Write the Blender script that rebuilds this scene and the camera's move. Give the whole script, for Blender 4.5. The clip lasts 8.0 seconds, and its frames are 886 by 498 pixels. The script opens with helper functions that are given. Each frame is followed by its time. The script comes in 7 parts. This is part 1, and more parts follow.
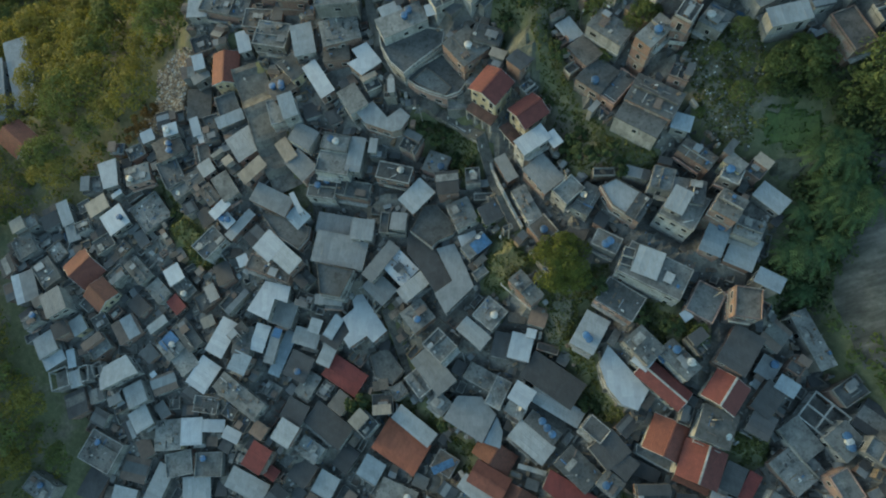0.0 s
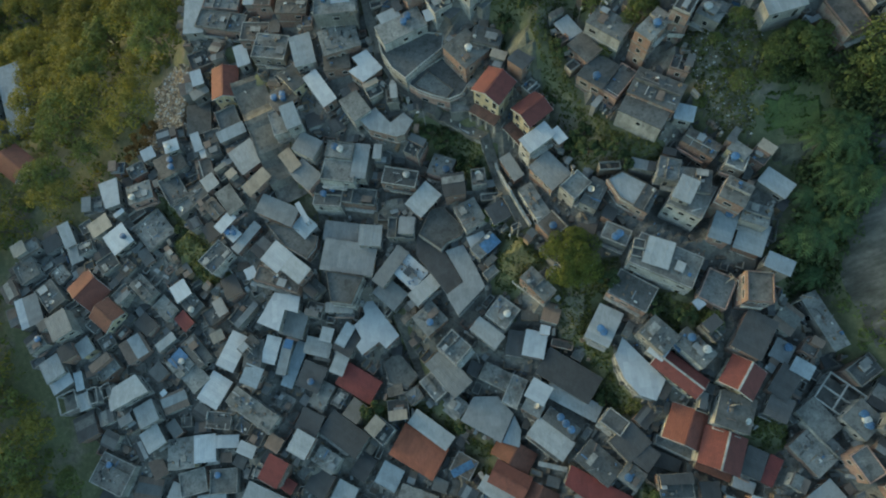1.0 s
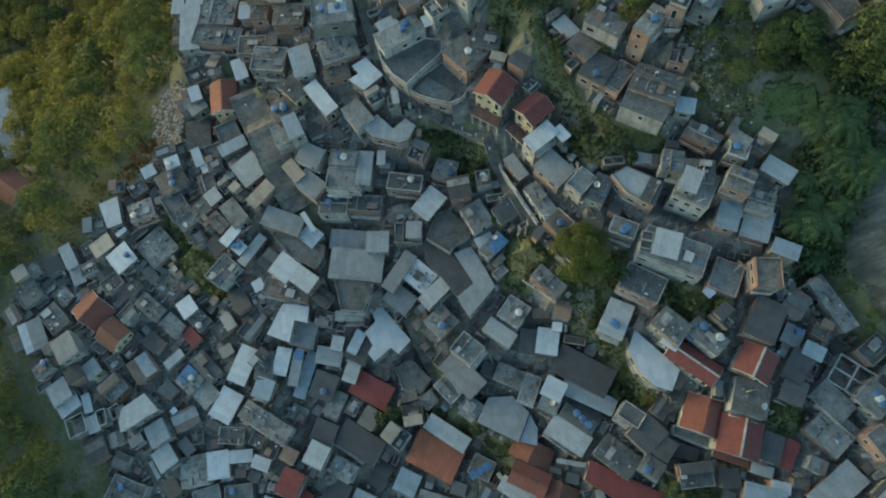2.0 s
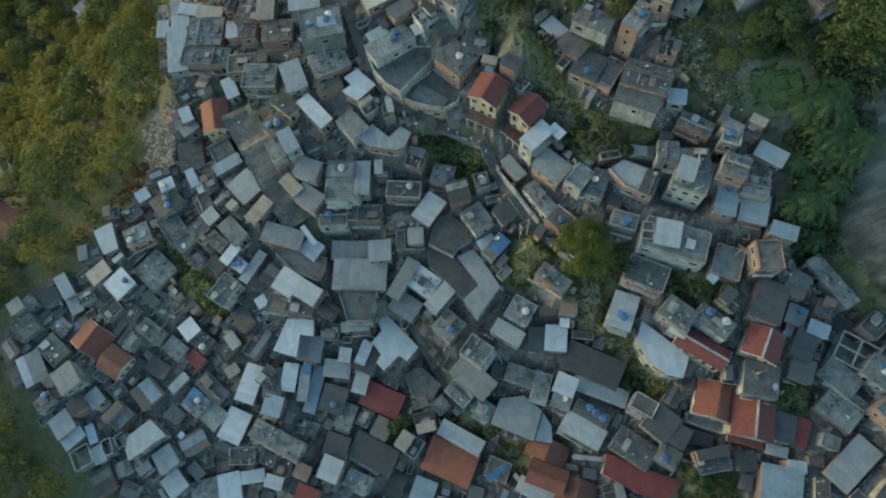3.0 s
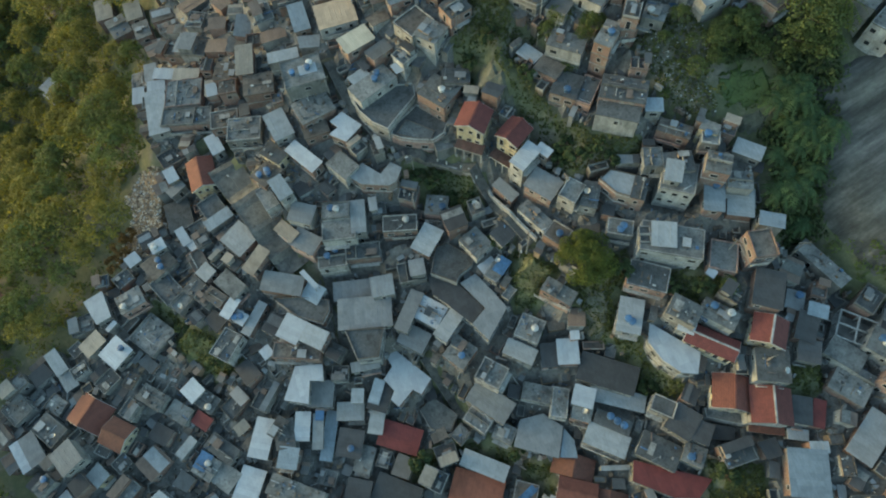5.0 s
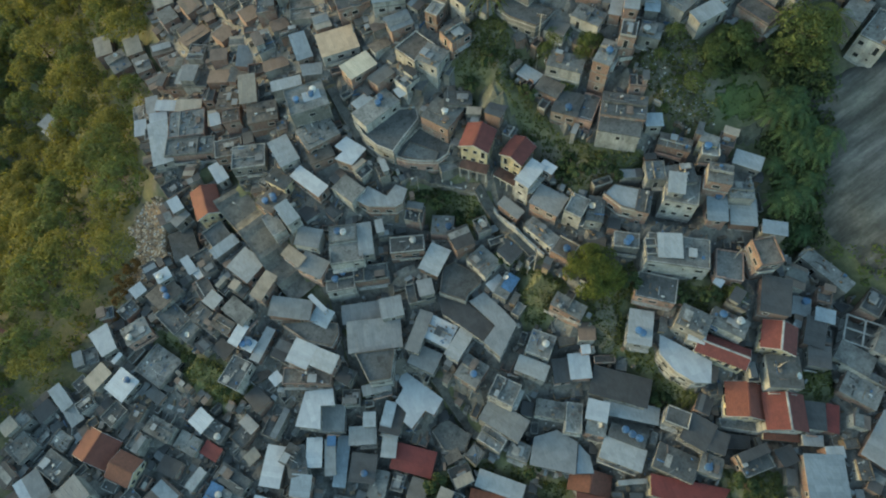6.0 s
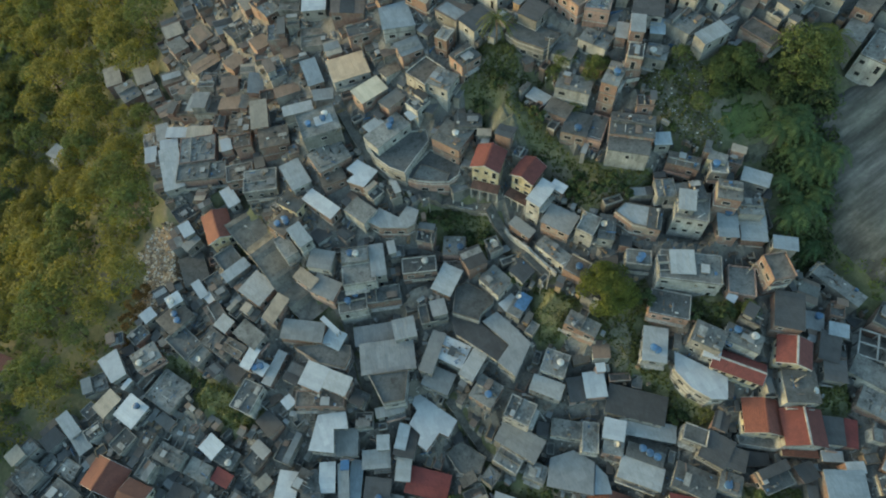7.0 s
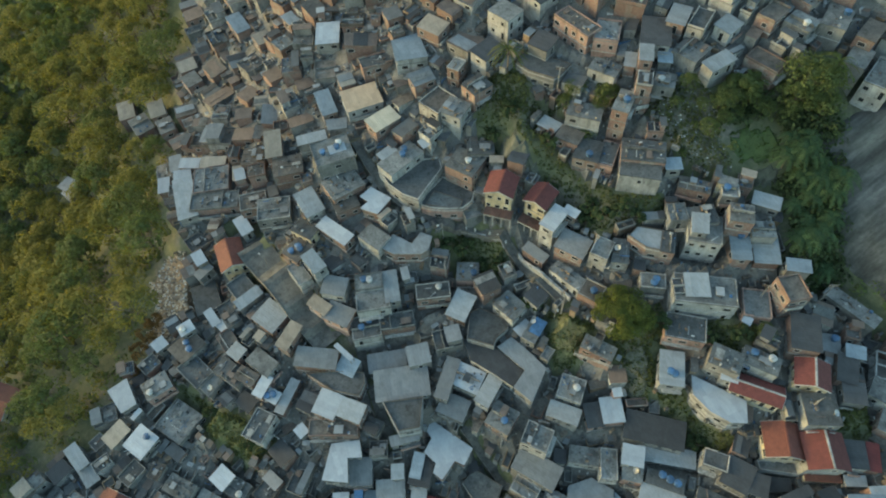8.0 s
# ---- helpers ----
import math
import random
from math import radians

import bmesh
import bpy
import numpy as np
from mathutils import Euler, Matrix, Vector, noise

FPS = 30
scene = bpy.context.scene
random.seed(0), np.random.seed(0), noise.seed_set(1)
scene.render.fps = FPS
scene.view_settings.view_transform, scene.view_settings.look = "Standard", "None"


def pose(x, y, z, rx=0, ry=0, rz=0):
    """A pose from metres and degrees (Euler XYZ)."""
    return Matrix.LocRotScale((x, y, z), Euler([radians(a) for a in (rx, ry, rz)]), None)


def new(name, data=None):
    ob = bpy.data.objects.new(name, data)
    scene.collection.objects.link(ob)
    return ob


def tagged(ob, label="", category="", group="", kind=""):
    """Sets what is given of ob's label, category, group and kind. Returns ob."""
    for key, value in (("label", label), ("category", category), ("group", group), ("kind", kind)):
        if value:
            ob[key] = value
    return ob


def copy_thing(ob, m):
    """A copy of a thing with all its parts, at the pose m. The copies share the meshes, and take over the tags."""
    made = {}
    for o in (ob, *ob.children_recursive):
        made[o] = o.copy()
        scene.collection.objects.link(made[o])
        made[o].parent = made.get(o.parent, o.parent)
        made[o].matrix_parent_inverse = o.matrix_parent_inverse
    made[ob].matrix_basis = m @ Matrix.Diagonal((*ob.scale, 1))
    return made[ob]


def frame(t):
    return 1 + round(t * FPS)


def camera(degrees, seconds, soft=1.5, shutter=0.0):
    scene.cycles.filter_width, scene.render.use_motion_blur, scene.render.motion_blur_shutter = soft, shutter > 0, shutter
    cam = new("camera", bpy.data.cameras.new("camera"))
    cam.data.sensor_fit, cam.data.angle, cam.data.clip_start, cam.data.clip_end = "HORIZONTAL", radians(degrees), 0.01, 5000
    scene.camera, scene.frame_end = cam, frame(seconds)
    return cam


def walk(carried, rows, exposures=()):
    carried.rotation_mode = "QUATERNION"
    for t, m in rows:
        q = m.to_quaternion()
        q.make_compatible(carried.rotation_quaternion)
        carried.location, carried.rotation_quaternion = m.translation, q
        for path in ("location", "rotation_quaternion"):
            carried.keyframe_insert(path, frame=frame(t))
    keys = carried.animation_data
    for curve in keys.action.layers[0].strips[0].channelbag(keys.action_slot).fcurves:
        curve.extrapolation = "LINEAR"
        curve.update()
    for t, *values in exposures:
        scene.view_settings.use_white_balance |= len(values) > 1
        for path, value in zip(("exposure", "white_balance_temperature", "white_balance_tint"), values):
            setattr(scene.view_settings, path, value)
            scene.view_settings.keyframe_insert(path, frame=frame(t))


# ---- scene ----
cam = camera(70.9, 8.0, soft=2.0)
PATH = [
    (0.0, 8.908, -38.124, 124.892, 16.380, 4.603, -1.730),
    (0.5, 6.903, -38.923, 125.052, 16.720, 4.534, -3.258),
    (1.0, 4.700, -40.092, 125.029, 17.329, 4.414, -4.690),
    (1.5, 2.617, -40.784, 125.250, 17.728, 4.307, -5.912),
    (1.7, 1.769, -41.090, 125.300, 17.913, 4.252, -6.532),
    (2.8, -2.947, -42.915, 125.392, 19.119, 3.901, -10.594),
    (3.0, -3.785, -43.250, 125.400, 19.392, 3.835, -11.399),
    (3.5, -5.820, -44.082, 125.412, 20.208, 3.659, -13.557),
    (4.0, -7.929, -44.732, 125.494, 21.237, 3.504, -15.552),
    (4.5, -10.013, -45.477, 125.454, 22.422, 3.383, -17.150),
    (4.7, -10.812, -45.734, 125.422, 22.913, 3.300, -17.714),
    (5.8, -15.532, -46.804, 125.482, 25.782, 3.117, -20.266),
    (6.0, -16.375, -46.974, 125.468, 26.314, 3.095, -20.593),
    (6.5, -18.407, -47.355, 125.340, 27.653, 3.036, -21.060),
    (7.0, -20.369, -47.855, 125.077, 29.144, 3.073, -21.374),
    (7.5, -22.353, -48.330, 124.825, 30.646, 3.063, -21.583),
    (8.0, -24.385, -48.909, 124.412, 32.613, 3.083, -21.775),
]
walk(cam, [(t, pose(*row)) for t, *row in PATH], [(0.0, 2.06, 7050, -9), (4.0, 2.2, 7200, -8), (8.0, 2.37, 7650, -7)])
# ---- world, sun, exposure ----
world = bpy.data.worlds.new("evening_sky")
scene.world = world
world.use_nodes = True
wn = world.node_tree.nodes
wl = world.node_tree.links
sky = wn.new("ShaderNodeTexSky")
sky.sky_type = "NISHITA"
sky.sun_disc = False
sky.sun_elevation = radians(8.0)
SUN_FROM = Vector((-0.86, 0.51, 0.0)).normalized()
sky.sun_rotation = math.atan2(SUN_FROM.x, SUN_FROM.y)
sky.air_density, sky.dust_density, sky.ozone_density = 1.0, 1.6, 1.6
wl.new(sky.outputs["Color"], wn["Background"].inputs["Color"])
wn["Background"].inputs["Strength"].default_value = 0.15

sun = new("sun", bpy.data.lights.new("sun", "SUN"))
sun.data.energy = 0.17
sun.data.angle = radians(3.0)
sun.data.color = (1.0, 0.68, 0.4)
sun_dir = Vector((SUN_FROM.x, SUN_FROM.y, math.tan(radians(8.0))))
sun.rotation_euler = sun_dir.to_track_quat("Z", "Y").to_euler()


# ---- materials ----
def node_mat(name):
    m = bpy.data.materials.new(name)
    m.use_nodes = True
    return m, m.node_tree.nodes, m.node_tree.links, m.node_tree.nodes["Principled BSDF"]


def coords(n, l, scale=1.0, kind="Object"):
    tc = n.new("ShaderNodeTexCoord")
    mp = n.new("ShaderNodeMapping")
    mp.inputs["Scale"].default_value = (scale,) * 3 if isinstance(scale, (int, float)) else scale
    l.new(tc.outputs[kind], mp.inputs["Vector"])
    return mp.outputs["Vector"]


def world_coords(n, l, scale=1.0):
    g = n.new("ShaderNodeNewGeometry")
    mp = n.new("ShaderNodeMapping")
    mp.inputs["Scale"].default_value = (scale,) * 3 if isinstance(scale, (int, float)) else scale
    l.new(g.outputs["Position"], mp.inputs["Vector"])
    return mp.outputs["Vector"]


def noise_tex(n, l, vec, scale, detail=4.0, rough=0.6):
    t = n.new("ShaderNodeTexNoise")
    t.inputs["Scale"].default_value, t.inputs["Detail"].default_value, t.inputs["Roughness"].default_value = scale, detail, rough
    l.new(vec, t.inputs["Vector"])
    return t.outputs["Fac"]


def ramp(n, l, fac, stops):
    r = n.new("ShaderNodeValToRGB")
    els = r.color_ramp.elements
    while len(els) < len(stops):
        els.new(0.5)
    for e, (p, c) in zip(els, stops):
        e.position, e.color = p, (*c, 1)
    l.new(fac, r.inputs["Fac"])
    return r.outputs["Color"]


def mixed(n, l, fac, a, b, mode="MIX"):
    m = n.new("ShaderNodeMix")
    m.data_type, m.blend_type = "RGBA", mode
    for sock, v in ((m.inputs[0], fac), (m.inputs[6], a), (m.inputs[7], b)):
        if isinstance(v, (int, float)):
            sock.default_value = v
        elif isinstance(v, tuple):
            sock.default_value = (*v, 1)
        else:
            l.new(v, sock)
    return m.outputs[2]


def random_value(n, l, lo, hi):
    oi = n.new("ShaderNodeObjectInfo")
    geo = n.new("ShaderNodeNewGeometry")
    add, wrap = n.new("ShaderNodeMath"), n.new("ShaderNodeMath")
    wrap.operation = "FRACT"
    l.new(oi.outputs["Random"], add.inputs[0])
    l.new(geo.outputs["Random Per Island"], add.inputs[1])
    l.new(add.outputs[0], wrap.inputs[0])
    mr = n.new("ShaderNodeMapRange")
    mr.inputs["To Min"].default_value, mr.inputs["To Max"].default_value = lo, hi
    l.new(wrap.outputs[0], mr.inputs["Value"])
    return mr.outputs["Result"]


def varied(n, l, col, lo, hi):
    h = n.new("ShaderNodeHueSaturation")
    l.new(col, h.inputs["Color"])
    l.new(random_value(n, l, lo, hi), h.inputs["Value"])
    return h.outputs["Color"]


def bump(n, l, bsdf, height, strength=0.4, distance=0.03):
    b = n.new("ShaderNodeBump")
    b.inputs["Strength"].default_value, b.inputs["Distance"].default_value = strength, distance
    l.new(height, b.inputs["Height"])
    l.new(b.outputs["Normal"], bsdf.inputs["Normal"])


def stained(name, base, dark, lo=0.75, hi=1.2, rough=0.85, streak=False, patch=(0.35, 0.65), metal=0.0):
    """Weathered plain surface: large stains, fine grain, streaks, and a shift of tone from thing to thing."""
    m, n, l, p = node_mat(name)
    v = world_coords(n, l)
    big = noise_tex(n, l, v, 0.32, 5, 0.65)
    col = ramp(n, l, big, [(patch[0], dark), (patch[1], base)])
    v2 = world_coords(n, l, (3.0, 3.0, 0.25)) if streak else v
    fine = noise_tex(n, l, v2, 2.2, 6, 0.7)
    tone = ramp(n, l, fine, [(0.28, (0.58, 0.575, 0.56)), (0.62, (1.06, 1.06, 1.06))])
    col = mixed(n, l, 0.75, col, tone, "MULTIPLY")
    spots = noise_tex(n, l, v, 1.1, 7, 0.8)
    col = mixed(n, l, 0.85, col, ramp(n, l, spots, [(0.34, (0.45, 0.44, 0.43)), (0.46, (1.0, 1.0, 1.0)), (0.62, (1.0, 1.0, 1.0)), (0.72, (1.35, 1.36, 1.37))]), "MULTIPLY")
    pools = noise_tex(n, l, world_coords(n, l, (1.0, 1.0, 0.3)), 0.55, 3, 0.55)
    col = mixed(n, l, 0.8, col, ramp(n, l, pools, [(0.36, (0.55, 0.56, 0.56)), (0.44, (0.95, 0.95, 0.95)), (0.58, (1.0, 1.0, 1.0)), (0.66, (1.3, 1.29, 1.26))]), "MULTIPLY")
    col = varied(n, l, col, lo, hi)
    l.new(col, p.inputs["Base Color"])
    p.inputs["Roughness"].default_value, p.inputs["Metallic"].default_value = rough, metal
    bump(n, l, p, fine, 0.35, 0.03)
    return m


def sheet_metal(name, base, dark, lo=0.85, hi=1.12, rough=0.75, grime=0.5):
    """Corrugated roofing sheet: ribs, seams between sheets, rust and dirt."""
    m, n, l, p = node_mat(name)
    v = coords(n, l)
    w = n.new("ShaderNodeTexWave")
    w.wave_type, w.bands_direction = "BANDS", "X"
    w.inputs["Scale"].default_value = 1.6
    l.new(v, w.inputs["Vector"])
    b = n.new("ShaderNodeTexBrick")
    b.offset = 0.0
    for key, val in (("Scale", 1.0), ("Mortar Size", 0.012), ("Brick Width", 1.1), ("Row Height", 2.4), ("Bias", 0.0)):
        b.inputs[key].default_value = val
    b.inputs["Color1"].default_value, b.inputs["Color2"].default_value = (1.04, 1.04, 1.04, 1), (0.8, 0.81, 0.83, 1)
    b.inputs["Mortar"].default_value = (0.8, 0.8, 0.8, 1)
    l.new(v, b.inputs["Vector"])
    wv = world_coords(n, l)
    dirt = noise_tex(n, l, wv, 0.5, 6, 0.7)
    col = ramp(n, l, dirt, [(0.3, dark), (0.55, base)])
    col = mixed(n, l, 0.8, col, b.outputs["Color"], "MULTIPLY")
    stain = noise_tex(n, l, world_coords(n, l, (2.2, 0.6, 1)), 1.3, 5, 0.7)
    col = mixed(n, l, grime, col, ramp(n, l, stain, [(0.35, (0.7, 0.69, 0.67)), (0.6, (1.03, 1.03, 1.03))]), "MULTIPLY")
    col = varied(n, l, col, lo, hi)
    l.new(col, p.inputs["Base Color"])
    p.inputs["Roughness"].default_value = rough
    p.inputs["Specular IOR Level"].default_value = 0.3
    bump(n, l, p, w.outputs["Fac"], 0.15, 0.02)
    return m


def tile_roof(name, a, b_, lo=0.85, hi=1.15):
    """Clay tiles: courses, rolls and mixed tones."""
    m, n, l, p = node_mat(name)
    v = coords(n, l)
    b = n.new("ShaderNodeTexBrick")
    for key, val in (("Scale", 1.0), ("Mortar Size", 0.02), ("Brick Width", 0.24), ("Row Height", 0.36)):
        b.inputs[key].default_value = val
    b.inputs["Color1"].default_value, b.inputs["Color2"].default_value = (*a, 1), (*b_, 1)
    b.inputs["Mortar"].default_value = (a[0] * 0.4, a[1] * 0.4, a[2] * 0.4, 1)
    l.new(v, b.inputs["Vector"])
    dirt = noise_tex(n, l, world_coords(n, l), 0.7, 5, 0.7)
    col = mixed(n, l, 0.6, b.outputs["Color"], ramp(n, l, dirt, [(0.3, (0.55, 0.52, 0.5)), (0.6, (1.1, 1.08, 1.05))]), "MULTIPLY")
    l.new(varied(n, l, col, lo, hi), p.inputs["Base Color"])
    p.inputs["Roughness"].default_value = 0.8
    w = n.new("ShaderNodeTexWave")
    w.inputs["Scale"].default_value = 1.3
    l.new(v, w.inputs["Vector"])
    bump(n, l, p, w.outputs["Fac"], 0.6, 0.05)
    return m


def brick_wall(name, a, b_, mortar):
    """Hollow clay block walls, patched with plaster."""
    m, n, l, p = node_mat(name)
    g = n.new("ShaderNodeTexCoord")
    sep = n.new("ShaderNodeSeparateXYZ")
    l.new(g.outputs["Object"], sep.inputs[0])
    add = n.new("ShaderNodeMath")
    l.new(sep.outputs["X"], add.inputs[0])
    l.new(sep.outputs["Y"], add.inputs[1])
    cmb = n.new("ShaderNodeCombineXYZ")
    l.new(add.outputs[0], cmb.inputs["X"])
    l.new(sep.outputs["Z"], cmb.inputs["Y"])
    b = n.new("ShaderNodeTexBrick")
    for key, val in (("Scale", 1.0), ("Mortar Size", 0.012), ("Brick Width", 0.3), ("Row Height", 0.2)):
        b.inputs[key].default_value = val
    b.inputs["Color1"].default_value, b.inputs["Color2"].default_value, b.inputs["Mortar"].default_value = (*a, 1), (*b_, 1), (*mortar, 1)
    l.new(cmb.outputs[0], b.inputs["Vector"])
    v = world_coords(n, l)
    patch = ramp(n, l, noise_tex(n, l, v, 0.35, 4, 0.6), [(0.52, (0, 0, 0)), (0.62, (1, 1, 1))])
    col = mixed(n, l, patch, b.outputs["Color"], mortar)
    dirt = noise_tex(n, l, world_coords(n, l, (2.5, 2.5, 0.5)), 1.4, 5, 0.7)
    col = mixed(n, l, 0.7, col, ramp(n, l, dirt, [(0.3, (0.5, 0.48, 0.46)), (0.6, (1.05, 1.05, 1.05))]), "MULTIPLY")
    l.new(varied(n, l, col, 0.75, 1.15), p.inputs["Base Color"])
    p.inputs["Roughness"].default_value = 0.9
    bump(n, l, p, b.outputs["Fac"], 0.5, 0.02)
    return m


def leafy(name, a, b_, lo=0.7, hi=1.3):
    m, n, l, p = node_mat(name)
    g = n.new("ShaderNodeNewGeometry")
    isl = ramp(n, l, g.outputs["Random Per Island"], [(0.0, a), (1.0, b_)])
    big = noise_tex(n, l, world_coords(n, l), 0.35, 3, 0.6)
    col = mixed(n, l, 0.6, isl, ramp(n, l, big, [(0.3, (0.65, 0.68, 0.65)), (0.65, (1.2, 1.15, 1.05))]), "MULTIPLY")
    tone = varied(n, l, col, lo, hi)
    l.new(tone, p.inputs["Base Color"])
    p.inputs["Roughness"].default_value = 0.7
    p.inputs["Specular IOR Level"].default_value = 0.2
    thin = n.new("ShaderNodeBsdfTranslucent")
    l.new(mixed(n, l, 1.0, tone, (1.3, 1.3, 0.65), "MULTIPLY"), thin.inputs["Color"])
    both = n.new("ShaderNodeMixShader")
    both.inputs[0].default_value = 0.4
    l.new(p.outputs[0], both.inputs[1])
    l.new(thin.outputs[0], both.inputs[2])
    l.new(both.outputs[0], n["Material Output"].inputs["Surface"])
    return m


MAT = {
    "white": sheet_metal("white_sheet", (0.34, 0.378, 0.425), (0.29, 0.322, 0.362), 0.85, 1.12, grime=0.3),
    "light": sheet_metal("light_grey_sheet", (0.25, 0.272, 0.295), (0.20, 0.218, 0.233), 0.8, 1.15),
    "grey": sheet_metal("grey_sheet", (0.18, 0.195, 0.211), (0.14, 0.152, 0.163), 0.82, 1.15),
    "ash": sheet_metal("ash_sheet", (0.098, 0.106, 0.115), (0.072, 0.077, 0.083), 0.8, 1.2),
    "dark": sheet_metal("dark_sheet", (0.056, 0.06, 0.067), (0.042, 0.045, 0.05), 0.8, 1.2),
    "blue": sheet_metal("blue_grey_sheet", (0.20, 0.25, 0.30), (0.15, 0.19, 0.23), 0.8, 1.2),
    "tan": sheet_metal("tan_sheet", (0.27, 0.24, 0.207), (0.2, 0.178, 0.154), 0.85, 1.15),
    # salmon and beige are brightened to stand for low sun on two roofs
    "salmon": sheet_metal("salmon_sheet", (0.47, 0.345, 0.245), (0.38, 0.28, 0.2), 0.95, 1.05, grime=0.3),
    "beige": sheet_metal("sunlit_beige_sheet", (0.50, 0.425, 0.33), (0.42, 0.355, 0.275), 0.95, 1.05, grime=0.3),
    "orange_sheet": sheet_metal("orange_sheet", (0.27, 0.095, 0.06), (0.2, 0.07, 0.05), 0.95, 1.05, grime=0.5),
    "red_sheet": sheet_metal("red_sheet", (0.15, 0.038, 0.038), (0.11, 0.032, 0.033), 0.85, 1.15),
    "red": tile_roof("red_tile", (0.135, 0.037, 0.036), (0.108, 0.031, 0.031)),
    "orange": tile_roof("orange_tile", (0.172, 0.058, 0.044), (0.142, 0.049, 0.039)),
    "brown": tile_roof("brown_tile", (0.15, 0.062, 0.046), (0.11, 0.046, 0.036)),
    "slab": stained("concrete_slab", (0.185, 0.193, 0.197), (0.11, 0.117, 0.12), 0.7, 1.25),
    "dark_slab": stained("dark_slab", (0.083, 0.09, 0.096), (0.058, 0.063, 0.067), 0.8, 1.25),
    "brown_slab": stained("brown_slab", (0.135, 0.118, 0.106), (0.08, 0.072, 0.067), 0.75, 1.25),
    "slab_pale": stained("pale_slab", (0.29, 0.29, 0.285), (0.17, 0.172, 0.172), 0.85, 1.1),
    "brown_pale": stained("pale_brown_slab", (0.22, 0.19, 0.165), (0.13, 0.114, 0.102), 0.85, 1.1),
    "rust": sheet_metal("rusty_sheet", (0.15, 0.118, 0.104), (0.1, 0.08, 0.072), 0.9, 1.1),
    "brick": brick_wall("brick_wall", (0.208, 0.131, 0.113), (0.168, 0.109, 0.097), (0.21, 0.197, 0.187)),
    "plaster": stained("white_plaster", (0.33, 0.345, 0.355), (0.2, 0.21, 0.215), 0.85, 1.15, streak=True),
    "render": stained("grey_render", (0.22, 0.227, 0.23), (0.134, 0.139, 0.14), 0.75, 1.25, streak=True),
    "cream": stained("cream_paint", (0.42, 0.38, 0.275), (0.32, 0.295, 0.22), 0.92, 1.08, streak=True),
    "pink": stained("pink_paint", (0.36, 0.245, 0.22), (0.23, 0.165, 0.15), 0.85, 1.15, streak=True),
    "trim": stained("pale_trim", (0.36, 0.37, 0.375), (0.25, 0.256, 0.26), 0.9, 1.1),
    "wood": stained("old_wood", (0.22, 0.17, 0.12), (0.12, 0.09, 0.07), 0.7, 1.3),
    "alley": stained("alley_floor", (0.15, 0.151, 0.15), (0.095, 0.097, 0.097), 1.0, 1.0),
    "dirt": stained("bare_dirt", (0.26, 0.18, 0.115), (0.15, 0.108, 0.074), 1.0, 1.0),
    "meadow": stained("short_grass", (0.068, 0.1, 0.031), (0.054, 0.082, 0.028), 1.0, 1.0),
    "verge": stained("weedy_verge", (0.072, 0.092, 0.036), (0.047, 0.06, 0.03), 1.0, 1.0),
    "dry_grass": stained("dry_grass", (0.125, 0.125, 0.062), (0.085, 0.09, 0.045), 1.0, 1.0),
    "dump_soil": stained("dump_soil", (0.112, 0.115, 0.095), (0.065, 0.074, 0.054), 1.0, 1.0),
    "red_dull": stained("dull_red_tiles", (0.10, 0.055, 0.05), (0.065, 0.042, 0.04), 0.95, 1.05),
    "asphalt": stained("road_concrete", (0.13, 0.13, 0.125), (0.08, 0.08, 0.078), 1.0, 1.0),
    "tank_blue": stained("tank_blue", (0.06, 0.14, 0.27), (0.05, 0.11, 0.21), 0.7, 1.25, rough=0.5),
    "tank_white": stained("tank_white", (0.46, 0.48, 0.49), (0.36, 0.37, 0.37), 0.85, 1.1, rough=0.5),
    "tarp": stained("blue_tarpaulin", (0.06, 0.15, 0.29), (0.045, 0.105, 0.2), 0.8, 1.2, rough=0.6),
    "bark": stained("bark", (0.12, 0.095, 0.07), (0.06, 0.05, 0.04), 0.8, 1.2),
    "leaf": leafy("forest_leaf", (0.085, 0.115, 0.048), (0.108, 0.135, 0.056)),
    # yellower, lighter leaf: low sun and haze over the left wood, put into colour
    "leaf_gold": leafy("sunlit_leaf", (0.135, 0.135, 0.042), (0.175, 0.168, 0.055)),
    "leaf_rust": leafy("rust_leaf", (0.11, 0.072, 0.032), (0.18, 0.108, 0.045)),
    "leaf_palm": leafy("palm_leaf", (0.046, 0.088, 0.047), (0.07, 0.12, 0.062)),
    "leaf_cool": leafy("shade_leaf", (0.044, 0.068, 0.036), (0.064, 0.09, 0.044)),
    "leaf_bright": leafy("mango_leaf", (0.062, 0.085, 0.024), (0.108, 0.126, 0.034)),
    "meadow_blade": leafy("meadow_blade", (0.05, 0.085, 0.026), (0.07, 0.105, 0.032)),
    "grass": leafy("grass_blade", (0.062, 0.08, 0.037), (0.086, 0.1, 0.045)),
}


def glass_mat():
    m, n, l, p = node_mat("window_glass")
    p.inputs["Base Color"].default_value = (0.02, 0.024, 0.028, 1)
    p.inputs["Roughness"].default_value = 0.15
    return m


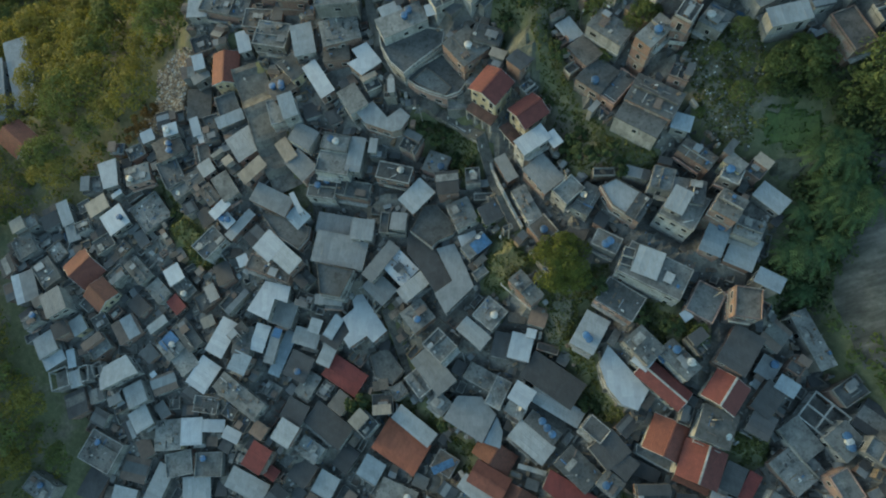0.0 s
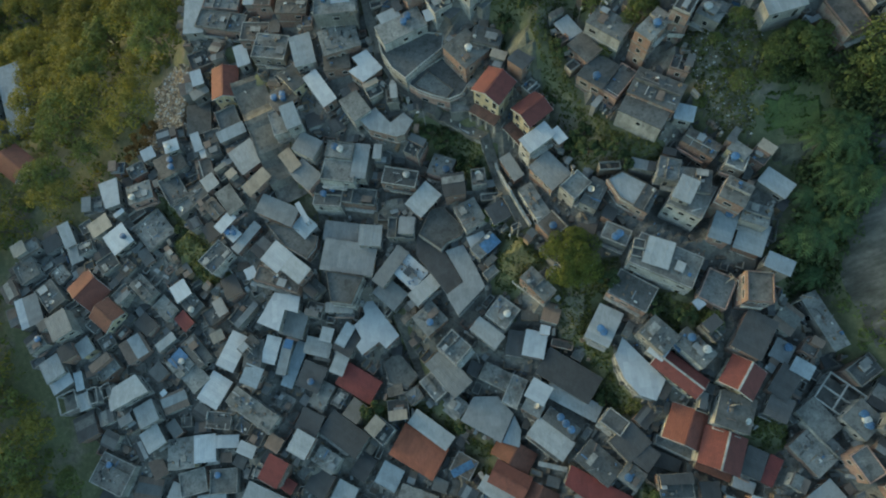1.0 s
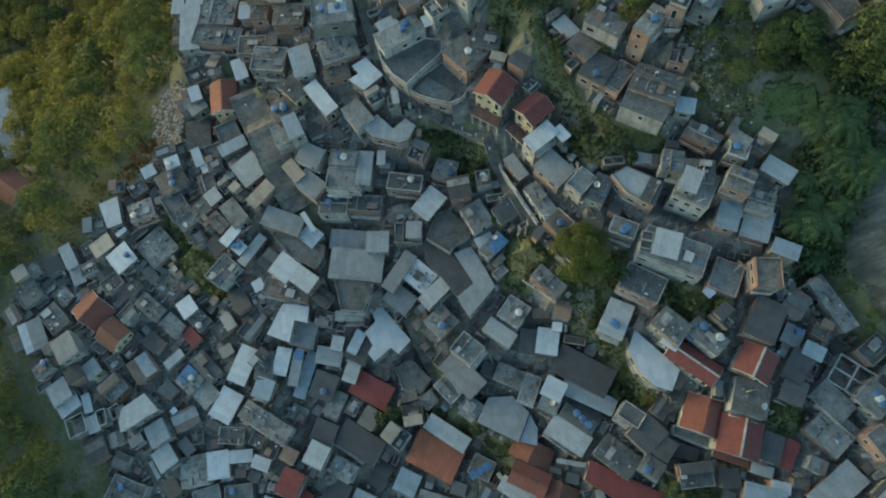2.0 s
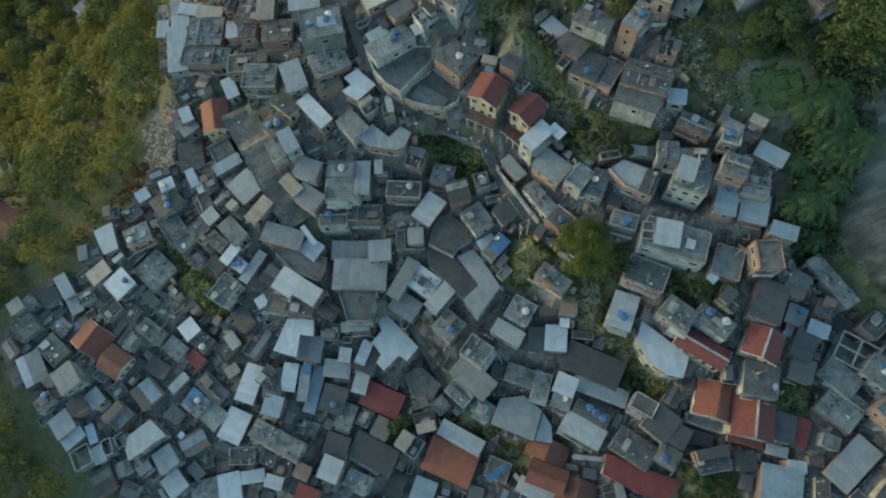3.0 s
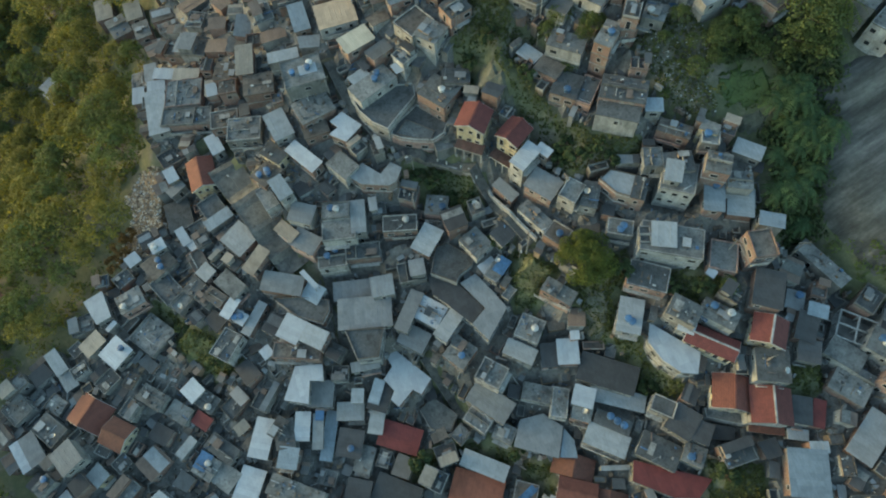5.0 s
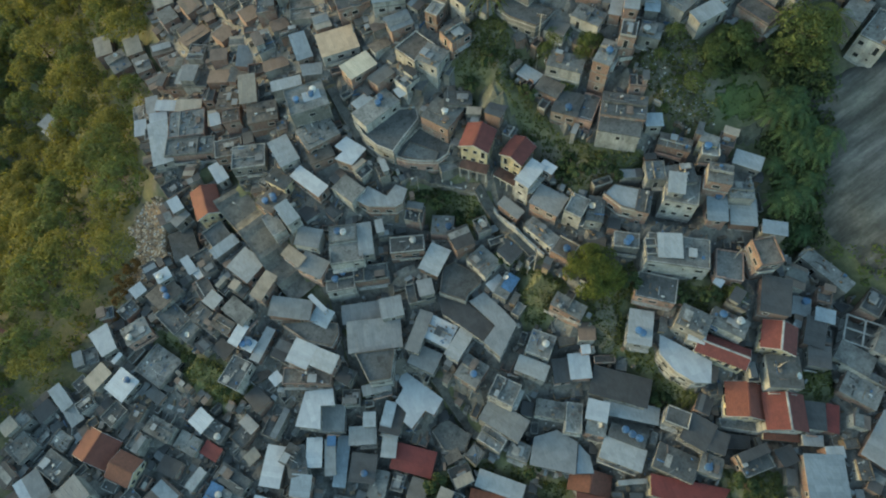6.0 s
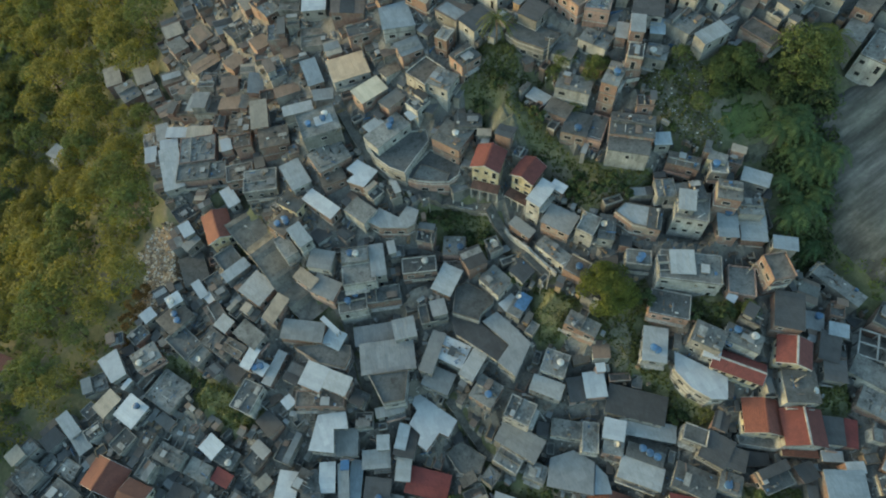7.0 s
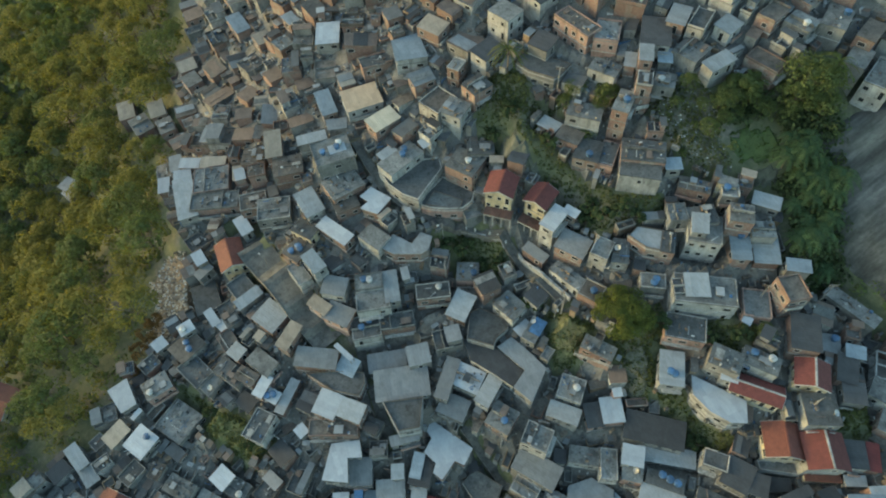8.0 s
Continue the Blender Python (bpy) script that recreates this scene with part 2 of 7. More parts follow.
def ground_mat():
    m, n, l, p = node_mat("hillside_soil")
    v = world_coords(n, l)
    a = noise_tex(n, l, v, 0.09, 6, 0.65)
    b = noise_tex(n, l, v, 0.9, 6, 0.7)
    soil = ramp(n, l, b, [(0.3, (0.085, 0.078, 0.067)), (0.55, (0.145, 0.133, 0.112)), (0.75, (0.21, 0.19, 0.16))])
    weed = ramp(n, l, b, [(0.3, (0.06, 0.072, 0.04)), (0.55, (0.095, 0.105, 0.06)), (0.75, (0.15, 0.145, 0.09))])
    l.new(mixed(n, l, ramp(n, l, a, [(0.33, (0, 0, 0)), (0.48, (1, 1, 1))]), soil, weed), p.inputs["Base Color"])
    p.inputs["Roughness"].default_value = 0.95
    bump(n, l, p, b, 0.8, 0.15)
    return m


def rock_mat():
    m, n, l, p = node_mat("granite")
    turn = n.new("ShaderNodeMapping")
    turn.inputs["Rotation"].default_value = (0, 0, radians(-12.0))
    l.new(world_coords(n, l), turn.inputs["Vector"])
    stretch = n.new("ShaderNodeMapping")
    stretch.inputs["Scale"].default_value = (0.05, 0.45, 0.2)
    l.new(turn.outputs["Vector"], stretch.inputs["Vector"])
    streak = noise_tex(n, l, stretch.outputs["Vector"], 1.0, 6, 0.65)
    fine = noise_tex(n, l, world_coords(n, l), 1.2, 7, 0.75)
    big = noise_tex(n, l, world_coords(n, l), 0.08, 3, 0.6)
    col = ramp(n, l, streak, [(0.34, (0.04, 0.041, 0.042)), (0.5, (0.082, 0.083, 0.084)), (0.68, (0.16, 0.16, 0.158))])
    col = mixed(n, l, 0.7, col, ramp(n, l, fine, [(0.3, (0.55, 0.55, 0.55)), (0.65, (1.1, 1.1, 1.1))]), "MULTIPLY")
    l.new(mixed(n, l, 0.5, col, ramp(n, l, big, [(0.4, (0.6, 0.66, 0.55)), (0.6, (1.1, 1.08, 1.05))]), "MULTIPLY"), p.inputs["Base Color"])
    p.inputs["Roughness"].default_value = 0.9
    bump(n, l, p, fine, 0.7, 0.3)
    return m


MAT["glass"], MAT["ground"], MAT["rock"] = glass_mat(), ground_mat(), rock_mat()

# ---- plan of the hill ----
HILL = [11.48, 23.866, -1.204, -2.754, 18.885, 3.594, 4.935, 0.319, -3.437, -1.713]
SWELL = [0.5, 0.5, 0.5, 0.7, 0.1, -0.1, -0.0, -0.9, -2.4, -2.2, 0.7, 0.8, 0.8, 1.3, -0.1, -0.3, 0.2, 0.1, -2.2, -1.9, 0.9, 1.0, 0.5, 0.7, -0.7, -0.1, 0.3, 0.4, -1.1, -1.1, 0.2, 0.3, -0.2, 1.0, -0.5, -1.6, 0.1, 0.8, -0.3, -0.4, -0.3, 0.1, 0.2, 1.1, 0.6, -1.0, -0.0, 1.0, 0.4, 0.0, -0.3, -0.2, -0.3, 0.1, 1.1, 0.3, 0.4, 0.4, 0.2, 0.1, -0.1, -0.1, -0.0, -0.2, 0.4, 0.1, 0.2, 0.2, 0.2, 0.1, -0.1, -0.1, -0.1, -0.3, -0.1, 0.0, 0.1, 0.2, 0.2, 0.1, -0.1, -0.1, -0.0, -0.1, -0.0, 0.0, 0.1, 0.1, 0.1, 0.1]
TOWN = [(-59.5, 64.9), (-57.5, 53.3), (-59.5, 42.7), (-61.2, 35.5), (-72.3, 32.9), (-83.1, 27.0), (-87.3, 17.7), (-97.3, 18.4), (-107.7, 12.1), (-108.1, -1.0), (-102.6, -7.0), (-99.5, -15.2), (-92.0, -24.0), (-84.0, -40.0), (-90.0, -52.0), (-80.0, -66.0), (96.0, -66.0), (84.0, -50.0), (74.0, -37.0), (67.0, -29.4), (57.1, -18.7), (54.3, -12.8), (57.9, -7.2), (59.5, -1.9), (54.7, 3.1), (45.9, 11.5), (44.0, 24.0), (56.0, 24.0), (70.0, 19.0), (82.0, 20.0), (92.0, 8.0), (112.0, 20.0), (100.0, 60.0), (60.0, 100.0), (20.0, 140.0), (-40.0, 145.0), (-43.6, 119.0), (-50.7, 113.1), (-51.8, 96.4), (-60.9, 81.7)]
PLOT_VALLEY = [(12.7, 39.1), (17.5, 41.2), (24.3, 35.3), (22.4, 32.7), (24.7, 23.9), (27.1, 17.3), (31.8, 11.5), (39.9, 7.2), (39.8, 4.8), (30.3, 6.1), (24.4, 7.9), (22.3, 14.0), (21.8, 19.8), (17.9, 27.5), (13.9, 29.4)]
PLOT_RUBBLE = [(45.0, 25.7), (55.0, 24.3), (56.7, 17.6), (54.4, 11.4), (54.3, 5.2), (49.2, 7.6), (45.6, 12.3), (44.3, 18.2)]
PLOT_GARDEN = [(-4.3, 22.9), (1.7, 21.6), (8.3, 17.1), (10.0, 11.9), (8.2, 10.7), (4.0, 11.0), (-2.5, 18.1)]
PLOT_YARD = [(11.5, -0.5), (14.2, -3.4), (17.3, -6.4), (18.4, -8.2), (14.0, -9.4), (11.8, -12.4), (8.1, -10.7), (9.2, -5.8)]
PLOT_TREEBASE = [(20.2, -9.9), (30.9, -9.7), (30.3, -14.7), (26.9, -17.1), (23.4, -22.4), (21.2, -24.1), (19.4, -20.9), (20.0, -16.5)]
PLOT_STRIP = [(-69.4, 23.3), (-66.7, 20.8), (-63.5, 16.4), (-60.7, 12.1), (-56.4, 9.5), (-53.5, 5.2), (-50.8, 1.0), (-54.0, -1.5), (-57.9, 0.7), (-62.0, 4.9), (-64.5, 10.6), (-66.8, 15.6), (-69.4, 20.1)]
PLOT_PALM = [(18.7, 44.9), (22.5, 44.1), (25.2, 41.4), (24.4, 37.2), (29.9, 33.2), (26.7, 33.1), (18.2, 37.2), (17.0, 41.0)]
PLOT_YARD2 = [(36.4, -16.3), (43.2, -17.8), (46.4, -23.0), (39.7, -25.3), (36.6, -19.4)]
PLOT_YARD3 = [(31.7, -49.7), (40.3, -53.3), (38.7, -59.3), (29.5, -56.8)]
PLOT_YARD4 = [(23.6, -23.0), (28.0, -25.6), (28.9, -31.3), (32.7, -35.9), (31.7, -37.6), (25.9, -35.4), (26.0, -30.2)]
PLOT_YARD5 = [(-12.1, -29.4), (-1.2, -35.8), (-2.9, -37.5), (-11.5, -31.6)]
PLOT_YARD6 = [(-0.2, -38.6), (5.0, -40.7), (3.1, -46.8), (-0.5, -43.6)]
PLOT_YARD8 = [(50.7, -39.6), (55.9, -40.9), (56.4, -44.8), (52.5, -45.2), (50.0, -44.1)]
PLOT_YARD7 = [(-22.8, -29.1), (-15.6, -30.6), (-19.4, -34.8), (-23.1, -32.5)]
GREENS = [PLOT_VALLEY, PLOT_RUBBLE, PLOT_GARDEN, PLOT_YARD, PLOT_TREEBASE, PLOT_STRIP, PLOT_YARD2, PLOT_YARD3, PLOT_YARD4, PLOT_YARD5, PLOT_YARD6, PLOT_YARD8, PLOT_YARD7, PLOT_PALM]
OPEN_YARD = [(-70.8, 8.2), (-63.5, 11.3), (-60.3, 3.6), (-51.3, 1.0), (-49.2, -6.5), (-56.9, -6.7), (-59.8, -1.0), (-63.3, 3.4), (-67.5, 0.9)]
LANES = [
    (3.4, [(-44.2, 48.9), (-41.7, 39.8), (-38.3, 31.1), (-34.4, 19.0), (-32.1, 13.4)]),
    (0.85, [(-12.3, 50.0), (-11.4, 43.4), (-10.1, 35.9), (-5.9, 29.1), (-1.2, 24.4), (5.1, 20.6), (9.0, 17.2), (10.2, 13.3), (11.5, 7.8), (15.1, -1.1)]),
    (0.8, [(-27.1, 11.1), (-27.2, 4.1), (-27.6, -3.2), (-27.4, -9.1)]),
    (0.8, [(0.2, -33.2), (-8.9, -25.2), (-10.7, -18.8), (-12.6, -12.5)]),
]
WOOD_LEFT = [(-62.0, 58.0), (-71.5, 53.0), (-71.0, 43.0), (-77.0, 35.5), (-86.0, 27.5), (-89.5, 19.5), (-99.0, 20.5), (-111.0, 14.0), (-112.0, -3.0), (-104.0, -18.0), (-99.0, -28.0), (-92.0, -40.0), (-98.0, -60.0), (-150.0, -60.0), (-180.0, 60.0), (-150.0, 200.0), (-48.0, 200.0), (-46.0, 121.0), (-56.0, 112.0), (-57.0, 97.0), (-65.0, 82.0)]
SIDE_SLOPE = [(62.0, -22.0), (67.0, -29.0), (74.0, -36.0), (86.0, -50.0), (115.0, -60.0), (115.0, -28.0), (80.0, -26.0), (68.0, -21.0)]
WOOD_RIGHT = [(56.9, 20.3), (67.9, 17.9), (75.6, 18.9), (80.3, 14.7), (76.5, 4.0), (71.7, -3.8), (68.7, -12.3), (65.7, -22.9), (58.3, -18.9), (57.0, -12.0), (60.5, -8.0), (61.4, -0.9), (56.1, 3.7), (54.1, 7.7), (54.6, 13.2)]
PALM_GROVE = [(66.3, 8.6), (76.1, 6.3), (73.1, -4.9), (67.3, -13.6), (66.3, -21.2), (55.9, -16.3), (57.5, -9.8), (61.9, -2.5)]
PATH_EARTH = [(14.9, 33.3), (18.4, 33.4), (20.3, 27.7), (21.2, 22.6), (19.1, 20.8), (15.4, 23.8), (14.1, 26.7), (14.4, 30.2)]
MEADOW = [(55.8, 12.2), (60.7, 13.2), (65.6, 10.8), (66.3, 6.9), (64.4, 4.2), (59.7, 5.2), (55.7, 7.0)]
BARE_EDGE = [(55.8, 6.9), (59.7, 5.1), (64.3, 4.1), (64.5, 2.6), (61.7, 1.0), (58.4, 1.6), (56.0, 4.4)]
SCREE = [(-58.5, 52.0), (-60.8, 36.0), (-65.8, 34.5), (-73.0, 32.2), (-75.5, 35.5), (-69.5, 42.5), (-70.5, 50.3), (-64.5, 54.5)]
DUMP = [(44.9, 25.2), (54.9, 23.8), (56.3, 17.3), (54.0, 11.5), (54.2, 5.8), (49.3, 7.9), (45.8, 12.4), (44.7, 18.1)]


# ---- small building kit ----
def box(bm, cx, cy, cz, sx, sy, sz, rot=0.0, mi=0):
    m = Matrix.Translation((cx, cy, cz)) @ Matrix.Rotation(rot, 4, "Z") @ Matrix.Diagonal((sx, sy, sz, 1))
    vs = [bm.verts.new(m @ Vector((x, y, z))) for x in (-0.5, 0.5) for y in (-0.5, 0.5) for z in (-0.5, 0.5)]
    for f in ((0, 1, 3, 2), (4, 6, 7, 5), (0, 4, 5, 1), (2, 3, 7, 6), (0, 2, 6, 4), (1, 5, 7, 3)):
        bm.faces.new([vs[i] for i in f]).material_index = mi


def slab_quad(bm, pts, thick):
    """A plate over four corner points, with thickness downwards."""
    top = [bm.verts.new(p) for p in pts]
    low = [bm.verts.new(Vector(p) - Vector((0, 0, thick))) for p in pts]
    bm.faces.new(top)
    bm.faces.new(low[::-1])
    for i in range(4):
        bm.faces.new((top[i], low[i], low[(i + 1) % 4], top[(i + 1) % 4]))


def finish(name, bm, mats, parent=None, label="", m=None):
    bmesh.ops.recalc_face_normals(bm, faces=bm.faces)
    me = bpy.data.meshes.new(name)
    bm.to_mesh(me)
    bm.free()
    for k in (mats if isinstance(mats, (list, tuple)) else [mats]):
        me.materials.append(MAT[k])
    ob = new(name, me)
    if m is not None:
        ob.matrix_basis = m
    if parent is not None:
        ob.parent = parent
    if label:
        ob["label"] = label
    return ob


def shared(name, me, parent, m):
    ob = new(name, me)
    ob.matrix_basis = m
    ob.parent = parent
    return ob


# ---- the hill ----
def poly_hill(x, y):
    a, b = x / 60.0, (y - 5.0) / 60.0
    return (HILL[0] + HILL[1] * b + HILL[2] * b * b + HILL[3] * b**3 + HILL[4] * a + HILL[5] * a * b
            + HILL[6] * a * b * b + HILL[7] * a * a + HILL[8] * a * a * b + HILL[9] * a**3)


def roof_level(x, y):
    """The level of the roofs: a broad hill and its smaller swells."""
    xc, yc = min(max(x, -110.0), 82.0), min(max(y, -58.0), 92.0)
    u = min(max((x + 105.0) / 190.0 * 9.0, 0.0), 8.999)
    v = min(max((y + 58.0) / 158.0 * 8.0, 0.0), 7.999)
    i, j = int(u), int(v)
    a, b = u - i, v - j
    k = j * 10 + i
    swell = (SWELL[k] * (1 - a) + SWELL[k + 1] * a) * (1 - b) + (SWELL[k + 10] * (1 - a) + SWELL[k + 11] * a) * b
    return poly_hill(xc, yc) + swell + 0.10 * (y - yc) + 0.2 * max(-60.0, min(60.0, x - xc))


def in_poly(poly, x, y):
    inside = False
    for i in range(len(poly)):
        (x1, y1), (x2, y2) = poly[i], poly[i - 1]
        if (y1 > y) != (y2 > y) and x < (x2 - x1) * (y - y1) / (y2 - y1) + x1:
            inside = not inside
    return inside


def near_line(line, x, y):
    best = 1e9
    for (x1, y1), (x2, y2) in zip(line, line[1:]):
        dx, dy = x2 - x1, y2 - y1
        t = max(0.0, min(1.0, ((x - x1) * dx + (y - y1) * dy) / (dx * dx + dy * dy)))
        best = min(best, math.hypot(x - x1 - t * dx, y - y1 - t * dy))
    return best


def foot_on(line, x, y):
    """The point of a line that lies nearest."""
    best, spot = 1e9, line[0]
    for (x1, y1), (x2, y2) in zip(line, line[1:]):
        dx, dy = x2 - x1, y2 - y1
        t = max(0.0, min(1.0, ((x - x1) * dx + (y - y1) * dy) / (dx * dx + dy * dy)))
        q = (x1 + t * dx, y1 + t * dy)
        d = math.hypot(x - q[0], y - q[1])
        if d < best:
            best, spot = d, q
    return spot


def edge_distance(poly, x, y):
    return near_line(poly + poly[:1], x, y) * (-1 if in_poly(poly, x, y) else 1)


PLAN, PADS = [], {}


def add_pad(x, y, z, w, d, yaw):
    reach = math.hypot(w, d) / 2 + 4.0
    for i in range(int((x - reach) // 6), int((x + reach) // 6) + 1):
        for j in range(int((y - reach) // 6), int((y + reach) // 6) + 1):
            PADS.setdefault((i, j), []).append((x, y, z, w, d, math.cos(yaw), math.sin(yaw)))


def pad_level(x, y):
    """The highest and the lowest that the ground may lie here: no house is buried, none stands on stilts."""
    cap, floor = 1e9, -1e9
    for px, py, z, w, d, c, s in PADS.get((int(x // 6), int(y // 6)), ()):
        u, v = abs((x - px) * c + (y - py) * s) - w / 2, abs((y - py) * c - (x - px) * s) - d / 2
        away = math.hypot(max(u, 0.0), max(v, 0.0))
        cap = min(cap, z - 3.9 + 1.3 * max(0.0, away - 0.6))
        floor = max(floor, z - 5.2 - 0.9 * max(0.0, away - 0.8))
    return cap, floor


def ground(x, y):
    """Ground under the houses; open plots and lanes lie higher than the house pads."""
    z = roof_level(x, y) - 4.4
    lift = 0.0
    for p in GREENS:
        d = edge_distance(p, x, y)
        if d < 4.0:
            lift = max(lift, 3.0 * min(1.0, (4.0 - d) / 5.0))
    for w, p in LANES:
        d = near_line(p, x, y)
        if d < w + 3.0:
            t = min(1.0, (w + 3.0 - d) / 2.0)
            z += t * (roof_level(*foot_on(p, x, y)) - 4.4 - z)
            lift = max(lift, 1.6 * min(1.0, (w + 3.0 - d) / 3.0))
    n = noise.noise(Vector((x * 0.08, y * 0.08, 0))) * 0.8
    cap, floor = pad_level(x, y)
    return min(max(z + lift + n, floor), cap + (1.4 if lift > 1.8 else 0.0))


rng = random.Random(7)

# ---- ground sheet, lanes, rock ----
def build_ground():
    xs = [-2500, -900, -400, -230] + [-170 + 2.5 * i for i in range(113)] + [160, 260, 500, 1000, 2500]
    ys = [-2500, -900, -400, -160] + [-100 + 2.5 * i for i in range(113)] + [230, 320, 520, 1000, 2500]
    verts = [(x, y, ground(x, y) if abs(x) < 300 and abs(y) < 330 else roof_level(max(-300, min(300, x)), max(-300, min(330, y))) - 4.4) for y in ys for x in xs]
    nx = len(xs)
    faces = [(j * nx + i, j * nx + i + 1, (j + 1) * nx + i + 1, (j + 1) * nx + i) for j in range(len(ys) - 1) for i in range(nx - 1)]
    me = bpy.data.meshes.new("ground")
    me.from_pydata(verts, [], faces)
    me.materials.append(MAT["ground"])
    for p in me.polygons:
        p.use_smooth = True
    tagged(new("ground", me), "steep hillside of brown soil and weeds", "ground", kind="structure")


def build_alleys():
    """Trodden earth and rough concrete between the houses, sinking into the soil at its edges."""
    step = 1.25
    cells = set()
    for i in range(179):
        for j in range(172):
            x, y = -110.0 + (i + 0.5) * step, -68.0 + (j + 0.5) * step
            if in_poly(TOWN, x, y) and all(edge_distance(p, x, y) > 0.8 for p in GREENS) and all(near_line(p, x, y) > wd + 0.4 for wd, p in LANES):
                cells.add((i, j))
    verts, faces, index = [], [], {}

    def corner(i, j):
        if (i, j) not in index:
            x, y = -110.0 + i * step, -68.0 + j * step
            inner = all((i - a, j - b) in cells for a in (0, 1) for b in (0, 1))
            index[(i, j)] = len(verts)
            verts.append((x, y, ground(x, y) + (1.5 + 0.4 * noise.noise(Vector((x * 0.3, y * 0.3, 7))) if inner else -0.25)))
        return index[(i, j)]

    for i, j in sorted(cells):
        faces.append((corner(i, j), corner(i + 1, j), corner(i + 1, j + 1), corner(i, j + 1)))
    me = bpy.data.meshes.new("alley")
    me.from_pydata(verts, [], faces)
    me.materials.append(MAT["alley"])
    tagged(new("alley", me), "rough concrete and earth alleys between the houses", "alley", kind="structure")


def lane(line, width):
    pts = []
    for (x1, y1), (x2, y2) in zip(line, line[1:]):
        k = max(2, int(math.hypot(x2 - x1, y2 - y1) / 1.2))
        pts += [(x1 + (x2 - x1) * i / k, y1 + (y2 - y1) * i / k) for i in range(k)]
    pts.append(line[-1])
    bm = bmesh.new()
    rows = []
    for i, (x, y) in enumerate(pts):
        a, b = pts[max(0, i - 1)], pts[min(len(pts) - 1, i + 1)]
        dx, dy = b[0] - a[0], b[1] - a[1]
        s = math.hypot(dx, dy)
        nx, ny = -dy / s, dx / s
        z = max(ground(x + nx * o, y + ny * o) for o in (-width * 0.7, -width / 3, 0.0, width / 3, width * 0.7)) + 0.12
        rows.append([bm.verts.new((x + nx * o, y + ny * o, z + dz)) for o, dz in ((-width - 0.25, -2.2), (-width - 0.25, 0.2), (-width, 0.2), (-width, 0), (width, 0), (width, 0.2), (width + 0.25, 0.2), (width + 0.25, -2.2))])
    for r, q in zip(rows, rows[1:]):
        for i in range(7):
            bm.faces.new((r[i], r[i + 1], q[i + 1], q[i]))
    tagged(finish("pavement", bm, "asphalt"), "narrow stained concrete lane with low kerbs", "lane", kind="structure")


# ---- houses ----
WALLS = {"b": ("brick", "bare brick"), "w": ("plaster", "dirty white"), "g": ("render", "grey rendered"), "c": ("cream", "cream painted"), "p": ("pink", "faded pink")}
ROOFS = {"white": "white metal sheet roof", "light": "light grey metal sheet roof", "grey": "grey fibre cement roof", "ash": "dull grey metal sheet roof", "rust": "rusty brown sheet roof", "orange_sheet": "orange-red sheet roof", "dark": "dark metal roof", "blue": "blue-grey metal roof",
         "tan": "tan sheet roof", "beige": "sheet roof coloured sunlit beige", "salmon": "pale orange sheet roof", "tarp": "blue tarpaulin", "red_sheet": "red metal sheet roof", "red": "red clay tile roof", "orange": "orange clay tile roof", "brown": "brown clay tile roof",
         "slab": "flat concrete roof terrace", "dark_slab": "dark flat roof terrace", "brown_slab": "brown flat roof terrace"}
TAKEN = {}


def mark(x, y, w, d, yaw):
    c, s = math.cos(yaw), math.sin(yaw)
    nx, ny = max(2, int(w / 0.5) + 1), max(2, int(d / 0.5) + 1)
    for i in range(nx):
        for j in range(ny):
            a, b = w * (i / (nx - 1) - 0.5), d * (j / (ny - 1) - 0.5)
            TAKEN[(round((x + a * c - b * s) * 2), round((y + a * s + b * c) * 2))] = 1


def overlap(x, y, w, d, yaw):
    c, s = math.cos(yaw), math.sin(yaw)
    nx, ny = max(2, int(w / 0.5) + 1), max(2, int(d / 0.5) + 1)
    hit = 0
    for i in range(nx):
        for j in range(ny):
            a, b = w * (i / (nx - 1) - 0.5), d * (j / (ny - 1) - 0.5)
            hit += (round((x + a * c - b * s) * 2), round((y + a * s + b * c) * 2)) in TAKEN
    return hit / (nx * ny)


def window_mesh(w, h, depth=0.07):
    """A frame that stands proud of the wall, and the pane set back in it."""
    f = 0.1
    bm = bmesh.new()
    loops = []
    for x, z, y in ((w / 2, h / 2, 0.0), (w / 2, h / 2, depth), (w / 2 - f, h / 2 - f, depth), (w / 2 - f, h / 2 - f, 0.0)):
        loops.append([bm.verts.new((sx * x, y, sz * z)) for sx, sz in ((-1, -1), (1, -1), (1, 1), (-1, 1))])
    for p, q in zip(loops, loops[1:]):
        for i in range(4):
            bm.faces.new((p[i], p[(i + 1) % 4], q[(i + 1) % 4], q[i]))
    bmesh.ops.recalc_face_normals(bm, faces=bm.faces)
    frame_me = bpy.data.meshes.new("window")
    bm.to_mesh(frame_me)
    bm.free()
    frame_me.materials.append(MAT["trim"])
    bm = bmesh.new()
    box(bm, 0, 0.015, 0, w - 2 * f, 0.02, h - 2 * f)
    bmesh.ops.recalc_face_normals(bm, faces=bm.faces)
    pane_me = bpy.data.meshes.new("pane")
    bm.to_mesh(pane_me)
    bm.free()
    pane_me.materials.append(MAT["glass"])
    return frame_me, pane_me


def plain_window(pair, name):
    """Frame and pane in one mesh, for the houses farther from the flight."""
    bm = bmesh.new()
    bm.from_mesh(pair[0])
    n = len(bm.faces)
    bm.from_mesh(pair[1])
    bm.faces.ensure_lookup_table()
    for f in bm.faces[n:]:
        f.material_index = 1
    me = bpy.data.meshes.new(name)
    bm.to_mesh(me)
    bm.free()
    me.materials.append(MAT["trim"])
    me.materials.append(MAT["glass"])
    return me


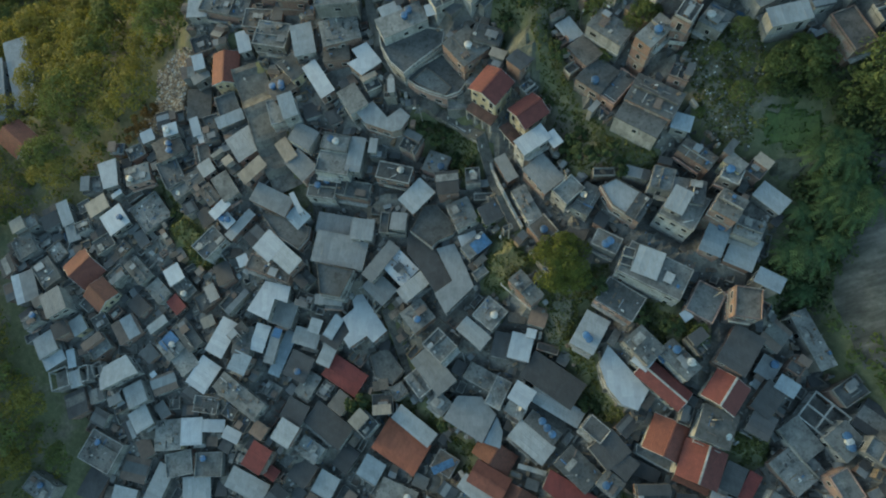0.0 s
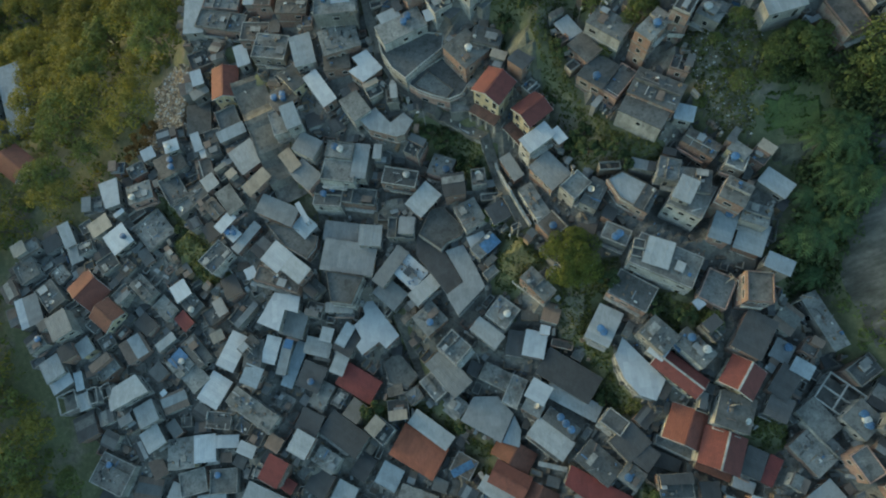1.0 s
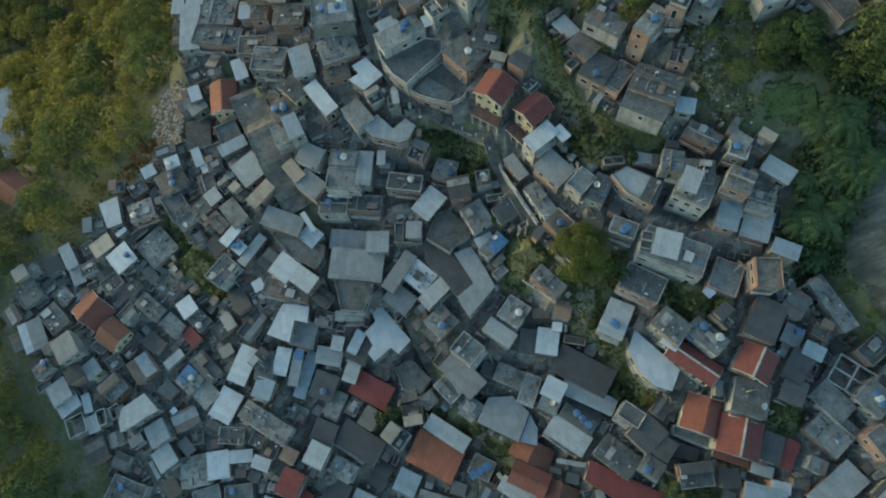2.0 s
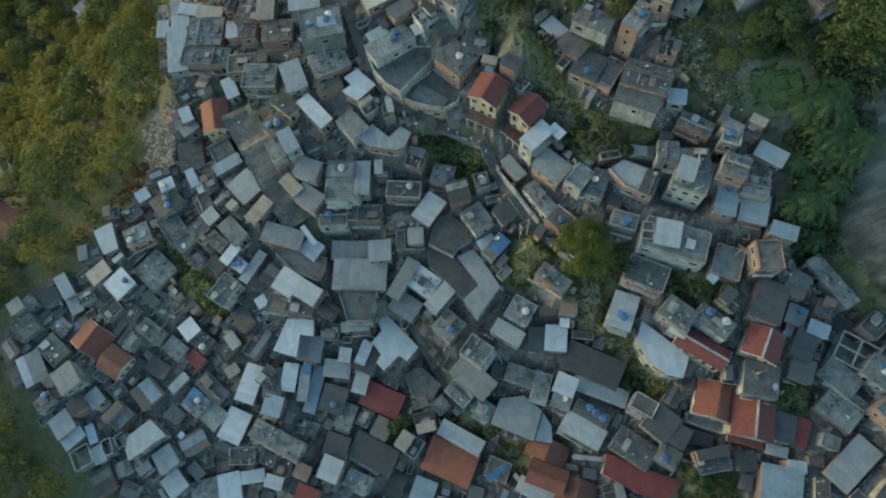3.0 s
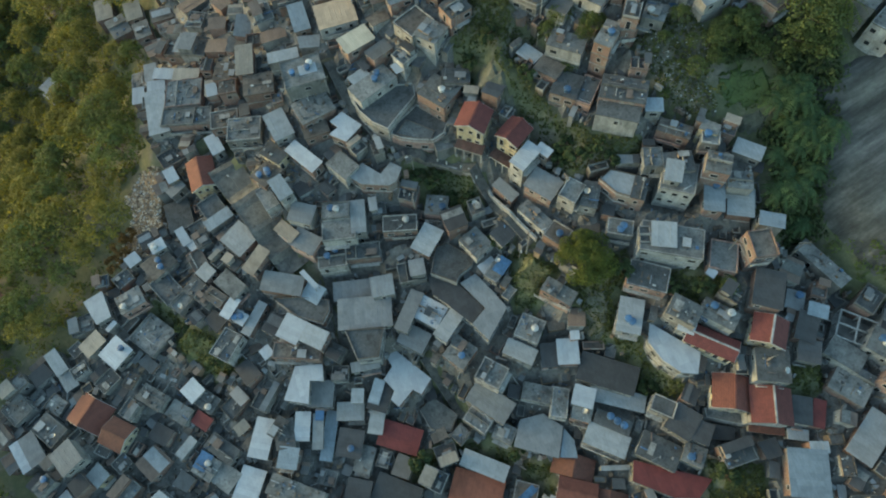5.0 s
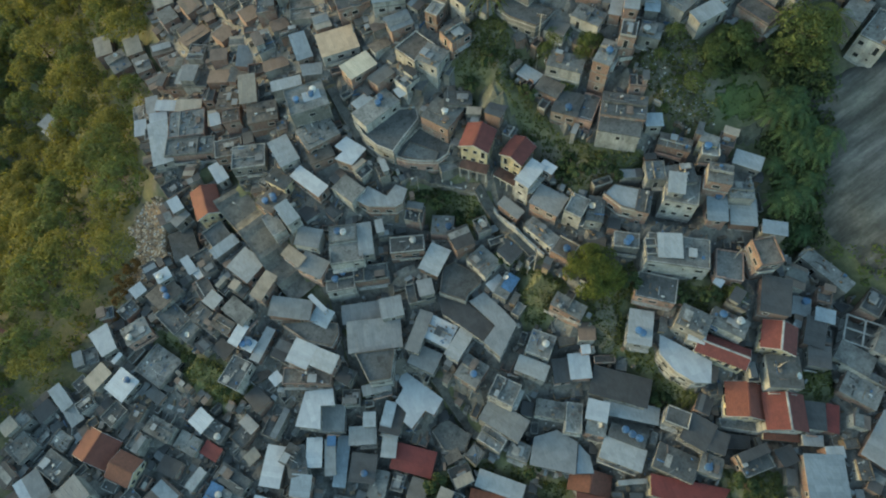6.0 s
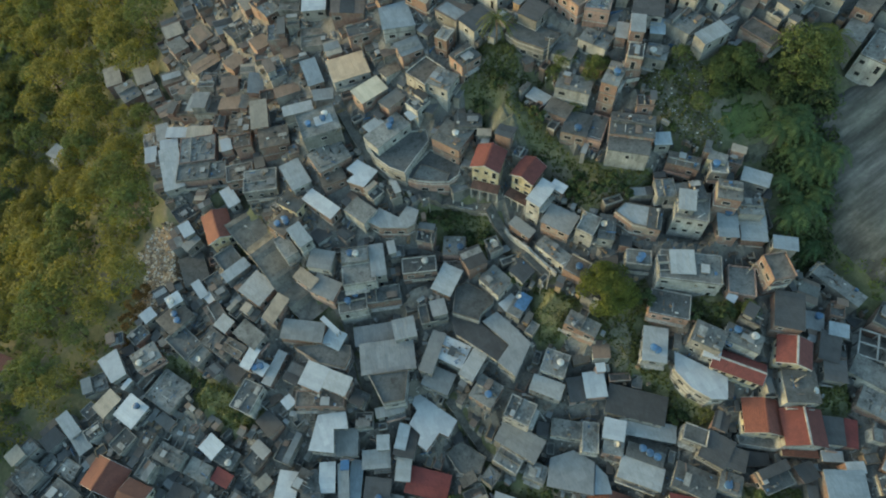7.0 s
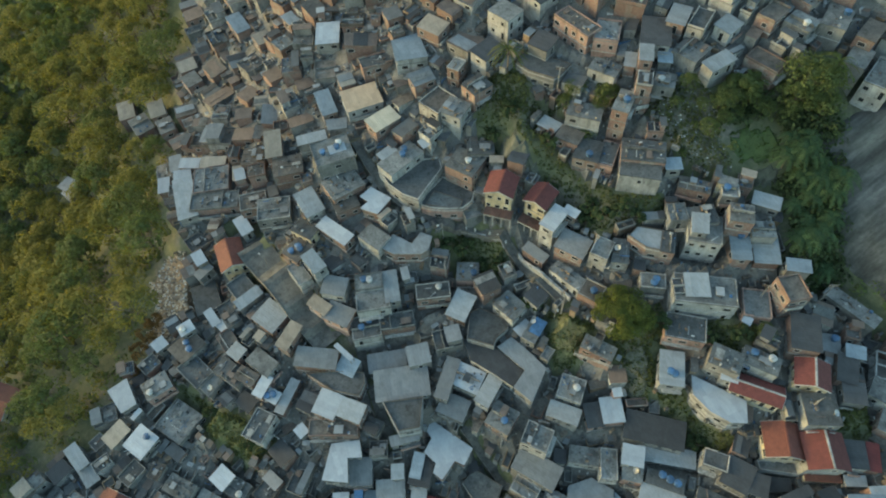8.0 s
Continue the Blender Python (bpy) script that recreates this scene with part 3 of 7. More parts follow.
WINDOWS = [window_mesh(1.1, 1.0), window_mesh(0.9, 1.1), window_mesh(1.5, 1.0), window_mesh(0.6, 0.6)]
DOOR = window_mesh(0.95, 2.05)
PLAIN = {id(p): plain_window(p, "window") for p in WINDOWS + [DOOR]}


def blind_side(root, turn):
    """Walls set against the uphill slope have no openings."""
    out = (root.matrix_basis @ turn).to_3x3() @ Vector((0, -1, 0))
    return out.y > 0.55 and root.matrix_basis.translation.y > -25.0


def glaze(root, w, d, h, levels, style, r, chance=0.5, split=False, floor=0.7, gap=2.4):
    """Windows and doors on the four faces, storey by storey."""
    for k, (length, depth, turn) in enumerate(((w, d, 0), (d, w, 90), (w, d, 180), (d, w, 270))):
        n = int(length / gap)
        m0 = Matrix.Rotation(radians(turn), 4, "Z")
        if blind_side(root, m0):
            continue
        for lev in range(levels):
            z = h - 1.35 - 2.75 * lev
            if z < floor:
                break
            for i in range(n):
                if r.random() > chance:
                    continue
                x = length * ((i + 0.5) / n - 0.5) + r.uniform(-0.25, 0.25)
                me = WINDOWS[style if r.random() < 0.75 else r.randrange(4)]
                name, zz = "window", z
                if r.random() < 0.14:
                    me, name, zz = DOOR, "door", z - 0.4
                spot = m0 @ Matrix.Translation((x, -depth / 2, zz)) @ Matrix.Rotation(math.pi, 4, "Z")
                if split:
                    fr = shared(name, me[0], root, spot)
                    shared("pane" if name == "window" else "door_leaf", me[1], fr, Matrix.Identity(4))
                else:
                    shared(name, PLAIN[id(me)], root, spot)


def outline(w, d, corners=None):
    """A rectangle, or one with corners rounded by the radii given, counter-clockwise from (-, -)."""
    out = []
    for k, (sx, sy) in enumerate(((-1, -1), (1, -1), (1, 1), (-1, 1))):
        rad = min(corners[k] if corners else 0.0, w * 0.5, d * 0.5)
        cx, cy = sx * (w / 2 - rad), sy * (d / 2 - rad)
        if rad < 0.05:
            out.append((sx * w / 2, sy * d / 2))
        else:
            a0 = math.pi + k * math.pi / 2
            out += [(cx + rad * math.cos(a0 + i * math.pi / 12), cy + rad * math.sin(a0 + i * math.pi / 12)) for i in range(7)]
    return out


def prism(bm, pts, low_z, top_z):
    low = [bm.verts.new((u, v, low_z(u, v))) for u, v in pts]
    up = [bm.verts.new((u, v, top_z(u, v))) for u, v in pts]
    bm.faces.new(low)
    bm.faces.new(up)
    n = len(pts)
    for i in range(n):
        bm.faces.new((low[i], low[(i + 1) % n], up[(i + 1) % n], up[i]))


def ribbed(bm, w, d, level, thick=0.08):
    """A roofing sheet with raised seams, as one connected plate."""
    n = max(2, round(w / 1.05))
    prof = []
    for i in range(n + 1):
        u = -w / 2 + w * i / n
        prof += [(u, 0.0)] if i in (0, n) else [(u - 0.07, 0.0), (u - 0.035, 0.022), (u + 0.035, 0.022), (u + 0.07, 0.0)]
    rows = []
    for v in (-d / 2, d / 2):
        rows.append(([bm.verts.new((u, v, level(u, v) + dz)) for u, dz in prof], [bm.verts.new((u, v, level(u, v) - thick)) for u, dz in prof]))
    (t0, b0), (t1, b1) = rows
    for i in range(len(prof) - 1):
        bm.faces.new((t0[i], t0[i + 1], t1[i + 1], t1[i]))
        bm.faces.new((b0[i], b1[i], b1[i + 1], b0[i + 1]))
        bm.faces.new((t0[i], b0[i], b0[i + 1], t0[i + 1]))
        bm.faces.new((t1[i], t1[i + 1], b1[i + 1], b1[i]))
    for k in (0, -1):
        bm.faces.new((t0[k], t1[k], b1[k], b0[k]))


def rim_wall(bm, w, d, z, high, t, r):
    """A low wall round a flat roof, uneven and broken down in places, in one piece."""
    stops = []
    for (x0, y0), (x1, y1) in zip(((-1, -1), (1, -1), (1, 1), (-1, 1)), ((1, -1), (1, 1), (-1, 1), (-1, -1))):
        n = max(1, round((w if y0 == y1 else d) / 1.8))
        gone = r.random() < 0.12
        for i in range(n):
            u, v = x0 + (x1 - x0) * i / n, y0 + (y1 - y0) * i / n
            stops.append((u, v, 0.05 if gone or r.random() < 0.1 else high * r.uniform(0.85, 1.15)))
    low = [(bm.verts.new((u * w / 2, v * d / 2, z + 0.002)), bm.verts.new((u * (w / 2 - t), v * (d / 2 - t), z + 0.002))) for u, v, _ in stops]
    for i, (u, v, hh) in enumerate(stops):
        (a, b), (c, e) = low[i], low[(i + 1) % len(stops)]
        up = [bm.verts.new(q.co + Vector((0, 0, hh))) for q in (a, c, e, b)]
        bm.faces.new(up)
        for p, q, k in ((a, c, 0), (c, e, 1), (e, b, 2), (b, a, 3)):
            bm.faces.new((p, q, up[(k + 1) % 4], up[k]))


def house(roof, x, y, z, w, d, yaw, wall="b", levels=2, **more):
    """Notes a house in the plan; the ground is shaped to it before it is built."""
    add_pad(x, y, z - (1.9 if wall == "c" and roof == "red" else 2.3 * max(0, levels - 2)), w, d, radians(yaw))
    PLAN.append((raise_house, (roof, x, y, z, w, d, yaw, wall, levels), more))


def balcony(root, w, d, top_h, sa, ca, r):
    """A shallow concrete balcony along the downhill side, with a low wall or a rail on posts."""
    u, v = max(((1, 0), (-1, 0), (0, 1), (0, -1)), key=lambda q: -(q[0] * sa + q[1] * ca))
    span, off = (d, w / 2) if u else (w, d / 2)
    if span < 3.0:
        return
    length = span * r.uniform(0.55, 0.98)
    shift = r.choice((-1, 0, 1)) * (span - length) / 2
    deep, floor = r.uniform(0.55, 0.95), top_h - 2.72

    def bar(name, along, away, z, size_along, size_away, high, mat):
        bm = bmesh.new()
        if u:
            box(bm, u * (off + away), along, z, size_away, size_along, high)
        else:
            box(bm, along, v * (off + away), z, size_along, size_away, high)
        finish(name, bm, mat, root)

    bar("balcony_slab", shift, deep / 2 + 0.004, floor, length, deep, 0.14, "trim")
    if r.random() < 0.5:
        bar("balcony_wall", shift, deep - 0.07, floor + 0.44, length, 0.12, 0.73, r.choice(("plaster", "render", "trim", "pink")))
    else:
        bar("hand_rail", shift, deep - 0.06, floor + 0.95, length, 0.08, 0.07, "trim")
        count = max(3, int(length / 1.1))
        for i in range(count):
            bar("rail_post", shift + length * (i / (count - 1) - 0.5) * 0.97, deep - 0.06, floor + 0.49, 0.08, 0.06, 0.85, "trim")


def raise_house(roof, x, y, z, w, d, yaw, wall="b", levels=2, tanks=0, junk=False, ridge="", parapet=None, corners=None, white_ridge=False, extra=False):
    """A house whose roof lies at height z at its middle; w runs along its own x axis, which is turned by yaw degrees."""
    a = radians(yaw)
    r = random.Random(int(x * 131 + y * 977 + z * 37))
    ca, sa = math.cos(a), math.sin(a)
    feet = [ground(x + u * ca - v * sa, y + u * sa + v * ca) for u in (-w / 2, w / 2) for v in (-d / 2, d / 2)]
    base = min(min(feet) - 0.6, z - 2.75 * levels)
    h = z - base
    mark(x, y, w, d, a)
    if levels > 2:
        mark(x - 1.1, y - 1.5, w, d, a)
        mark(x - 2.0, y - 2.7, w, d, a)
    root = new("shack" if extra else "house")
    root.matrix_basis = Matrix.Translation((x, y, base)) @ Matrix.Rotation(a, 4, "Z")
    wall_key, wall_word = WALLS[wall]
    sx = sy = 0.0
    tiled = roof in ("red", "orange", "brown")
    sheet = not tiled and not roof.endswith("slab")
    over = min(0.4 if tiled else r.uniform(0.12, 0.32) if sheet else 0.08, 0.1 * min(w, d))
    if not tiled:
        w, d = w - 2 * over, d - 2 * over
    if sheet:
        gx, gy = -0.35 * ca - 0.94 * sa, 0.35 * sa - 0.94 * ca
        tilt = r.uniform(0.05, 0.12)
        if abs(gx) > abs(gy):
            sx = -math.copysign(tilt, gx)
        else:
            sy = -math.copysign(tilt, gy)
    bm = bmesh.new()
    if tiled:
        rise = 0.46
        along = ridge == "A"
        half = (d if along else w) / 2
        peak = rise * half
        eave = h - peak * 0.5
        top = [(-w / 2, -d / 2), (w / 2, -d / 2), (w / 2, d / 2), (-w / 2, d / 2)]
        low = [bm.verts.new((p[0], p[1], 0)) for p in top]
        up = [bm.verts.new((p[0], p[1], eave)) for p in top]
        ends = [bm.verts.new(v) for v in (((-w / 2, 0, eave + peak), (w / 2, 0, eave + peak)) if along else ((0, -d / 2, eave + peak), (0, d / 2, eave + peak)))]
        bm.faces.new(low)
        if along:
            for f in ((low[0], low[1], up[1], up[0]), (low[2], low[3], up[3], up[2]), (low[1], low[2], up[2], ends[1], up[1]), (low[3], low[0], up[0], ends[0], up[3])):
                bm.faces.new(f)
        else:
            for f in ((low[1], low[2], up[2], up[1]), (low[3], low[0], up[0], up[3]), (low[0], low[1], up[1], ends[0], up[0]), (low[2], low[3], up[3], ends[1], up[2])):
                bm.faces.new(f)
        finish("wall", bm, wall_key, root)
        for s in (-1, 1):
            bm = bmesh.new()
            lo, hi = eave - rise * over + 0.14, eave + peak + 0.14
            if along:
                q = [(-w / 2 - over, s * (half + over), lo), (w / 2 + over, s * (half + over), lo), (w / 2 + over, s * 0.02, hi), (-w / 2 - over, s * 0.02, hi)]
            else:
                q = [(s * (half + over), -d / 2 - over, lo), (s * (half + over), d / 2 + over, lo), (s * 0.02, d / 2 + over, hi), (s * 0.02, -d / 2 - over, hi)]
            slab_quad(bm, q, 0.13)
            finish("roof_slope", bm, roof, root)
        bm = bmesh.new()
        if along:
            box(bm, 0, 0, eave + peak + 0.17, w + 2 * over, 0.34, 0.16)
        else:
            box(bm, 0, 0, eave + peak + 0.17, 0.34, d + 2 * over, 0.16)
        finish("ridge_cap", bm, "trim" if white_ridge else roof, root)
        if wall == "c" and white_ridge is not None:
            for s in (-1, 1):
                bm = bmesh.new()
                if along:
                    trim_pts = [(s * (w / 2 + over + 0.03), v, zz) for v, zz in ((-half - over, lo), (0.0, hi), (half + over, lo))]
                else:
                    trim_pts = [(u, s * (d / 2 + over + 0.03), zz) for u, zz in ((-half - over, lo), (0.0, hi), (half + over, lo))]
                for p, q in zip(trim_pts, trim_pts[1:]):
                    ex, ey = (0.05, 0.0) if along else (0.0, 0.05)
                    ring = [[bm.verts.new((e[0] + k * ex, e[1] + k * ey, e[2] + dz)) for k, dz in ((-1, -0.34), (1, -0.34), (1, -0.07), (-1, -0.07))] for e in (p, q)]
                    for i in range(4):
                        bm.faces.new((ring[0][i], ring[0][(i + 1) % 4], ring[1][(i + 1) % 4], ring[1][i]))
                    bm.faces.new(ring[0])
                    bm.faces.new(ring[1])
                finish("gable_trim", bm, "tank_white", root)
        top_h = eave
    else:
        top_z = lambda u, v, drop: h + sx * u + sy * v - drop
        drop = 0.1 if sheet else 0.16
        pts = outline(w, d, corners)
        prism(bm, pts, lambda u, v: 0.0, lambda u, v: top_z(u, v, drop))
        finish("wall", bm, wall_key, root)
        bm = bmesh.new()
        if corners:
            k = 1.0 + 2 * over / max(w, d)
            prism(bm, [(u * k, v * k) for u, v in pts], lambda u, v: top_z(u, v, 0.09), lambda u, v: top_z(u, v, 0.0))
        elif sheet:
            ribbed(bm, w + 2 * over, d + 2 * over, lambda u, v: top_z(u, v, 0.0))
        else:
            box(bm, 0, 0, h - 0.08, w + 2 * over, d + 2 * over, 0.156)
        finish("roof", bm, roof, root)
        top_h = h
        if not sheet and corners:
            ph = 0.5
            bm = bmesh.new()
            n = len(pts)
            rings = [[bm.verts.new((u * q, v * q, zz)) for u, v in pts] for q, zz in ((1.0, h), (1.0, h + ph), (1.0 - 0.32 / min(w, d), h + ph), (1.0 - 0.32 / min(w, d), h))]
            for ra, rb in zip(rings, rings[1:]):
                for i in range(n):
                    bm.faces.new((ra[i], ra[(i + 1) % n], rb[(i + 1) % n], rb[i]))
            finish("parapet", bm, "plaster", root)
        elif not sheet and (parapet if parapet is not None else r.random() < 0.42):
            bm = bmesh.new()
            rim_wall(bm, w, d, h, r.uniform(0.15, 0.5), 0.14, r)
            finish("parapet", bm, r.choice((wall_key, wall_key, "render", "trim")), root)
    for lev in range(1, levels):
        zz = top_h - 2.75 * lev - 0.05
        if zz > 1.0 and not extra and r.random() < 0.8:
            bm = bmesh.new()
            prism(bm, outline(w + 0.22, d + 0.22, corners if not tiled else None), lambda u, v: zz - 0.09, lambda u, v: zz + 0.09)
            finish("floor_ledge", bm, "trim" if wall in "wcp" or r.random() < 0.35 else "render", root)
    own = random.Random(int(x * 57 + y * 313))
    if not extra and not tiled and not corners and levels > 1 and own.random() < 0.5:
        balcony(root, w, d, top_h, sa, ca, own)
    yard = min(ground(x + u * ca - v * sa, y + u * sa + v * ca) for u in (-w / 2 - 0.5, w / 2 + 0.5) for v in (-d / 2 - 0.5, d / 2 + 0.5)) - base
    glaze(root, w, d, top_h - (peak * 0.1 if tiled else 0.1), max(levels, 2), r.randrange(3), r, 1.0 if wall == "c" else 0.3 if extra else 1.0 if levels > 3 else 0.85 if levels > 2 else 0.6, levels > 2 or wall in "cp", yard + 1.6, 1.75 if wall == "c" else 2.0 if levels > 3 else 2.4)
    kind = "shack" if extra else "house"
    tagged(root, f"{wall_word} {kind} with a {ROOFS[roof]}", kind, group=f"hillside {kind}s")
    for i in range(tanks):
        u, v = r.uniform(-0.3, 0.3) * w, r.uniform(-0.3, 0.3) * d
        TANK_SPOTS.append((x + u * ca - v * sa, y + u * sa + v * ca, z + sx * u + sy * v, r.random()))
    if not sheet and not tiled and not tanks and not extra and r.random() < 0.13:
        u, v = r.uniform(-0.35, 0.35) * w, r.uniform(-0.35, 0.35) * d
        DISH_SPOTS.append((x + u * ca - v * sa, y + u * sa + v * ca, z, r.random()))
    if junk or (not sheet and not tiled and r.random() < 0.7):
        clutter(x, y, z, w, d, a, int((0.55 if junk else r.uniform(0.1, 0.5)) * w * d), r)
    return root


TANK_SPOTS, DISH_SPOTS = [], []


FILL_MATS = ["slab", "slab_pale", "dark_slab", "brown_slab", "brown_pale", "light", "grey", "ash", "dark", "tan", "brick", "plaster", "render", "trim", "glass", "wood", "tank_blue", "rust", "tank_white"]
FM = {k: i for i, k in enumerate(FILL_MATS)}


class Pile:
    def __init__(self):
        self.v, self.f, self.m = [], [], []

    def box(self, m, x0, x1, y0, y1, z0, z1, mat, tilt=(0.0, 0.0)):
        b = len(self.v)
        for z in (z0, z1):
            for x, y in ((x0, y0), (x1, y0), (x1, y1), (x0, y1)):
                self.v.append(m @ Vector((x, y, z + (tilt[0] * x + tilt[1] * y if z == z1 else 0.0))))
        for f in ((0, 1, 5, 4), (1, 2, 6, 5), (2, 3, 7, 6), (3, 0, 4, 7), (4, 5, 6, 7), (3, 2, 1, 0)):
            self.f.append([b + i for i in f])
            self.m.append(FM[mat])

    def build(self, name):
        me = bpy.data.meshes.new(name)
        me.from_pydata(self.v, [], self.f)
        for k in FILL_MATS:
            me.materials.append(MAT[k])
        me.polygons.foreach_set("material_index", self.m)
        return new(name, me)


JUNK = Pile()


def clutter(x, y, z, w, d, a, count, r):
    """Boards, blocks, buckets and rags left on a flat roof, and low walls across it."""
    m = Matrix.Translation((x, y, z + 0.004)) @ Matrix.Rotation(a, 4, "Z")
    for _ in range(count):
        t = m @ Matrix.Translation((r.uniform(-0.42, 0.42) * w, r.uniform(-0.42, 0.42) * d, 0)) @ Matrix.Rotation(r.choice((0.0, 1.57, r.uniform(0, 3.1))), 4, "Z")
        if r.random() < 0.08:
            sx, sy, sz = r.uniform(1.0, 1.8), 0.035, 0.07
        elif r.random() < 0.35:
            sx, sy, sz = r.uniform(0.4, 1.1), r.uniform(0.04, 0.12), r.uniform(0.05, 0.15)
        else:
            sx, sy, sz = r.uniform(0.08, 0.32), r.uniform(0.08, 0.32), r.uniform(0.08, 0.5)
        JUNK.box(t, -sx, sx, -sy, sy, 0.0, sz, r.choice(("wood", "render", "render", "tank_blue", "brown_slab", "light", "slab", "dark_slab", "slab_pale", "rust", "dark", "tank_white")))
    if r.random() < 0.4:
        s = r.uniform(-0.25, 0.25)
        if r.random() < 0.5:
            JUNK.box(m, s * w - 0.07, s * w + 0.07, -d * 0.47, d * 0.47, 0.0, r.uniform(0.3, 0.9), r.choice(("render", "slab", "plaster")))
        else:
            JUNK.box(m, -w * 0.47, w * 0.47, s * d - 0.07, s * d + 0.07, 0.0, r.uniform(0.3, 0.9), r.choice(("render", "slab", "plaster")))
    for _ in range(r.randrange(0, 3)):
        sx, sy = r.uniform(0.5, 1.2), r.uniform(0.4, 0.9)
        if sx < w * 0.3 and sy < d * 0.3:
            t = m @ Matrix.Translation((r.uniform(-0.5, 0.5) * (w - 2 * sx - 0.4), r.uniform(-0.5, 0.5) * (d - 2 * sy - 0.4), 0))
            h = r.uniform(0.25, 0.9)
            JUNK.box(t, -sx, sx, -sy, sy, h, h + 0.05, r.choice(("light", "grey", "rust", "slab_pale")))
            for q in (-1, 1):
                JUNK.box(t, q * sx * 0.8 - 0.05, q * sx * 0.8 + 0.05, -sy * 0.8, sy * 0.8, 0.0, h, "wood")


def canopy(roof, x, y, z, w, d, yaw, height=2.0):
    """A loose sheet roof on four posts over a terrace."""
    root = new("canopy")
    root.matrix_basis = Matrix.Translation((x, y, z - height)) @ Matrix.Rotation(radians(yaw), 4, "Z")
    bm = bmesh.new()
    slab_quad(bm, [(-w / 2, -d / 2, height - 0.1), (w / 2, -d / 2, height - 0.1), (w / 2, d / 2, height + 0.1), (-w / 2, d / 2, height + 0.1)], 0.06)
    finish("sheet", bm, roof, root)
    for sx in (-1, 1):
        for sy in (-1, 1):
            bm = bmesh.new()
            box(bm, sx * (w / 2 - 0.15), sy * (d / 2 - 0.15), height / 2 - 0.12, 0.1, 0.1, height)
            finish("post", bm, "wood", root)
    tagged(root, f"terrace canopy with a {ROOFS[roof]}", "canopy", group="terrace canopies")


def porch(x, y, z, w, d, yaw):
    """A tiled terrace in front of a house, on a pale balustrade wall with piers."""
    mark(x, y, w, d, radians(yaw))
    c, s = math.cos(radians(yaw)), math.sin(radians(yaw))
    mark(x + 2.6 * s, y - 2.6 * c, w, 2.6, radians(yaw))
    root = new("porch")
    root.matrix_basis = Matrix.Translation((x, y, z - 3.2)) @ Matrix.Rotation(radians(yaw), 4, "Z")
    bm = bmesh.new()
    box(bm, 0, 0, 3.1, w, d, 0.2)
    finish("floor_slab", bm, "red_dull", root, "dull red tiled floor")
    bm = bmesh.new()
    box(bm, 0, -d / 2 + 0.1, 2.82, w, 0.2, 0.35)
    finish("beam", bm, "plaster", root)
    for i in range(4):
        bm = bmesh.new()
        box(bm, -w / 2 + 0.15 + (w - 0.3) * i / 3, -d / 2 + 0.12, 1.1, 0.28, 0.24, 3.1)
        finish("pier", bm, "plaster", root)
    bm = bmesh.new()
    box(bm, 0, d / 2 - 0.3, 1.0, w, 0.3, 4.0)
    finish("back_wall", bm, "render", root)
    tagged(root, "dull red porch terrace on pale piers before a cream house", "porch")


def curved_wall(line, side, height, mat, label):
    """A wall that follows a lane at one side of it, with a coping."""
    pts = []
    for (x1, y1), (x2, y2) in zip(line, line[1:]):
        k = max(2, int(math.hypot(x2 - x1, y2 - y1) / 1.0))
        pts += [(x1 + (x2 - x1) * i / k, y1 + (y2 - y1) * i / k) for i in range(k)]
    root = new("street_wall")
    for name, o0, o1, z0, z1, key in (("wall", -0.15, 0.15, -2.0, height, mat), ("coping", -0.24, 0.24, height, height + 0.12, "trim")):
        bm = bmesh.new()
        prev = None
        for i, (x, y) in enumerate(pts):
            a, b = pts[max(0, i - 1)], pts[min(len(pts) - 1, i + 1)]
            dx, dy = b[0] - a[0], b[1] - a[1]
            s = math.hypot(dx, dy)
            nx, ny = -dy / s, dx / s
            g = ground(x, y) + 0.35
            ring = [bm.verts.new((x + nx * (side + o), y + ny * (side + o), g + zz)) for o, zz in ((o0, z0), (o0, z1), (o1, z1), (o1, z0))]
            if prev:
                for k in range(4):
                    bm.faces.new((prev[k], prev[(k + 1) % 4], ring[(k + 1) % 4], ring[k]))
            else:
                bm.faces.new(ring)
            prev = ring
        bm.faces.new(prev)
        finish(name, bm, key, root)
    tagged(root, label, "wall")


def bollards(line, side, gap):
    """Small white posts along the edge of a lane."""
    first, run = None, 0.0
    for (x1, y1), (x2, y2) in zip(line, line[1:]):
        s = math.hypot(x2 - x1, y2 - y1)
        for i in range(int(s / gap)):
            t = (i + 0.5) * gap / s
            x, y = x1 + (x2 - x1) * t - (y2 - y1) / s * side, y1 + (y2 - y1) * t + (x2 - x1) / s * side
            m = Matrix.Translation((x, y, ground(x, y) + 0.3))
            if first is None:
                bm = bmesh.new()
                prism(bm, outline(0.3, 0.3, (0.06,) * 4), lambda u, v: -0.2, lambda u, v: 0.95)
                first = tagged(finish("bollard", bm, "tank_white", m=m), "short white painted post beside a lane", "post", group="lane posts")
            else:
                copy_thing(first, m)


def open_frame(x, y, z, w, d, yaw):
    add_pad(x, y, z - 1.5, w, d, radians(yaw))
    PLAN.append((raise_frame, (x, y, z, w, d, yaw), {}))


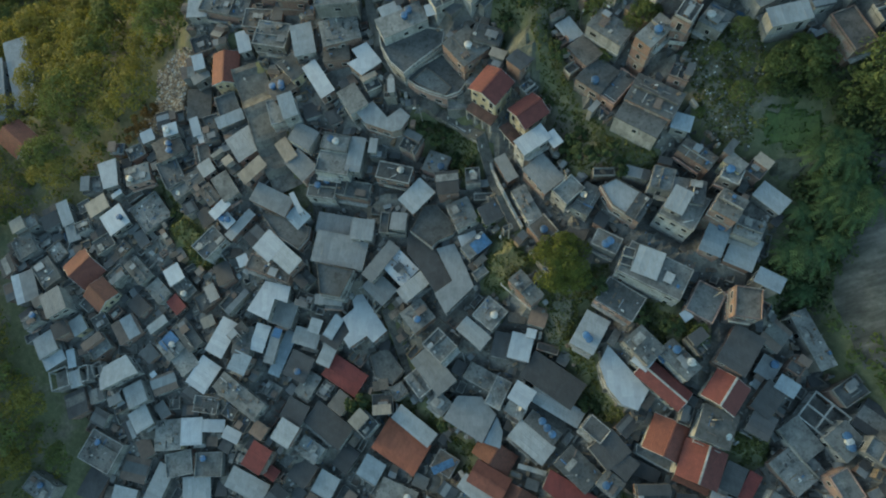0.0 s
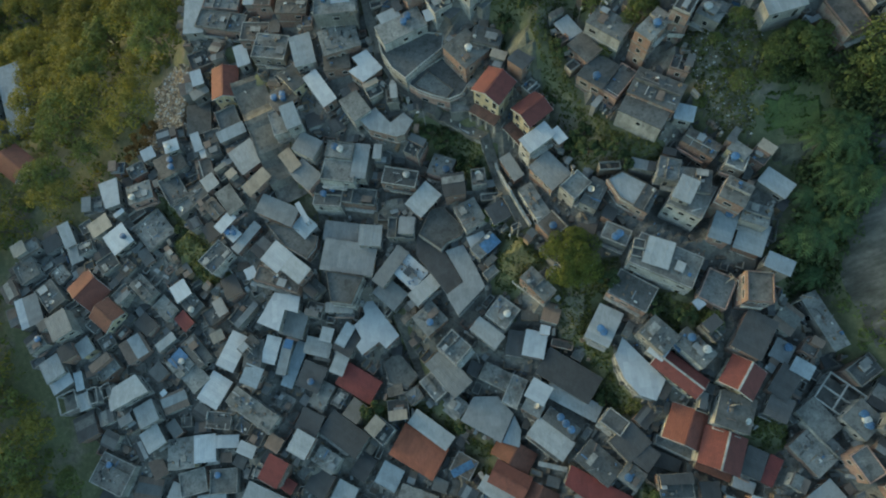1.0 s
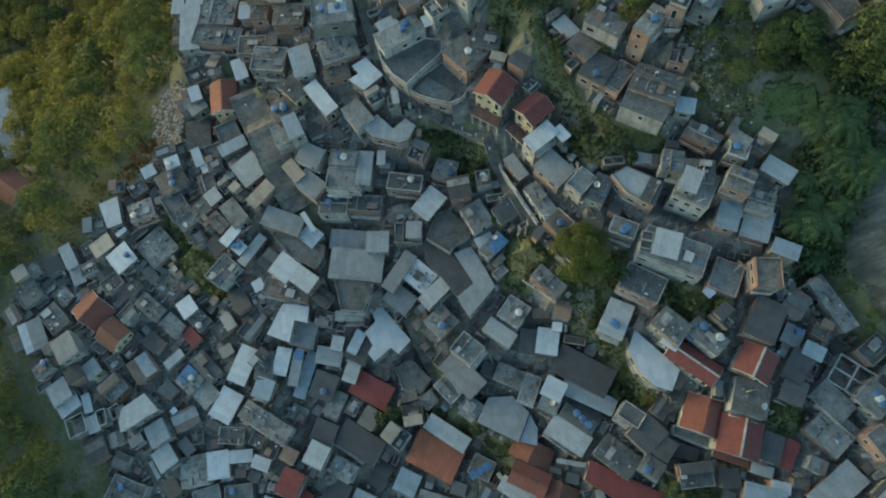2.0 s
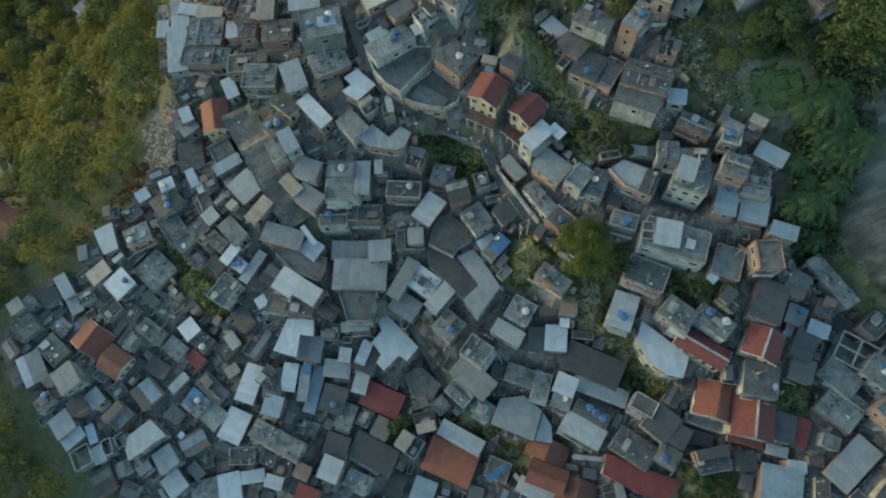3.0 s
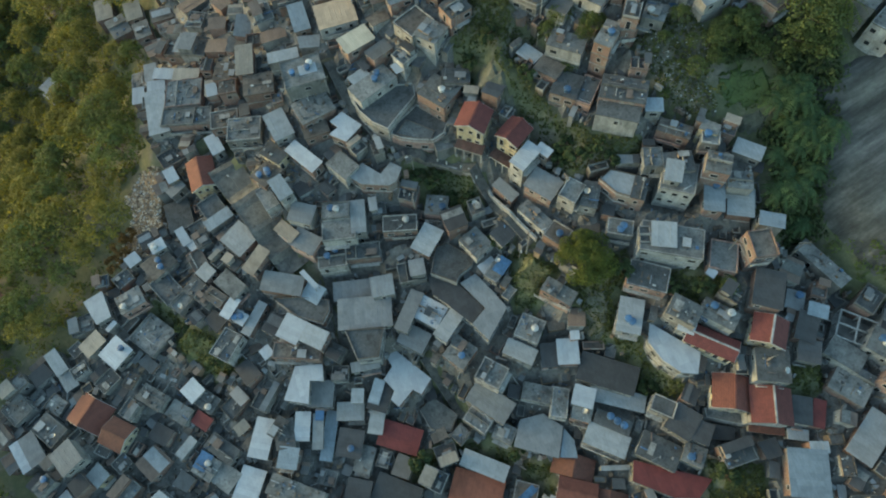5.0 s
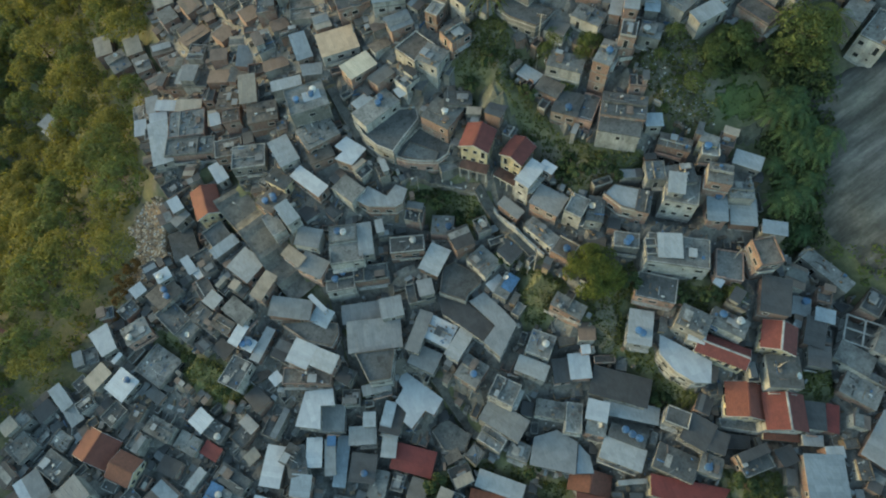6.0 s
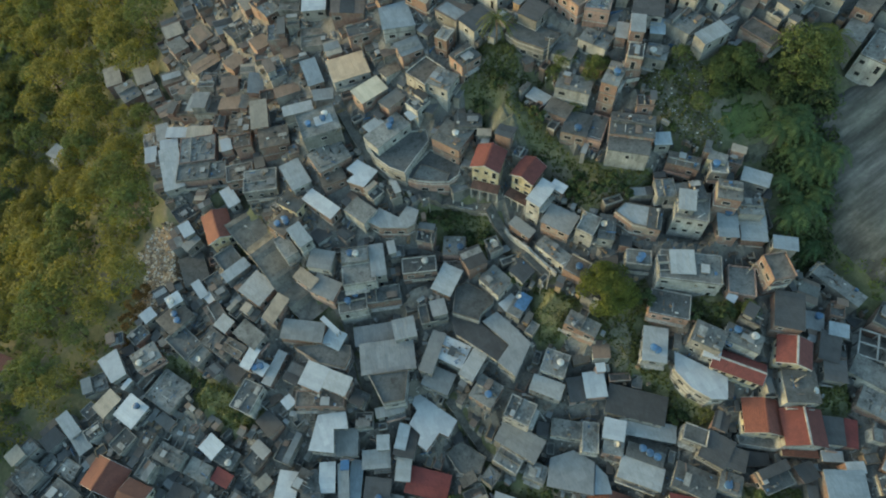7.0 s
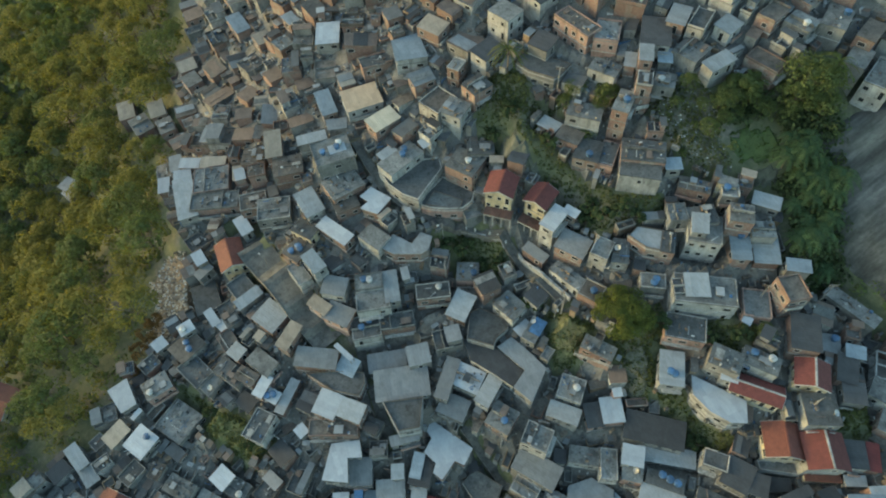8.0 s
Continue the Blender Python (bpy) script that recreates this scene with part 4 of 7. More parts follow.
def raise_frame(x, y, z, w, d, yaw):
    """Unfinished storey: bare columns and beams, no roof."""
    base = min(ground(x, y) - 1, z - 5.6)
    root = new("unfinished_house")
    root.matrix_basis = Matrix.Translation((x, y, base)) @ Matrix.Rotation(radians(yaw), 4, "Z")
    h = z - base
    bm = bmesh.new()
    box(bm, 0, 0, (h - 2.6) / 2, w, d, h - 2.6)
    finish("wall", bm, "render", root)
    t = min(0.28, 0.055 * max(w, d))
    n = 3 if min(w, d) > 4.6 else 2
    spots = [2 * i / (n - 1) - 1 for i in range(n)]
    for i in spots:
        for j in spots:
            bm = bmesh.new()
            box(bm, i * (w / 2 - t / 2), j * (d / 2 - t / 2), h - 1.45, t, t, 2.3)
            finish("column", bm, "plaster", root)
    for i in spots:
        bm = bmesh.new()
        box(bm, i * (w / 2 - t / 2), 0, h - 0.15, t, d, t)
        finish("beam", bm, "plaster", root)
        bm = bmesh.new()
        box(bm, 0, i * (d / 2 - t / 2), h - 0.146, w, t, t)
        finish("beam", bm, "plaster", root)
    mark(x, y, w, d, radians(yaw))
    tagged(root, "unfinished concrete frame of columns and beams without a roof", "house", group="hillside houses")


def inset(pts, o):
    """The outline moved inwards by o, corner by corner."""
    n, out = len(pts), []
    area = sum(pts[i - 1][0] * pts[i][1] - pts[i][0] * pts[i - 1][1] for i in range(n))
    s = 1 if area > 0 else -1
    for i in range(n):
        a, b, c = Vector(pts[i - 1]), Vector(pts[i]), Vector(pts[(i + 1) % n])
        e, f = (b - a).normalized(), (c - b).normalized()
        nrm = Vector((-e.y - f.y, e.x + f.x)) * s
        k = nrm.length_squared / 2
        out.append((b.x + nrm.x * o / max(k, 0.5), b.y + nrm.y * o / max(k, 0.5)))
    return out


def terrace(roof, wall, z, levels, spots, parapet=0.5, rim="brown_slab"):
    """A flat-roofed building on a footprint that follows the street."""
    cx, cy = sum(p[0] for p in spots) / len(spots), sum(p[1] for p in spots) / len(spots)
    for x, y in spots:
        add_pad((x + cx) / 2, (y + cy) / 2, z, 1.0, 1.0, 0.0)
    PLAN.append((raise_terrace, (roof, wall, z, levels, spots, parapet, rim, cx, cy), {}))


def raise_terrace(roof, wall, z, levels, spots, parapet, rim, cx, cy):
    base = z - 2.75 * levels - 1.0
    h = z - base
    pts = [(x - cx, y - cy) for x, y in spots]
    root = new("house")
    root.matrix_basis = Matrix.Translation((cx, cy, base))
    wall_key, wall_word = WALLS[wall]
    bm = bmesh.new()
    prism(bm, inset(pts, 0.2) if parapet == 0 else pts, lambda u, v: 0.0, lambda u, v: h - 0.12)
    finish("wall", bm, wall_key, root)
    bm = bmesh.new()
    sheet = parapet == 0 and not roof.endswith("slab")
    if sheet:
        prism(bm, inset(pts, -0.02), lambda u, v: h - 0.07, lambda u, v: h)
    else:
        prism(bm, inset(pts, 0.02), lambda u, v: h - 0.118, lambda u, v: h)
    finish("roof", bm, roof, root)
    n = len(pts)

    def ring(name, o0, o1, z0, z1, mat):
        bm = bmesh.new()
        pa, pb = inset(pts, o0), inset(pts, o1)
        rings = [[bm.verts.new((u, v, zz)) for u, v in q] for q, zz in ((pa, z0), (pa, z1), (pb, z1), (pb, z0))]
        for k in range(4):
            for i in range(n):
                bm.faces.new((rings[k][i], rings[k][(i + 1) % n], rings[(k + 1) % 4][(i + 1) % n], rings[(k + 1) % 4][i]))
        finish(name, bm, mat, root)

    skirt = 0.2 if parapet == 0 else 0.0
    if parapet:
        ring("parapet", 0.03, 0.19 if rim == "plaster" else 0.13, h + 0.003, h + parapet, rim)
    for lev in range(levels):
        zz = h - 0.4 - 2.75 * lev
        if zz > 0.5:
            ring("floor_ledge", skirt - 0.12, skirt + 0.02, zz - 0.09, zz + 0.09, "trim")
            if wall != "b":
                ring("floor_ledge", skirt - 0.1, skirt + 0.02, zz - 1.2, zz - 0.95, "pink" if wall == "p" else "render")
    body = inset(pts, skirt)
    for i in range(n):
        (x1, y1), (x2, y2) = body[i], body[(i + 1) % n]
        s = math.hypot(x2 - x1, y2 - y1)
        k = int(s / 2.4)
        for j in range(k):
            for lev in range(levels):
                t = (j + 0.5) / k
                turn = math.atan2(y2 - y1, x2 - x1)
                if sum(pts[q - 1][0] * pts[q][1] - pts[q][0] * pts[q - 1][1] for q in range(n)) > 0:
                    turn += math.pi
                shared("window", PLAIN[id(WINDOWS[2])], root, Matrix.Translation((x1 + (x2 - x1) * t, y1 + (y2 - y1) * t, h - 2.3 - 2.75 * lev)) @ Matrix.Rotation(turn, 4, "Z"))
    x0, x1 = min(p[0] for p in spots), max(p[0] for p in spots)
    y0, y1 = min(p[1] for p in spots), max(p[1] for p in spots)
    for i in range(int(x0 * 2) - 1, int(x1 * 2) + 2):
        for j in range(int(y0 * 2) - 1, int(y1 * 2) + 2):
            if in_poly(spots, i / 2, j / 2):
                TAKEN[(i, j)] = 1
    tagged(root, f"{wall_word} bent-plan house with a {ROOFS[roof]}", "house", group="hillside houses")


def slat_fence(x1, y1, x2, y2, z, height=1.5):
    """A rough fence of upright boards on rails, before a terrace."""
    root = new("fence")
    s = math.hypot(x2 - x1, y2 - y1)
    root.matrix_basis = Matrix.Translation((x1, y1, z)) @ Matrix.Rotation(math.atan2(y2 - y1, x2 - x1), 4, "Z")
    n = int(s / 1.1)
    for i in range(n + 1):
        bm = bmesh.new()
        box(bm, s * i / n, 0, height / 2, 0.12, 0.12, height + 0.2)
        finish("post", bm, "trim", root)
    for k in range(3):
        bm = bmesh.new()
        box(bm, s / 2, -0.08, height * (0.25 + 0.3 * k), s, 0.05, 0.16)
        finish("rail", bm, "trim", root)
    tagged(root, "pale board fence on posts before a dusty terrace", "fence")

house("white", -52.0, 74.8, 5.5, 5.4, 3.1, -24, "b", 2)
house("white", -60.4, 74.0, 1.7, 3.1, 4.8, -10, "b", 2)
house("white", -54.6, 72.4, 4.7, 4.6, 3.3, -9, "b", 2)
house("light", -54.2, 61.3, 8.3, 4.9, 12.3, -3, "g", 2)
house("tan", -45.7, 69.3, 8.8, 6.5, 3.4, -21, "b", 2)
house("slab", -47.1, 64.0, 8.8, 8.7, 7.9, -13, "b", 2, junk=True)
house("slab", -47.6, 57.1, 8.5, 11.7, 4.9, -17, "b", 2)
house("tan", -40.3, 61.4, 10.5, 2.9, 4.3, -12, "b", 2)
house("brown_slab", -35.3, 62.4, 13.2, 5.2, 5.8, 68, "b", 2)
house("brown_slab", -38.7, 51.0, 11.1, 6.4, 4.9, -8, "b", 2)
house("tan", -29.9, 59.1, 18.5, 4.0, 7.9, -11, "b", 2)
house("light", -21.2, 54.5, 21.1, 6.8, 2.9, -5, "g", 2)
house("slab", -18.1, 47.2, 22.8, 8.6, 7.4, -1, "g", 2, tanks=3)
canopy("white", -16.9, 47.3, 22.9, 3.8, 2.4, -1)
house("brown_slab", -28.4, 52.3, 17.4, 6.8, 5.6, -9, "b", 2)
house("white", -42.8, 47.4, 8.3, 3.0, 5.3, 13, "g", 2)
house("light", -26.6, 41.0, 16.3, 4.6, 7.2, 10, "w", 2)
house("slab", -18.3, 40.9, 18.7, 7.9, 6.2, 12, "b", 2)
house("brown_slab", -19.3, 37.6, 17.1, 5.5, 5.9, 2, "b", 2)
house("slab", -34.6, 45.4, 12.7, 7.6, 6.1, -14, "g", 2)
house("white", -23.5, 32.3, 14.9, 3.3, 8.7, 30, "b", 2)
canopy("light", -6.9, 40.5, 22.9, 4.3, 4.6, 21)
house("slab", -5.1, 38.9, 22.9, 9.5, 4.8, 22, "w", 2, tanks=2)
canopy("white", 1.0, 39.6, 24.3, 2.6, 2.5, 14)
house("slab", 7.1, 31.7, 23.4, 6.2, 6.8, 36, "b", 2, tanks=1)
house("dark_slab", 11.2, 33.1, 24.5, 5.8, 3.7, -22, "g", 2)
house("red", 11.5, 23.0, 24.0, 5.5, 5.2, -40, "c", 2, ridge="B")
house("red", 18.0, 17.9, 22.7, 4.6, 4.9, -56, "c", 2, ridge="B")
house("light", 25.8, 30.5, 27.7, 3.1, 4.6, 29, "b", 2)
house("brown_slab", 28.1, 25.9, 27.9, 4.0, 5.2, 36, "b", 2)
house("dark_slab", 30.0, 21.3, 27.1, 5.9, 5.3, 48, "b", 2, tanks=1)
house("dark_slab", 33.3, 19.0, 26.7, 6.7, 3.5, 46, "p", 2)
house("dark_slab", 36.2, 11.9, 28.1, 4.2, 8.0, 55, "w", 2)
house("dark_slab", 38.7, 15.3, 29.0, 5.6, 8.7, 57, "b", 2, junk=True)
house("blue", 42.9, 10.8, 27.8, 3.4, 3.0, -22, "g", 2)
house("slab", 38.6, 24.4, 34.4, 6.2, 3.4, 42, "b", 3, tanks=1)
house("slab", 32.3, 28.0, 31.1, 4.4, 7.1, 48, "w", 2)
house("slab", 42.8, 25.0, 34.5, 3.3, 2.7, -13, "b", 3)
house("brown_slab", 45.6, 6.1, 25.1, 3.1, 6.3, 48, "b", 2, junk=True)
house("dark_slab", 43.6, -0.0, 23.8, 5.7, 4.3, -15, "g", 2)
house("slab", 39.7, 2.5, 23.7, 3.8, 4.3, -20, "g", 2)
house("slab", 42.9, -2.5, 22.8, 6.6, 6.4, 55, "w", 4, tanks=2)
house("light", 41.4, -2.0, 25.0, 3.3, 4.4, -33, "w", 1)
house("dark_slab", 35.8, -1.5, 21.1, 5.0, 2.8, 53, "b", 3)
house("slab", 24.2, 3.0, 19.8, 4.8, 3.7, 39, "w", 2)
house("dark_slab", 27.4, 1.3, 19.2, 5.8, 3.3, 56, "g", 2, junk=True)
house("grey", 20.2, 7.1, 18.1, 4.9, 6.5, 36, "b", 2)
house("white", 18.4, 12.6, 21.1, 6.0, 3.5, 30, "w", 3)
house("white", 22.2, 12.5, 21.2, 2.1, 3.2, 30, "b", 3)
house("grey", 13.6, 10.3, 14.4, 2.4, 5.6, 25, "b", 2)
house("slab", 17.1, 2.3, 14.8, 3.0, 7.9, 24, "w", 2, junk=True)
house("brown_slab", 19.6, -2.5, 14.9, 4.0, 4.5, 35, "b", 2, tanks=1)
house("slab", 7.1, 10.0, 11.6, 3.0, 3.7, 1, "g", 2, junk=True)
house("slab", -0.1, 14.3, 9.6, 4.6, 4.8, 65, "p", 2, tanks=1)
house("slab", 4.7, 3.2, 10.0, 4.7, 5.6, 23, "w", 2)
canopy("white", 5.6, -1.4, 7.3, 3.7, 2.5, 18)
house("slab", 7.0, -3.1, 8.5, 5.6, 3.1, 37, "g", 2)
house("light", -4.4, 7.8, 8.8, 6.3, 4.6, 42, "b", 2)
house("dark_slab", -8.7, 12.7, 9.9, 7.3, 3.8, -16, "b", 3, tanks=1)
house("slab", -16.2, 26.9, 15.5, 4.3, 5.9, 30, "w", 2)
house("light", -29.9, 27.0, 14.4, 3.2, 5.5, 17, "w", 2)
house("slab", -33.7, 28.0, 10.6, 3.2, 6.1, 15, "w", 2)
house("brown_slab", -32.2, 32.9, 12.3, 5.8, 4.7, 32, "b", 2, tanks=3)
house("dark_slab", -28.7, 36.6, 14.0, 5.5, 5.5, 38, "c", 2)
house("grey", -27.5, 21.8, 10.7, 4.4, 5.4, 57, "w", 2)
house("tan", -31.9, 20.0, 8.4, 2.9, 5.3, 32, "p", 2)
house("grey", -28.7, 16.6, 8.0, 4.4, 6.3, 43, "p", 2)
house("light", -16.5, 16.9, 10.7, 3.2, 7.3, -13, "g", 2)
house("slab", -21.1, 15.5, 10.2, 7.1, 4.8, -13, "w", 2)
house("slab", -20.5, 19.6, 11.3, 5.9, 3.5, -15, "g", 2, tanks=2)
house("dark_slab", -24.3, 12.2, 6.3, 6.2, 5.3, -11, "w", 2, tanks=2)
house("dark_slab", -17.8, 10.9, 6.6, 7.4, 3.7, -14, "b", 2)
house("light", -42.7, 23.9, 4.8, 6.0, 6.6, 32, "b", 2)
house("tan", -40.1, 17.2, 5.6, 6.3, 3.2, 39, "b", 2)
house("light", -46.4, 30.6, 4.3, 6.4, 2.8, 21, "g", 2)
house("dark_slab", -47.5, 34.5, 3.5, 5.0, 5.5, 20, "g", 2)
house("orange", -47.6, 42.6, 6.2, 5.5, 7.3, 2, "c", 2, ridge="B")
house("white", -55.0, 45.8, 4.2, 2.7, 3.9, 14, "g", 2)
house("grey", -55.1, 43.1, 2.4, 4.4, 2.5, 27, "g", 2)
house("dark_slab", -56.7, 38.3, -1.3, 5.9, 8.1, 3, "g", 2)
house("white", -61.6, 30.4, 1.6, 3.4, 3.0, 15, "g", 2, tanks=1)
house("white", -68.8, 30.8, -1.6, 3.1, 3.0, 23, "g", 2)
house("white", -55.6, 30.6, 1.7, 2.1, 4.7, 17, "g", 2)
house("white", -53.5, 27.3, 1.3, 2.4, 4.4, 25, "g", 2)
house("dark_slab", -51.5, 28.2, 2.5, 3.4, 4.3, 16, "g", 2)
house("brown_slab", -62.8, 27.2, -0.6, 6.6, 5.7, 28, "g", 2, tanks=2)
house("brown_slab", -53.4, 23.6, 1.5, 3.6, 5.2, 16, "b", 2)
terrace("white", "g", -4.9, 2, [(-82.5, 26.0), (-78.1, 27.3), (-76.7, 20.4), (-80.1, 19.5)], 0.00)
house("tan", -82.5, 16.2, -6.8, 5.3, 4.1, 30, "g", 2)
house("white", -77.5, 12.3, -6.6, 5.6, 5.9, 35, "g", 2, tanks=1)
house("slab", -69.3, 13.9, -7.4, 8.0, 7.4, -53, "g", 2, junk=True)
house("light", -92.6, 16.0, -9.9, 2.9, 6.4, 23, "g", 2)
house("light", -91.1, 11.6, -11.6, 3.2, 4.8, 19, "g", 2)
house("slab", -71.7, 22.4, -4.1, 5.9, 4.8, 15, "p", 2, tanks=1)
house("dark_slab", -62.4, 21.4, -2.1, 5.0, 7.4, 28, "g", 2)
house("slab", -59.6, 16.7, -2.3, 4.3, 3.2, 31, "g", 2)
house("light", -52.0, 20.0, 2.1, 3.3, 3.6, 32, "b", 2)
house("brown_slab", -51.4, 14.2, 0.9, 3.1, 5.1, 39, "b", 2, junk=True)
house("slab", -47.4, 15.4, 2.1, 4.0, 6.6, 32, "g", 2)
house("dark_slab", -54.7, 17.0, -0.0, 4.0, 7.2, 35, "g", 2)
house("white", -48.7, 10.6, 1.0, 4.9, 2.6, 43, "b", 2)
house("white", -47.6, 8.4, -0.4, 2.7, 3.7, 41, "b", 2, tanks=2)
house("light", -44.7, 7.3, -1.0, 7.8, 2.3, 46, "b", 2)
house("white", -36.9, 1.1, 2.0, 5.3, 5.1, 46, "b", 2)
house("light", -32.8, -2.1, 2.1, 4.1, 5.4, 47, "b", 2)
house("brown_slab", -37.4, -3.1, -0.6, 10.3, 3.6, -22, "b", 2, junk=True)
house("white", -43.9, -0.7, -1.8, 2.4, 2.6, 22, "g", 2)
house("grey", -36.2, 11.0, 3.6, 4.4, 9.2, 61, "b", 2)
house("blue", -30.6, 7.1, 2.7, 4.0, 4.4, 43, "g", 2)
terrace("dark_slab", "b", 2.2, 2, [(-39.1, 8.8), (-33.7, 7.2), (-28.0, 4.6), (-28.4, 2.3), (-30.4, 0.0), (-35.0, 3.1)], 0.35)
house("grey", -22.6, 5.2, 1.7, 8.3, 4.3, -13, "g", 2)
house("light", -16.2, 2.7, 4.9, 4.8, 4.5, -9, "g", 2)
house("grey", -21.4, -0.8, 2.5, 11.4, 6.7, -14, "g", 2)
house("grey", -12.5, -4.1, 4.1, 9.0, 3.0, 49, "g", 2)
terrace("dark_slab", "w", 2.5, 2, [(-26.3, -3.2), (-18.5, -5.4), (-21.2, -10.9), (-25.4, -10.0)], 0.40)
house("grey", -13.3, -9.0, 1.0, 4.6, 6.1, 44, "g", 2)
house("white", -8.6, -5.6, 3.8, 5.0, 6.1, 42, "w", 2, junk=True)
house("light", -5.9, -9.8, 4.4, 6.5, 3.3, 37, "w", 2)
terrace("dark", "w", 5.7, 2, [(-6.5, 1.7), (-1.6, -1.9), (2.2, -9.1), (-1.4, -11.5), (-4.1, -7.1), (-6.9, -3.0)], 0.00)
terrace("dark_slab", "g", 7.4, 2, [(-5.9, 0.9), (-3.2, 6.0), (-0.7, 6.3), (3.4, 1.2), (2.6, -0.3), (-0.5, -1.4), (-1.7, -2.7)], 0.25)
terrace("grey", "g", 6.4, 2, [(-0.9, -2.8), (2.7, -1.9), (4.6, -6.3), (6.2, -10.8), (0.5, -15.9), (-1.5, -11.8), (2.1, -9.5)], 0.00)
house("slab", 9.1, -16.1, 5.5, 5.1, 5.0, 47, "w", 2, tanks=1, junk=True)
house("light", 5.7, -19.6, 4.4, 3.3, 6.4, 46, "w", 2)
house("dark", 11.0, -22.0, 3.5, 3.5, 4.9, -15, "p", 2)
house("white", 14.6, -22.6, 4.1, 4.3, 5.1, -17, "p", 2)
house("white", 16.7, -20.4, 6.0, 1.9, 1.8, -16, "p", 2)
house("slab", 16.0, -12.6, 11.6, 3.2, 6.5, 38, "b", 2)
house("slab", -5.4, -15.3, 2.5, 5.3, 5.2, 36, "b", 2, tanks=1, junk=True)
house("slab", -1.0, -21.7, 4.1, 4.7, 5.4, 43, "w", 3)
house("grey", -2.8, -26.0, -0.8, 4.9, 9.1, 37, "g", 2)
house("slab", -6.2, -28.2, -3.4, 3.4, 5.4, 36, "g", 2)
house("slab", 37.9, -12.2, 18.2, 6.3, 11.6, 59, "w", 2, parapet=True)
house("dark_slab", 32.4, -16.1, 13.9, 5.3, 7.6, 54, "p", 2, parapet=True)
house("slab", 46.4, -17.6, 15.6, 6.1, 5.2, 58, "p", 2)
house("brown_slab", 51.7, -18.9, 20.1, 5.3, 4.5, 78, "b", 4)
house("blue", 47.9, -7.6, 21.1, 6.3, 3.9, 63, "b", 2, tanks=1)
house("light", 52.4, -10.1, 19.9, 5.7, 5.0, 62, "b", 2)
house("slab", 52.9, -6.9, 22.6, 3.8, 4.6, 63, "g", 2, junk=True)
house("light", 56.9, -2.1, 23.7, 3.3, 5.4, 44, "g", 2)
house("slab", 49.0, -3.8, 26.2, 4.4, 4.5, 54, "b", 2, junk=True)
house("slab", 50.9, 3.4, 26.6, 2.4, 3.5, 43, "c", 2)
house("slab", 50.3, 1.7, 25.8, 2.9, 3.4, 60, "g", 2, tanks=1)
house("blue", 56.0, -15.2, 19.7, 2.9, 4.6, 58, "g", 1)
house("slab", 64.2, -24.5, 13.2, 3.1, 10.6, 19, "g", 1, junk=True)
house("dark", 50.9, -26.1, 15.8, 7.4, 5.4, 55, "b", 2)
house("light", 56.7, -28.9, 11.2, 3.8, 3.4, 53, "g", 2, tanks=1)
house("dark", 55.7, -34.2, 11.9, 5.8, 3.7, 49, "b", 2)
house("dark", 54.0, -38.3, 11.3, 4.3, 4.1, 57, "g", 2)
house("red", 48.4, -32.8, 13.6, 5.5, 4.8, -38, "c", 2, white_ridge=True, ridge="B")
house("red", 38.7, -30.9, 11.2, 3.6, 8.8, 45, "c", 2, white_ridge=True, ridge="B")
house("slab", 35.6, -24.4, 13.9, 4.5, 5.8, 40, "g", 2, junk=True)
house("slab", 41.3, -27.1, 13.6, 3.8, 6.8, 39, "w", 2, tanks=2, junk=True)
house("white", 35.7, -26.6, 11.8, 3.4, 3.2, 48, "g", 2)
house("orange", 39.3, -40.2, 7.6, 5.7, 6.4, 62, "c", 2, ridge="A")
house("red", 44.2, -44.6, 8.7, 6.0, 6.6, 65, "w", 2, white_ridge=True, ridge="A")
house("dark", 49.5, -47.1, 6.8, 5.1, 3.6, 61, "w", 2)
house("red_sheet", 52.3, -48.6, 6.2, 5.2, 2.3, 56, "b", 2)
house("dark_slab", 46.7, -38.4, 11.1, 6.1, 6.0, 65, "w", 2)
house("dark_slab", 27.4, -38.2, 3.9, 3.4, 4.5, 47, "g", 2)
house("dark", 29.6, -41.9, 3.8, 5.6, 5.2, 37, "g", 2)
house("dark", 31.9, -44.7, 3.7, 4.1, 3.8, 47, "g", 2)
house("dark_slab", 23.9, -45.2, 1.0, 5.0, 7.7, 44, "g", 2)
house("slab", 29.4, -47.9, 1.8, 3.8, 4.1, 47, "g", 2, tanks=1, junk=True)
terrace("red_sheet", "c", -0.4, 2, [(18.9, -45.2), (31.2, -52.9), (27.4, -55.1), (23.1, -53.5), (17.2, -48.5)], 0.00)
house("blue", 45.8, -57.1, 5.0, 8.3, 7.1, 67, "b", 2)
house("light", 49.7, -53.8, 5.3, 3.4, 2.1, -19, "b", 2)
house("light", 58.5, -55.1, 6.6, 9.6, 4.9, 32, "b", 2)
house("slab", 60.1, -45.6, 7.8, 6.7, 6.7, 35, "b", 2, junk=True)
open_frame(65.5, -37.4, 9.2, 5.8, 7.0, 46)
house("slab", 67.3, -41.4, 11.0, 5.1, 5.0, 36, "w", 2, tanks=3)
house("slab", 60.9, -40.8, 9.4, 4.4, 6.6, 33, "w", 2)
house("light", -7.8, -36.4, -8.5, 3.5, 9.8, 50, "b", 2)
house("orange_sheet", -11.0, -40.5, -11.5, 10.7, 7.3, -34, "b", 2, ridge="A")
terrace("grey", "g", -3.2, 2, [(-1.3, -35.3), (1.7, -30.9), (6.5, -31.3), (9.3, -34.9), (6.2, -40.2)], 0.00)
